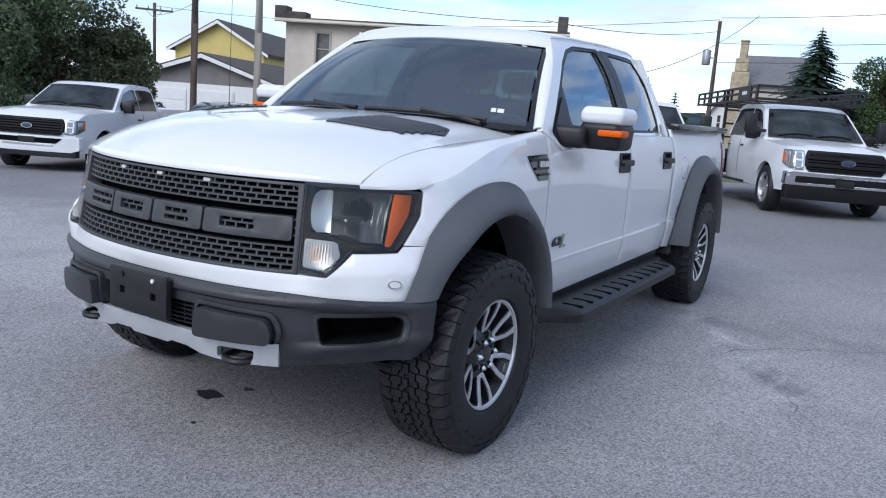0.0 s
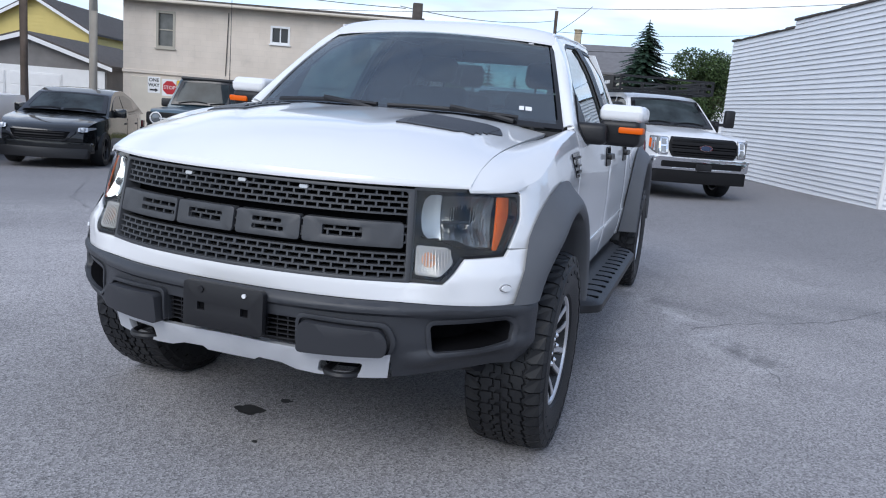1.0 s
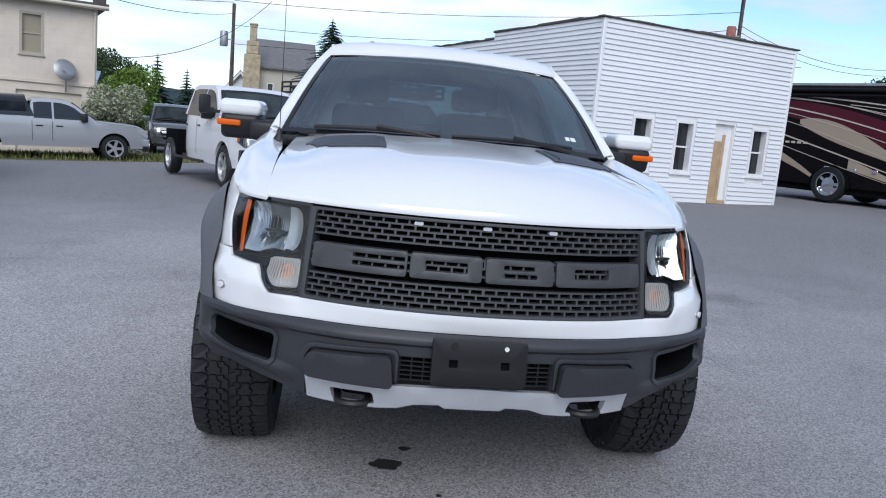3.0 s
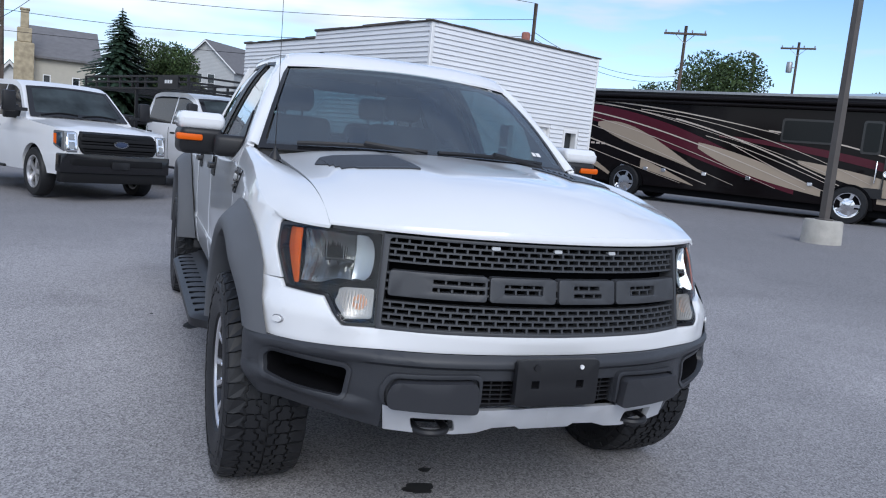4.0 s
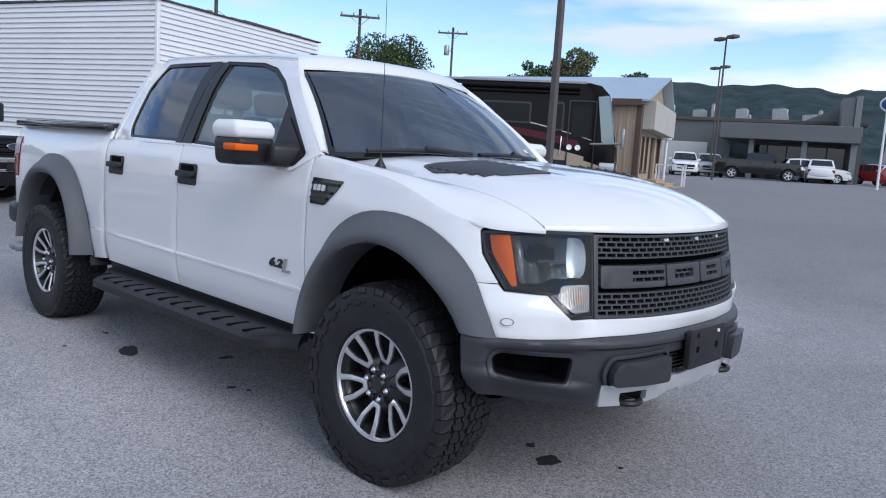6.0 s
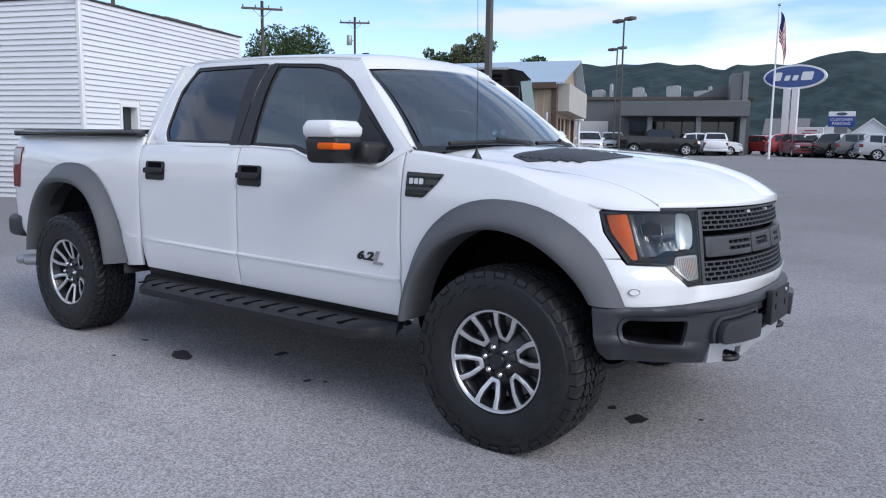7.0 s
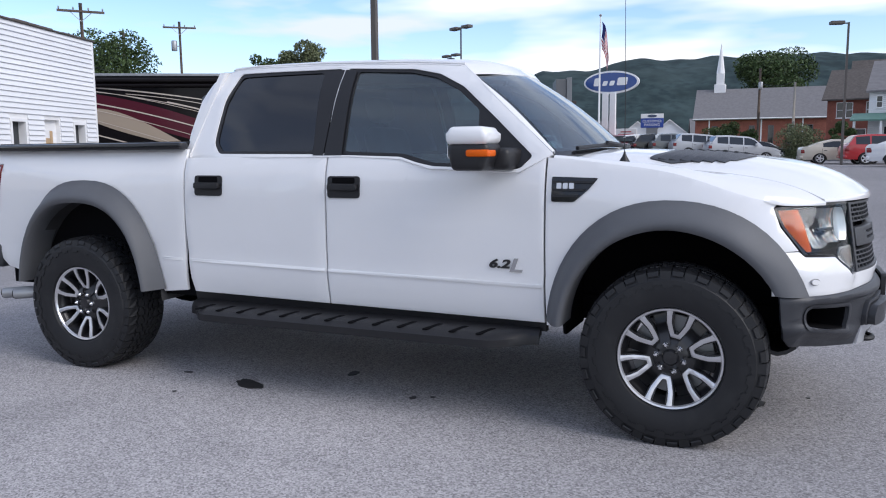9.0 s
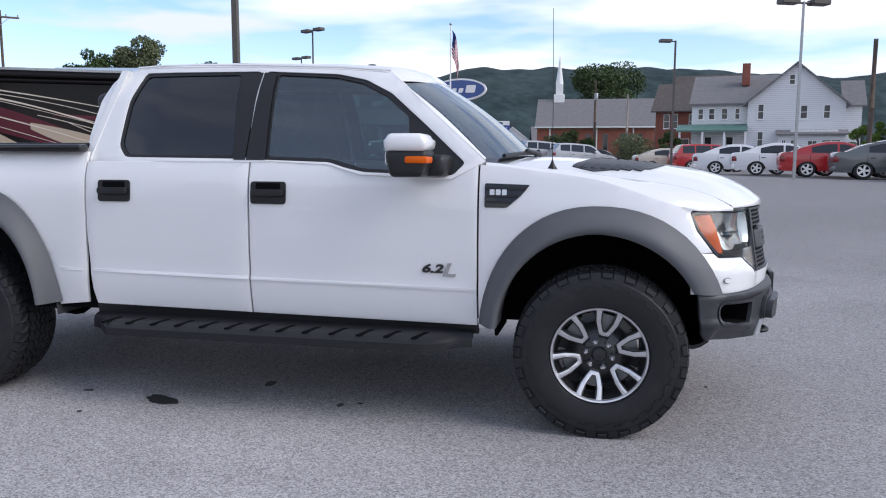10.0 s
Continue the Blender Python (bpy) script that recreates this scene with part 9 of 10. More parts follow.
for xc in (XF, XR):
    ty, ri, di = car_wheel(0.51, 0.30)
    ab = B()
    prism(ab, [(xc + 0.62 * math.cos(t), 0.42 + 0.66 * math.sin(t)) for t in [math.pi * i / 16 for i in range(17)]], lambda u, v, w: (u, -w, v), 0.0, 0.034)
    # a flat near-black sheet stands for the shade in the open arch
    part("wheel_arch", ab, M_DARK, rv)
    for s in (0, 1):
        wo = part("wheel", ty.copy(), M_RUBBER, rv)
        wo.matrix_basis = pose(xc, 0.05 if s == 0 else 2.30, 0.51, 0, 0, -90 if s == 0 else 90)
        part("rim", ri.copy(), M_CHROME, wo)
        hb = B()
        lathe(hb, [(0.0, 0.12), (0.10, 0.11), (0.30, 0.05), (0.33, 0.09), (0.34, 0.0), (0.0, 0.0)], 28, 0)
        part("wheel_cover", hb, M_CHROME, wo)
    ty.free(), ri.free(), di.free()
bm = B()
box(bm, (0.5, 0.1, 0.25), (RVL - 1.0, 2.4, 0.5))
part("undercarriage", bm, M_DARK, rv)

# ---- light poles, wires, signs, flag ----
def light_pole(name, label, x, y, h, arms, r=0.09, mat_=M_BROWNSTEEL, base=True, base_h=0.45, lean=0.0):
    z = gz(x, y)
    p = thing(name, label, "street lamp", pose(x, y, z, lean, 0, 0))
    if base:
        bm = B()
        lathe(bm, [(0.0, -0.1), (0.40, -0.1), (0.37, 0.0), (0.35, base_h - 0.03), (0.33, base_h), (0.0, base_h)], 24, 2)
        part("concrete_base", bm, M_CONC, p, "stained pale concrete footing")
    bm = B()
    b0 = base_h if base else -0.1
    box(bm, (-r * 1.8, -r * 1.8, b0), (r * 1.8, r * 1.8, b0 + 0.03), 0.01)
    q = [(-r, -r), (r, -r), (r, r), (-r, r)]
    lo = [bm.verts.new((a, b, b0)) for a, b in q]
    hi = [bm.verts.new((a * 0.75, b * 0.75, h)) for a, b in q]
    for i in range(4):
        bm.faces.new((lo[i], lo[(i + 1) % 4], hi[(i + 1) % 4], hi[i]))
    bm.faces.new(hi)
    part("pole", bm, mat_, p)
    for dx, dy, z0 in arms:
        bm = B()
        tube(bm, [(0, 0, z0), (dx * 0.5, dy * 0.5, z0)], 0.04, 6)
        a = math.atan2(dy, dx)
        box(bm, (0.25, -0.22, -0.06), (0.95, 0.22, 0.12), 0.03, m=Matrix.Translation((0, 0, z0)) @ Matrix.Rotation(a, 4, "Z"))
        part("lamp_head", bm, M_BROWNSTEEL, p)
    return p


light_pole("lot_light", "tall brown steel lot light on a round concrete footing", 11.0, 6.0, 8.4, ((0, -1, 8.35), (0, 1, 8.35)), 0.068)
light_pole("lot_light", "tall lot light with two rows of lamp heads", 41.6, 16.05, 8.3, ((0.6, 1, 8.25), (-0.6, -1, 8.25)), 0.05, base=False)
light_pole("lot_light", "tall lot light with two lamp heads", 52, 21, 7.9, ((0.6, 1, 7.85), (-0.6, -1, 7.85)), 0.05, base=False)
light_pole("lot_light", "tall brown lot light with one lamp head", 43.0, -5.7, 7.6, ((-0.3, 1, 7.55),), 0.07, base=False)
light_pole("lot_light", "tall pale lot light with a curved head", 25.6, -8.65, 6.35, ((-0.4, 1, 6.3), (0.4, -1, 6.3)), 0.05, M_STEEL, base=False, lean=0)
light_pole("lot_light", "lot light with one lamp head", 60, 62, 13.3, ((-0.8, -0.5, 13.2), (0.8, 0.5, 13.2)), 0.15, base=False)


def utility_pole(label, x, y, top, r=0.14, cross=True, can=False, deg=0, mat_=None, base=None):
    z = gz(x, y) if base is None else base
    p = thing("utility_pole", label, "utility pole", pose(x, y, z, 0, 0, deg))
    bm = B()
    tube(bm, [(0, 0, -0.2), (0.02, 0, top * 0.5), (0, 0, top)], [r, r * 0.85, r * 0.7], 12)
    part("pole", bm, mat_ or M_WOODPOLE, p)
    if cross:
        bm = B()
        box(bm, (-1.25, -0.2, top - 0.55), (1.25, -0.08, top - 0.42), 0.01)
        part("crossarm", bm, M_WOODPOLE, p)
        for x_ in (-1.15, -0.4, 0.4, 1.15):
            ib = B()
            lathe(ib, [(0.0, 0.18), (0.04, 0.16), (0.05, 0.06), (0.02, 0.0)], 10, 2)
            part("insulator", moved(ib, Matrix.Translation((x_, -0.14, top - 0.42))), M_STEEL, p)
        for s in (-1, 1):
            bb = B()
            tube(bb, [(s * 0.6, -0.14, top - 0.5), (0, -0.14, top - 1.05)], 0.02, 6)
            part("brace", bb, M_STEEL, p)
    if can:
        bm = B()
        lathe(bm, [(0.0, 0.42), (0.18, 0.40), (0.22, 0.34), (0.22, -0.34), (0.20, -0.4), (0.0, -0.4)], 18, 2)
        part("transformer", moved(bm, Matrix.Translation((-0.45, -0.1, top - 1.9))), M_STEEL if can == 1 else nmat("rusty_transformer", (0.30, 0.12, 0.09), 0.7, var=0.3, var_scale=6), p)
        bm = B()
        box(bm, (-0.5, -0.08, top - 1.95), (0, 0.0, top - 1.88))
        part("bracket", bm, M_STEEL, p)
    return p


utility_pole("wooden utility pole with crossarm behind the motorhome", 29.5, 34.8, 9.4, deg=-40)
utility_pole("wooden utility pole with transformer far behind the motorhome", 45.5, 41.7, 11.0, can=1, deg=-50)
utility_pole("dark wooden pole with a rusty transformer behind the shop", 17.3, 31.2, 8.6, cross=False, can=2)
utility_pole("slanting wooden utility pole with small transformer", -7.6, 39.2, 7.5, can=1, cross=False)
utility_pole("dark brown wooden pole by the garage", -17.3, 12.4, 8.0, 0.13, False)
utility_pole("pale wooden pole by the garage", -18.9, 16.75, 8.6, 0.17, False, mat_=M_PALEPOLE)
utility_pole("distant utility pole with crossarm", -44.6, 32.5, 8.2, 0.16, True, deg=50)
utility_pole("wooden pole by the church", 88, -0.6, 9.5, 0.18, False, can=1)
utility_pole("wooden pole by the street corner", 34.5, -13.8, 6.2, 0.14, False)
utility_pole("pale utility pole with transformer", 62, -3.6, 6.0, 0.12, False, mat_=M_PALEPOLE)


def wire(a, b, sag, r=0.014, name="overhead_wire"):
    bm = B()
    a, b = Vector(a), Vector(b)
    tube(bm, [a.lerp(b, t) - Vector((0, 0, sag * 4 * t * (1 - t))) for t in [i / 16 for i in range(17)]], r, 5)
    return tagged(part(name, bm, M_WIRE), "thin black sagging overhead wire", "wire", "overhead wires")


for a, b, s in (((-44.6, 32.5, 7.0), (-7.6, 39.2, 7.2), 0.8), ((-7.6, 39.2, 7.3), (17.3, 31.2, 8.2), 0.5), ((-7.6, 39.2, 6.0), (17.3, 31.2, 7.4), 0.7), ((-7.6, 39.2, 5.0), (20, 30, 5.8), 0.3),
                ((17.3, 31.2, 7.6), (29.5, 34.8, 7.0), 0.8), ((17.3, 31.2, 7.3), (29.5, 34.8, 6.7), 0.8), ((29.5, 34.8, 6.6), (45.5, 41.7, 7.6), 0.5), ((45.5, 41.7, 7.4), (75, 52, 9), 0.5),
                ((-9.9, 22.2, 4.9), (-7.6, 39.2, 6.6), 0.3), ((-9.6, 22.3, 2.8), (-5.6, 39, 7.4), 1.0), ((-18.9, 16.75, 6.5), (-44.6, 32.5, 6.4), 0.6), ((-9.6, 22.0, 4.8), (-30, 26, 7.5), 0.4),
                ((-30, 21, 9.2), (17.3, 31.2, 9.0), 0.6), ((88, -0.6, 8.5), (62, -3.6, 6.5), 0.4)):
    wire(a, b, s)

# flag on its pole
fp = thing("flagpole", "white flagpole with a gold ball", "flagpole", pose(45.9, 8.2, gz(45.9, 8.2)))
bm = B()
tube(bm, [(0, 0, 0), (0, 0, 5), (0, 0, 9.0)], [0.07, 0.055, 0.035], 12)
part("pole", bm, M_WHITETRIM, fp)
bm = B()
bmesh.ops.create_icosphere(bm, subdivisions=2, radius=0.09, matrix=Matrix.Translation((0, 0, 9.08)))
part("finial", bm, M_STEEL, fp)
flag = thing("flag", "limp red, white and blue striped flag", "flag", pose(45.9, 8.15, gz(45.9, 8.2) + 8.7))
M_FLAGRED, M_FLAGWHITE, M_FLAGBLUE = nmat("flag_red", (0.45, 0.02, 0.03), 0.8), nmat("flag_white", (0.75, 0.75, 0.75), 0.8), nmat("flag_blue", (0.02, 0.03, 0.14), 0.8)


def cloth(u, v):
    """A flag that hangs down: u along the fly, v down the hoist."""
    d = u * 1.25
    return 0.06 * math.sin(u * 9 + v * 2), -0.05 - 0.66 * u * (1 - 0.35 * u) - 0.04 * math.sin(v * 7 + u * 5), -1.75 * v - d * 1.3 * (0.5 + 0.5 * u)


for i in range(13):
    bm = B()
    v0, v1 = i / 13, (i + 1) / 13
    u0 = 0.4 if i < 7 else 0.0
    slab(bm, lambda u, v, w: Vector(cloth(lerp(u0, 1, u), lerp(v0, v1, v))) + Vector((w, 0, 0)), 14, 1, 0.004)
    part("stripe", bm, M_FLAGWHITE if i % 2 else M_FLAGRED, flag)
bm = B()
slab(bm, lambda u, v, w: Vector(cloth(u * 0.4, v * 7 / 13)) + Vector((w, 0, 0)), 6, 6, 0.004)
part("canton", bm, M_FLAGBLUE, flag)

# dealership pylon sign: a plain blue oval with a white rim
sg = thing("oval_sign", "big blue oval pylon sign with a white rim", "sign", along((62.4, 13.0), (62.0, 8.2), 0.0))
bm = B()
prism(bm, [(2.4 + 2.35 * math.cos(t), 7.0 + 0.95 * math.sin(t)) for t in [2 * math.pi * i / 48 for i in range(48)]], lambda u, v, w: (u, -w, v), -0.35, 0.0)
part("sign_rim", bm, M_WHITETRIM, sg)
bm = B()
prism(bm, [(2.4 + 2.2 * math.cos(t), 7.0 + 0.80 * math.sin(t)) for t in [2 * math.pi * i / 48 for i in range(48)]], lambda u, v, w: (u, -w, v), 0.0, 0.03)
face = part("sign_face", bm, nmat("sign_blue", (0.015, 0.06, 0.24), 0.3, coat=0.4), sg)
bm = B()
for k, (a, b, c, d) in enumerate(((-1.5, -0.28, -1.0, 0.38), (-0.75, -0.28, -0.35, 0.12), (-0.15, -0.28, 0.25, 0.12), (0.5, -0.28, 1.35, 0.36))):
    prism(bm, rounded([(2.4 + a, 7 + b), (2.4 + c, 7 + b), (2.4 + c + 0.12, 7 + d), (2.4 + a + 0.12, 7 + d)], 0.12, 4), lambda u, v, w: (u, -w, v), 0.03, 0.05)
part("sign_mark", bm, M_WHITETRIM, face)
for u0, u1 in ((1.75, 2.25), (2.4, 2.9)):
    bm = B()
    box(bm, (u0, -0.3, 0.4), (u1, 0.0, 6.1), 0.02)
    part("sign_post", bm, M_WHITETRIM, sg)
cs = thing("parking_sign", "blue customer parking sign on grey posts", "sign", along((68.3, 9.0), (68.5, 7.0), 0.0))
bm = B()
box(bm, (0, -0.08, 3.30), (2.0, 0.08, 4.15), 0.02)
cface = part("sign_panel", bm, nmat("parking_sign_blue", (0.02, 0.06, 0.30), 0.4), cs)
bm = B()
box(bm, (0, -0.085, 4.15), (2.0, 0.085, 4.55), 0.02)
part("sign_header", bm, M_WHITETRIM, cs)
bm = B()
prism(bm, [(1.0 + 0.42 * math.cos(t), 4.35 + 0.13 * math.sin(t)) for t in [2 * math.pi * i / 28 for i in range(28)]], lambda u, v, w: (u, -w, v), 0.085, 0.10)
part("oval_mark", bm, M_EMBLEM, cs)
for s, z in (("CUSTOMER", 3.87), ("PARKING", 3.55)):
    part("lettering", moved(text_bm(s, 0.33, 0.01), pose(1.0, -0.095, z, 90)), M_WHITETRIM, cface, smooth=0)
bm = B()
box(bm, (0.5, -0.06, 0.4), (1.5, 0.06, 3.3), 0.02)
part("sign_post", bm, M_DEALER2, cs)
rs = thing("red_message_sign", "low white and red message board", "sign", along((70, 11.9), (70, 9.6), 0.0))
bm = B()
box(bm, (0.2, -0.1, 2.35), (2.3, 0.1, 3.3), 0.02)
rface = part("sign_panel", bm, M_WHITETRIM, rs)
for u0, u1, z0, z1 in ((0.55, 2.05, 2.62, 2.82), (0.8, 1.8, 2.95, 3.05)):
    bm = B()
    box(bm, (u0, -0.115, z0), (u1, -0.102, z1))
    part("red_band", bm, M_REDCAR, rface)
bm = B()
box(bm, (1.2, -0.06, 0.4), (1.4, 0.06, 2.35))
part("sign_post", bm, M_STEEL, rs)

# stop, one-way and speed signs fixed to the beige wall
M_STOPRED = nmat("stop_red", (0.45, 0.02, 0.03), 0.5, var=0.06, var_scale=9)
M_SIGNYELLOW = nmat("sign_yellow", (0.75, 0.50, 0.02), 0.5, var=0.06, var_scale=9)
on_board = lambda u, v, w: (u, -w, v)
octagon = lambda r: [(r * math.cos(math.pi / 8 + math.pi / 4 * i), r * math.sin(math.pi / 8 + math.pi / 4 * i)) for i in range(8)]
for nm, lab, u, z in (("stop_sign", "red stop sign on a white board on the beige wall", 1.67, 1.29), ("one_way_sign", "white one-way sign with a black arrow on the beige wall", 1.11, 1.36), ("speed_sign", "yellow speed sign on the beige wall", 2.15, 1.24)):
    s = thing(nm, lab, "traffic sign", BG_M @ Matrix.Translation((u, -0.03, z)))
    bm = B()
    if nm == "stop_sign":
        prism(bm, rect(-0.27, -0.30, 0.27, 0.30, 0.02), on_board, -0.04, 0.006)
        f = part("sign_panel", bm, M_WHITETRIM, s)
        bm = B()
        prism(bm, octagon(0.255), on_board, 0.006, 0.010)
        part("sign_face", bm, M_STOPRED, f)
        part("lettering", moved(text_bm("STOP", 0.18, 0.002), pose(0, -0.013, 0, 90)), M_WHITETRIM, f, smooth=0)
    elif nm == "one_way_sign":
        prism(bm, rect(-0.22, -0.30, 0.22, 0.28, 0.03), on_board, -0.04, 0.006)
        f = part("sign_panel", bm, M_WHITETRIM, s)
        for t_, zz in (("ONE", 0.16), ("WAY", -0.02)):
            part("lettering", moved(text_bm(t_, 0.17, 0.002, 0.004), pose(0, -0.009, zz, 90)), M_BLACK, f, smooth=0)
        bm = B()
        prism(bm, [(-0.15, -0.22), (0.05, -0.22), (0.05, -0.26), (0.16, -0.19), (0.05, -0.12), (0.05, -0.16), (-0.15, -0.16)], on_board, 0.006, 0.01)
        part("arrow", bm, M_BLACK, f)
    else:
        prism(bm, rect(-0.25, -0.32, 0.25, 0.32, 0.02), on_board, -0.04, 0.006)
        f = part("sign_panel", bm, M_SIGNYELLOW, s)
        part("lettering", moved(text_bm("30", 0.34, 0.002, 0.006), pose(0, -0.009, 0.08, 90)), M_BLACK, f, smooth=0)
        bm = B()
        prism(bm, rect(-0.18, -0.24, 0.18, -0.16), on_board, 0.006, 0.01)
        part("lettering_bar", bm, M_BLACK, f)

# ---- trees, shrubs, grass, the ridge ----
def leaf_mat(name, base, rough=0.6):
    m = nmat(name, base, rough, spec=0.3)
    n, l = m.node_tree.nodes, m.node_tree.links
    b = n["Principled BSDF"]
    g, r = n.new("ShaderNodeNewGeometry"), n.new("ShaderNodeValToRGB")
    r.color_ramp.elements[0].color = tuple(c * 0.55 for c in base) + (1,)
    r.color_ramp.elements[1].color = tuple(min(1, c * 1.5) for c in base) + (1,)
    l.new(g.outputs["Random Per Island"], r.inputs[0])
    l.new(r.outputs[0], b.inputs["Base Color"])
    return m


M_LEAF = leaf_mat("leaves_dark_green", (0.050, 0.080, 0.028))
M_LOTLEAF = leaf_mat("leaves_dusty_green", (0.115, 0.150, 0.075))
M_LEAF2 = leaf_mat("leaves_bright_green", (0.12, 0.19, 0.03))
M_LEAF3 = leaf_mat("leaves_olive", (0.120, 0.138, 0.072))
M_NEEDLE = leaf_mat("spruce_needles", (0.022, 0.042, 0.026))
M_BLOOM = leaf_mat("pale_variegated_leaves", (0.30, 0.32, 0.22))
M_BARK = nmat("bark", (0.09, 0.07, 0.05), 0.9, var=0.25, var_scale=6, bump=0.5, bump_scale=20)


def leaves(clumps, count, size, seed, squash=0.8):
    """Leaf blades scattered in clumps (x, y, z, radius); one mesh."""
    rng = np.random.default_rng(seed)
    w = np.array([c[3] ** 2 for c in clumps])
    pick = rng.choice(len(clumps), count, p=w / w.sum())
    c = np.array(clumps)[pick]
    d = rng.normal(size=(count, 3))
    d /= np.linalg.norm(d, axis=1)[:, None]
    rad = c[:, 3] * (0.45 + 0.62 * rng.random(count) ** 0.5)
    p = c[:, :3] + d * rad[:, None] * np.array([1, 1, squash])
    a = rng.normal(size=(count, 3))
    a /= np.linalg.norm(a, axis=1)[:, None]
    b = np.cross(a, rng.normal(size=(count, 3)))
    b /= np.linalg.norm(b, axis=1)[:, None]
    s = size * (0.6 + 0.8 * rng.random(count))[:, None]
    v = np.stack([p - a * s, p + b * s * 0.45, p + a * s, p - b * s * 0.45], 1).reshape(-1, 3)
    f = np.arange(count * 4).reshape(-1, 4)
    me = bpy.data.meshes.new("crown")
    me.from_pydata(v.tolist(), [], f.tolist())
    return me


def tree(name, label, x, y, h, spread, leafm, count=5000, size=0.14, trunk=0.22, seed=1, low=0.3, base=None, squash=0.8, category="tree", clump=None):
    rng = random.Random(seed)
    z = gz(x, y) if base is None else base
    t = thing(name, label, category, pose(x, y, z))
    bm = B()
    tube(bm, [(0, 0, -0.2), (0.05, 0.03, h * 0.3), (rng.uniform(-0.3, 0.3), rng.uniform(-0.3, 0.3), h * 0.75)], [trunk, trunk * 0.8, trunk * 0.3], 10)
    clumps = []
    n = clump or 16
    for i in range(n):
        a = rng.uniform(0, 2 * math.pi)
        zz = h * rng.uniform(low + 0.08, 0.9)
        k = math.sin(math.pi * min(1, max(0.15, (zz / h - low) / (1.02 - low)))) ** 0.6
        rr = spread * k * rng.uniform(0.35, 0.85)
        p = (rr * math.cos(a), rr * math.sin(a), zz)
        tube(bm, [(0, 0, h * rng.uniform(0.2, 0.5)), (p[0] * 0.5, p[1] * 0.5, zz * 0.8), p], [trunk * 0.4, trunk * 0.25, trunk * 0.08], 6)
        clumps.append((*p, spread * rng.uniform(0.28, 0.5)))
    part("trunk", bm, M_BARK, t)
    me = leaves(clumps, int(count * 2.6), size * 0.60, seed, squash)
    me.materials.append(leafm)
    c = new("crown", me)
    c.parent = t
    return t


def spruce(label, x, y, h, r, seed=1, base=None, n=22):
    rng = np.random.default_rng(seed)
    z = gz(x, y) if base is None else base
    t = thing("spruce_tree", label, "tree", pose(x, y, z))
    bm = B()
    tube(bm, [(0, 0, 0), (0, 0, h * 0.98)], [0.18, 0.02], 8)
    part("trunk", bm, M_BARK, t)
    vs, fs = [], []
    for k in range(n):
        zz = h * (0.08 + 0.9 * k / n)
        rr = r * (1 - (k / n)) ** 0.85 * rng.uniform(0.8, 1.12) + 0.08
        for j in range(int(24 + 24 * (1 - k / n))):
            a = rng.uniform(0, 2 * math.pi)
            L = rr * rng.uniform(0.6, 1.1)
            for q in range(7):
                f0, f1 = q / 7, (q + 1.4) / 7
                for s in (-1, 1):
                    w = (0.07 + 0.15 * (1 - f0)) * min(1, L) * s
                    p0 = np.array([math.cos(a) * L * f0, math.sin(a) * L * f0, zz - 0.22 * L * f0 ** 1.5])
                    p1 = np.array([math.cos(a) * L * f1, math.sin(a) * L * f1, zz - 0.22 * L * f1 ** 1.5 - 0.05])
                    side_ = np.array([-math.sin(a), math.cos(a), -0.25]) * w
                    i = len(vs)
                    vs += [p0.tolist(), p1.tolist(), (p1 + side_).tolist()]
                    fs.append((i, i + 1, i + 2))
    me = bpy.data.meshes.new("crown")
    me.from_pydata(vs, [], fs)
    me.materials.append(M_NEEDLE)
    c = new("crown", me)
    c.parent = t
    return t


for i, (x, y, h, s) in enumerate(((-21.8, 8.6, 5.6, 2.6), (-22.6, 11.2, 5.4, 2.6), (-20.0, 6.2, 5.2, 2.4), (-22.4, 13.3, 3.9, 1.7), (-24.5, 9.8, 6.6, 3.0))):
    tree("broadleaf_tree", "dense dark green tree at the edge of the lot", x, y, h, s, M_LEAF3 if i % 2 else M_LOTLEAF, 8000, 0.13, 0.16, 11 + i, 0.05, clump=22)
spruce("tall dark blue-green spruce behind the trucks", -2.1, 35.1, 6.6, 2.9, 3, n=46)
spruce("tall dark spruce beyond the houses", -13.2, 46, 5.2, 1.5, 4)
spruce("tall dark spruce beyond the houses", -11.6, 47, 4.4, 1.2, 5)
tree("broadleaf_tree", "round dark tree behind the houses", -0.3, 52, 5.7, 3.0, M_LEAF, 7000, 0.16, 0.2, 21, 0.15, base=0.5)
tree("broadleaf_tree", "round dark tree behind the houses", 1.0, 54, 5.0, 2.2, M_LEAF3, 4500, 0.16, 0.2, 22, 0.15, base=0.3)
tree("broadleaf_tree", "bright green roadside tree", -12.0, 38.0, 3.6, 2.2, M_LEAF2, 4500, 0.13, 0.12, 23, 0.1)
tree("broadleaf_tree", "dark trees along the road", -18.0, 50, 5.4, 3.0, M_LEAF, 5000, 0.18, 0.2, 24, 0.1)
tree("broadleaf_tree", "dark trees along the road", -23.0, 51, 5.2, 3.2, M_LEAF3, 5000, 0.18, 0.2, 25, 0.1)
tree("broadleaf_tree", "brown-green small tree by the road", -6.5, 50, 5.6, 2.0, M_LEAF3, 2500, 0.16, 0.14, 26, 0.2)
tree("flowering_shrub", "pale variegated shrub beside the silver pickup", -8.4, 21.3, 2.3, 1.1, M_BLOOM, 3200, 0.09, 0.06, 27, 0.0, category="shrub")
tree("broadleaf_tree", "big round green tree behind the motorhome", 42.6, 49.0, 10.6, 5.4, M_LEAF, 10000, 0.24, 0.3, 28, 0.25, clump=24)
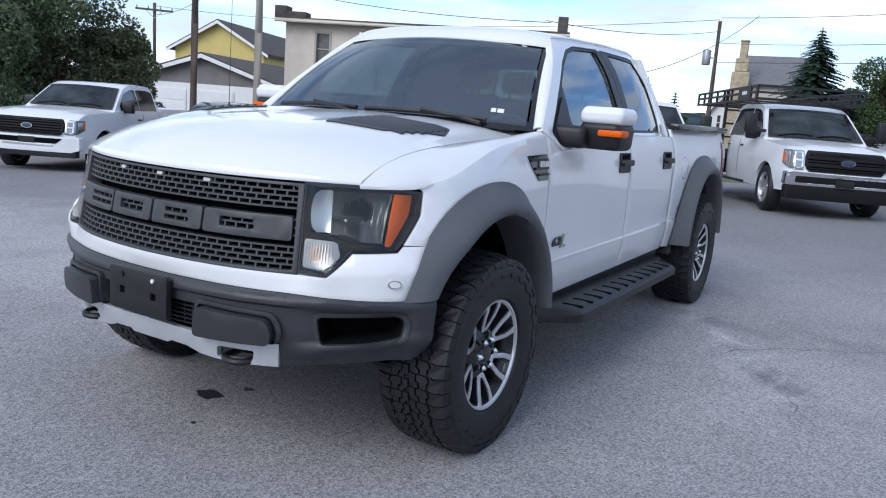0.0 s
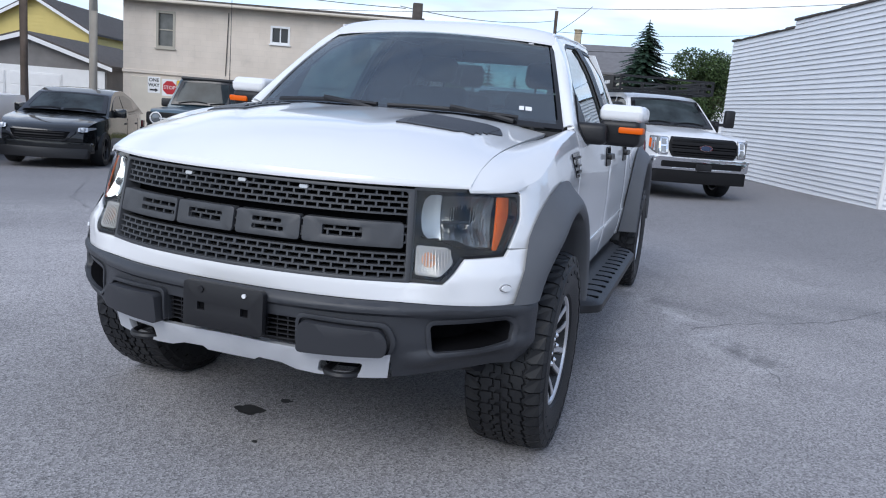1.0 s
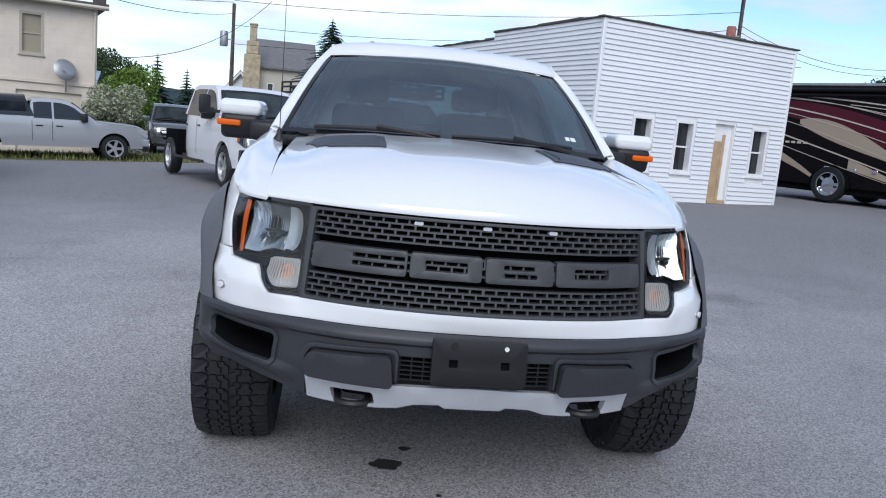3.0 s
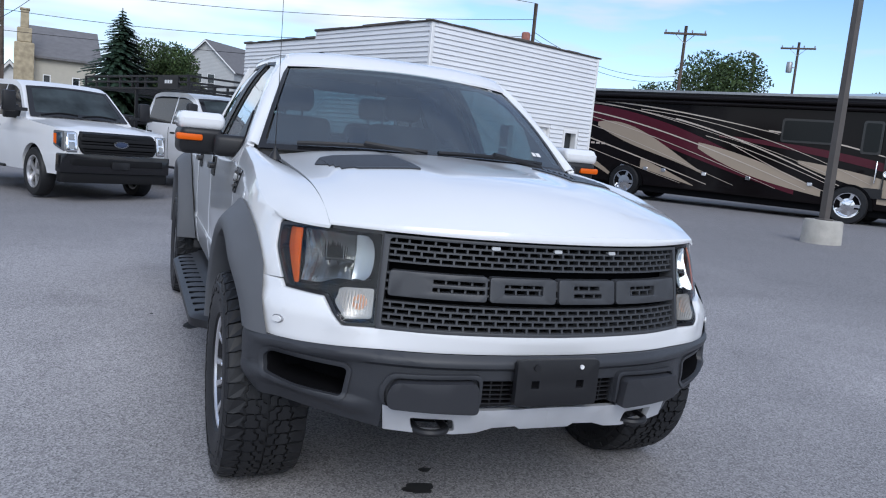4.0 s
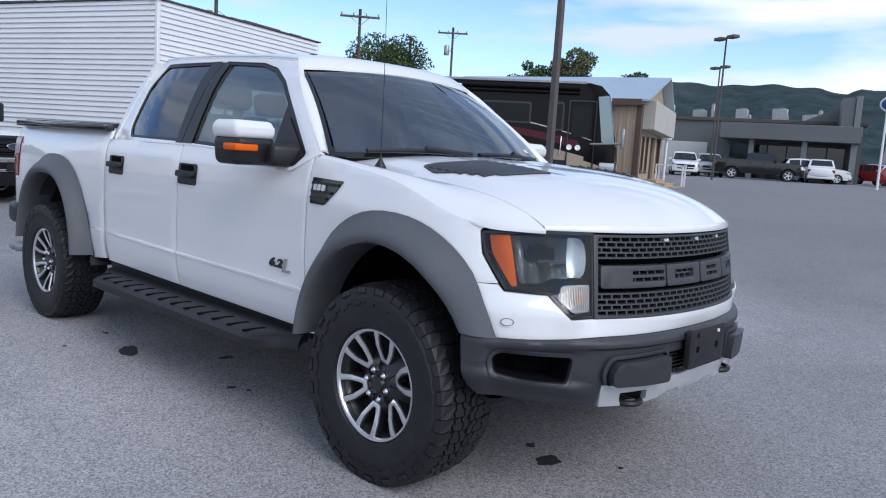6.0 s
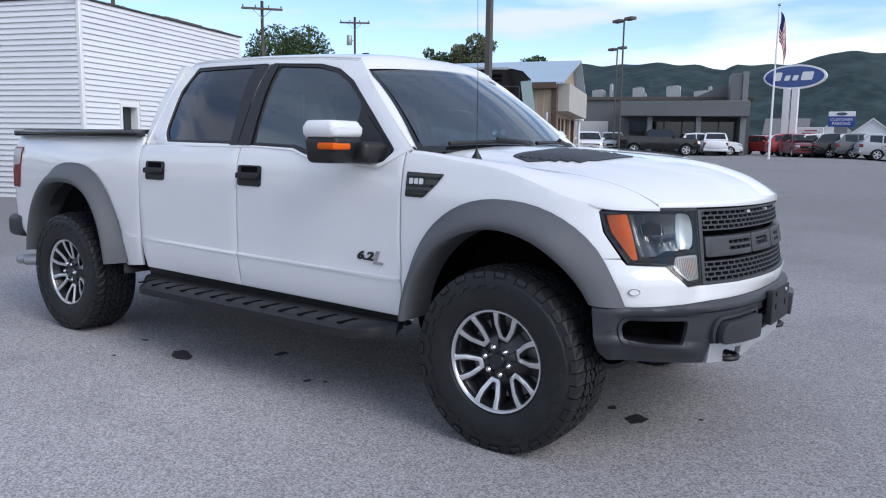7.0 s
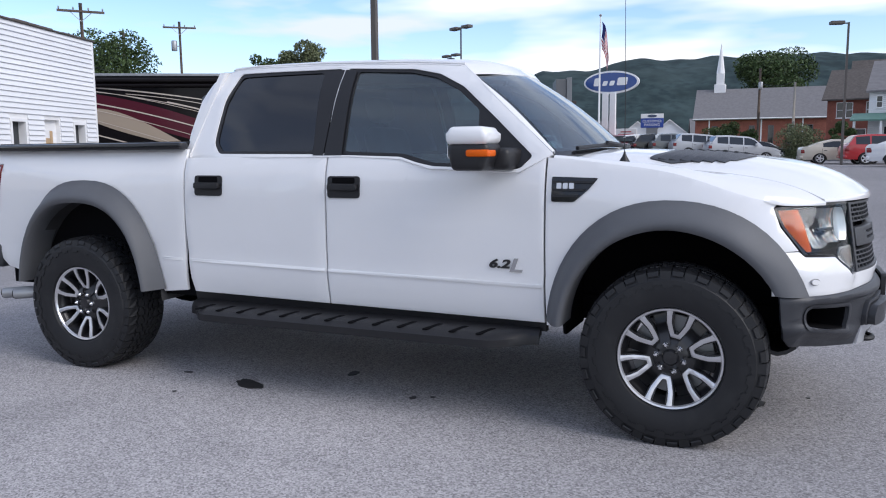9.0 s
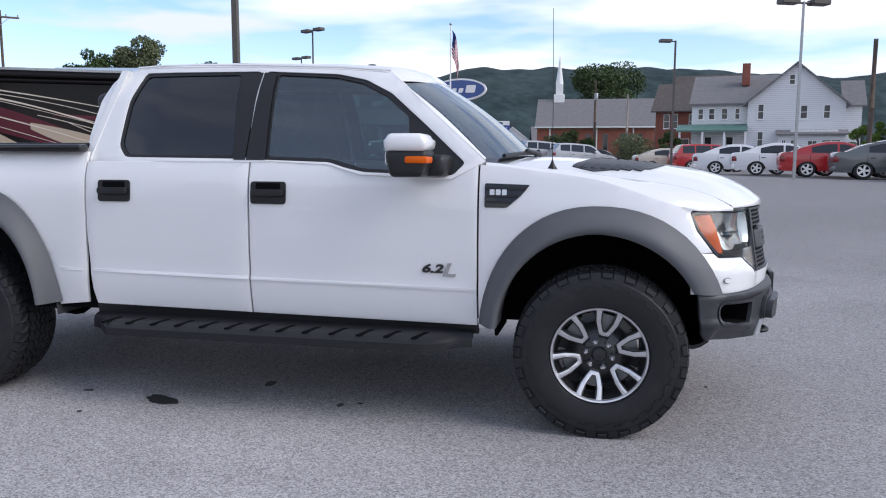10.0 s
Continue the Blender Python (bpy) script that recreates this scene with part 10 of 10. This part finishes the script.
tree("broadleaf_tree", "sparse tree behind the office", 68.2, 51.5, 12.2, 2.4, M_LEAF, 1900, 0.30, 0.25, 29, 0.55)
tree("broadleaf_tree", "sparse tree behind the office", 71.6, 47.2, 13.2, 2.6, M_LEAF3, 2200, 0.30, 0.25, 30, 0.55)
tree("broadleaf_tree", "sparse tree behind the office", 78.0, 43.0, 11.2, 2.2, M_LEAF, 1200, 0.30, 0.25, 31, 0.6)
tree("broadleaf_tree", "tall green tree behind the church", 128, -1.5, 15.5, 7.0, M_LEAF, 8000, 0.42, 0.4, 32, 0.2, clump=26)
tree("shrub", "low brown-green tree before the brick house", 60.5, -4.6, 2.6, 2.2, M_LEAF3, 3000, 0.14, 0.1, 33, 0.0, category="shrub")
for i, (x, y, h, s) in enumerate(((53.0, -18.9, 3.3, 0.8), (52.7, -20.0, 3.4, 0.8), (52.4, -21.1, 3.2, 0.8))):
    tree("hedge_bush", "tall dark green hedge bush beside the white house", x, y, h, s, M_LEAF2, 3200, 0.10, 0.1, 36 + i, 0.0, category="shrub")
for i, (x, y, h, s) in enumerate(((75, 1.6, 3.2, 1.3), (76, -0.2, 2.6, 1.1), (96, 4.5, 3.6, 1.5), (58, -6.8, 3.4, 0.9))):
    tree("shrub", "small dark evergreen shrub by the street", x, y, h, s, M_LEAF, 1600, 0.16, 0.1, 41 + i, 0.0, category="shrub")
for i, (x, y) in enumerate(((-15.2, 44), (-14.4, 44.2), (-9.9, 43))):
    tree("cypress", "slim upright evergreen by the white house", x, y, 2.9, 0.5, M_LEAF, 900, 0.12, 0.08, 51 + i, 0.0, category="tree")


def ridge(name, label, x0, y0, x1, y1, h, seed, depth=700, rough=18):
    """A long wooded hill."""
    bm = B()
    d = Vector((x1 - x0, y1 - y0))
    L = d.length
    d.normalize()
    nrm = Vector((-d.y, d.x))
    nu, nv = 420, 14
    rows = []
    for i in range(nu + 1):
        row = []
        for j in range(nv + 1):
            u, v = i / nu, j / nv
            p = Vector((x0, y0)) + d * (u * L) - nrm * (v * depth)
            e = h(u) * math.sin(min(1, v * 1.25) * math.pi / 2) ** 1.1
            e += rough * 0.5 * noise.noise(Vector((u * 40 + seed, v * 6, 0))) * smoothstep(0.05, 0.5, v)
            row.append(bm.verts.new((p.x, p.y, e - 2)))
        rows.append(row)
    for a, b in zip(rows, rows[1:]):
        for j in range(nv):
            bm.faces.new((a[j], a[j + 1], b[j + 1], b[j]))
    bmesh.ops.recalc_face_normals(bm, faces=bm.faces)
    # forest green shifted to blue: the haze of distance is in the base colour
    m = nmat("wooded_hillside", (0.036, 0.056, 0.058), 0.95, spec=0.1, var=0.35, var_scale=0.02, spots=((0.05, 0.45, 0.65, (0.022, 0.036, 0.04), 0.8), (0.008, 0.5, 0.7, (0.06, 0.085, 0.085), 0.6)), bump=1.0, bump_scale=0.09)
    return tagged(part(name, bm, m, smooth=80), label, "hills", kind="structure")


SKYLINE_AZ = [-40, -22, -17.6, -15, -10, -4.8, 0, 5, 10.2, 11.6, 13, 15.8, 16.4, 18, 24, 27, 28.8, 34, 45, 70]
SKYLINE_EL = [4.5, 5.6, 5.3, 4.9, 5.35, 5.85, 5.97, 6.0, 6.03, 5.65, 5.5, 5.45, 5.15, 5.6, 5.6, 5.65, 5.2, 4.6, 3.2, 2.0]


def skyline(u):
    """Height of the crest, by its angle over the horizon at the lot."""
    p = Vector((2100, -2600)).lerp(Vector((600, 2600)), u) + Vector((0.961, 0.277)) * 720
    el = float(np.interp(math.degrees(math.atan2(p.y, p.x)), SKYLINE_AZ, SKYLINE_EL))
    return p.length * math.tan(radians(el)) + 3 + 3 * math.sin(u * 170) + 2 * math.sin(u * 410 + 1)


ridge("backdrop_ridge", "long wooded ridge on the horizon, coloured blue-green for haze", 2100, -2600, 600, 2600, skyline, 1, 900, 9)
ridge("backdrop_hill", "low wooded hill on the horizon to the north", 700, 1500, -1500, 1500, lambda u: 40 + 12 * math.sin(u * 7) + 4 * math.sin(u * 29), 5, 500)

# grass strip along the road edge, road edge line
bm = B()
rng = np.random.default_rng(8)
vs, fs = [], []
M_GM = along((-13.0, 14.3), (-5.0, 18.4), 0.0)
for k in range(7000):
    u, v = rng.uniform(0, 11.5), rng.uniform(0.0, 3.6)
    if v < 0.5 + 0.25 * math.sin(u * 2.1) and rng.random() < 0.7:
        continue
    p = M_GM @ Vector((u, v + 0.2, 0))
    z = gz(p.x, p.y)
    a = rng.uniform(0, 6.28)
    hgt = rng.uniform(0.05, 0.2)
    dx, dy = 0.02 * math.cos(a), 0.02 * math.sin(a)
    i = len(vs)
    vs += [(p.x - dx, p.y - dy, z), (p.x + dx, p.y + dy, z), (p.x + dy * 3, p.y - dx * 3, z + hgt)]
    fs.append((i, i + 1, i + 2))
me = bpy.data.meshes.new("grass")
me.from_pydata(vs, [], fs)
me.materials.append(leaf_mat("dry_grass_blades", (0.16, 0.17, 0.06)))
tagged(new("grass", me), "rough patchy grass verge under the silver pickup", "grass", kind="stuff")
bm.free()


def patch(name, label, pts, lift, mat_, cat, n=None):
    pb = B()
    prism(pb, pts, lambda u, v, w: (u, v, gz(u, v) + w), -0.02, lift, 1.5)
    return tagged(part(name, pb, mat_), label, cat, kind="structure")


M_SOIL = nmat("grassy_soil", (0.13, 0.125, 0.06), 0.95, var=0.25, var_scale=2, spots=((3, 0.45, 0.6, (0.07, 0.10, 0.03), 0.7),))
patch("verge", "grassy verge under the silver pickup", [tuple((M_GM @ Vector(p))[:2]) for p in ((-3, 0.35, 0), (3, 0.25, 0), (8, 0.4, 0), (13, 0.2, 0), (13, 3.9, 0), (-3, 3.9, 0))], 0.012, M_SOIL, "ground")
patch("far_lawn", "green lawn along the far street", [(-40, 40), (-8, 40.5), (-8, 43), (-40, 43)], 0.02, nmat("lawn", (0.08, 0.13, 0.03), 0.95, var=0.2, var_scale=1), "lawn")
patch("church_lawn", "green lawn by the church", [(76, 8), (76, -6), (103, -6), (103, 8)], 0.02, nmat("church_lawn_grass", (0.07, 0.11, 0.035), 0.95, var=0.2, var_scale=1), "lawn")

# ---- stains and cracks on the asphalt ----
M_OIL = nmat("oil_stain", (0.03, 0.03, 0.031), 0.55, var=0.2, var_scale=20)
M_DAMP = nmat("dark_patch", (0.17, 0.168, 0.172), 0.85, var=0.2, var_scale=8)


def stain(x, y, rx, ry, seed, mat_=M_OIL, deg=0, label="small dark oil spot on the asphalt"):
    rg = random.Random(seed)
    k = [rg.uniform(0.72, 1.2) for _ in range(22)]
    a = radians(deg)
    pts = []
    for i in range(22):
        t = 2 * math.pi * i / 22
        q = (k[i] + k[i - 1]) / 2
        u, v = rx * q * math.cos(t), ry * q * math.sin(t)
        pts.append((x + u * math.cos(a) - v * math.sin(a), y + u * math.sin(a) + v * math.cos(a)))
    sb = B()
    prism(sb, pts, lambda u, v, w: (u, v, gz(u, v) + w), 0.0005, 0.0035)
    tagged(part("oil_spot", sb, mat_), label, "stain", "oil spots")


stain(-0.25, -2.23, 0.075, 0.05, 1)
stain(-0.16, -2.06, 0.03, 0.02, 2)
stain(-0.05, -2.5, 0.012, 0.012, 9)
stain(-0.97, 0.58, 0.06, 0.13, 3, deg=-25)
stain(-0.90, 1.1, 0.02, 0.03, 4)
stain(-0.55, 0.10, 0.05, 0.03, 5)
stain(-0.85, -0.45, 0.025, 0.02, 6)
stain(-0.8, -0.55, 0.015, 0.015, 7)
stain(-1.25, 0.9, 0.012, 0.015, 8)


def crack(pts, wdt, seed):
    rg = random.Random(seed)
    path = [Vector(pts[0])]
    for a, b in zip(pts, pts[1:]):
        a, b = Vector(a), Vector(b)
        n = max(3, int((b - a).length / 0.12))
        for i in range(1, n + 1):
            path.append(a.lerp(b, i / n) + Vector((rg.uniform(-0.035, 0.035), rg.uniform(-0.035, 0.035))))
    cb = B()
    prev = None
    for i, p in enumerate(path):
        d = (path[min(i + 1, len(path) - 1)] - path[max(i - 1, 0)]).normalized()
        nn = Vector((-d.y, d.x)) * wdt * rg.uniform(0.4, 1.2) * (0.3 if i in (0, len(path) - 1) else 1)
        q = [cb.verts.new((*(p + nn), gz(*p) + 0.0035)), cb.verts.new((*(p - nn), gz(*p) + 0.0035))]
        if prev:
            cb.faces.new((prev[0], prev[1], q[1], q[0]))
        prev = q
    tagged(part("asphalt_crack", cb, M_DAMP), "hairline crack in the asphalt", "crack", "asphalt cracks")


crack([(1.95, 0.02), (2.08, -0.25), (2.17, -0.46), (2.30, -0.62)], 0.0025, 1)
crack([(3.4, 2.6), (2.6, 1.4), (1.9, 0.9), (1.55, 0.45)], 0.0035, 2)
crack([(-4.5, 1.5), (-6.0, 2.6), (-8.2, 5.2)], 0.005, 4)
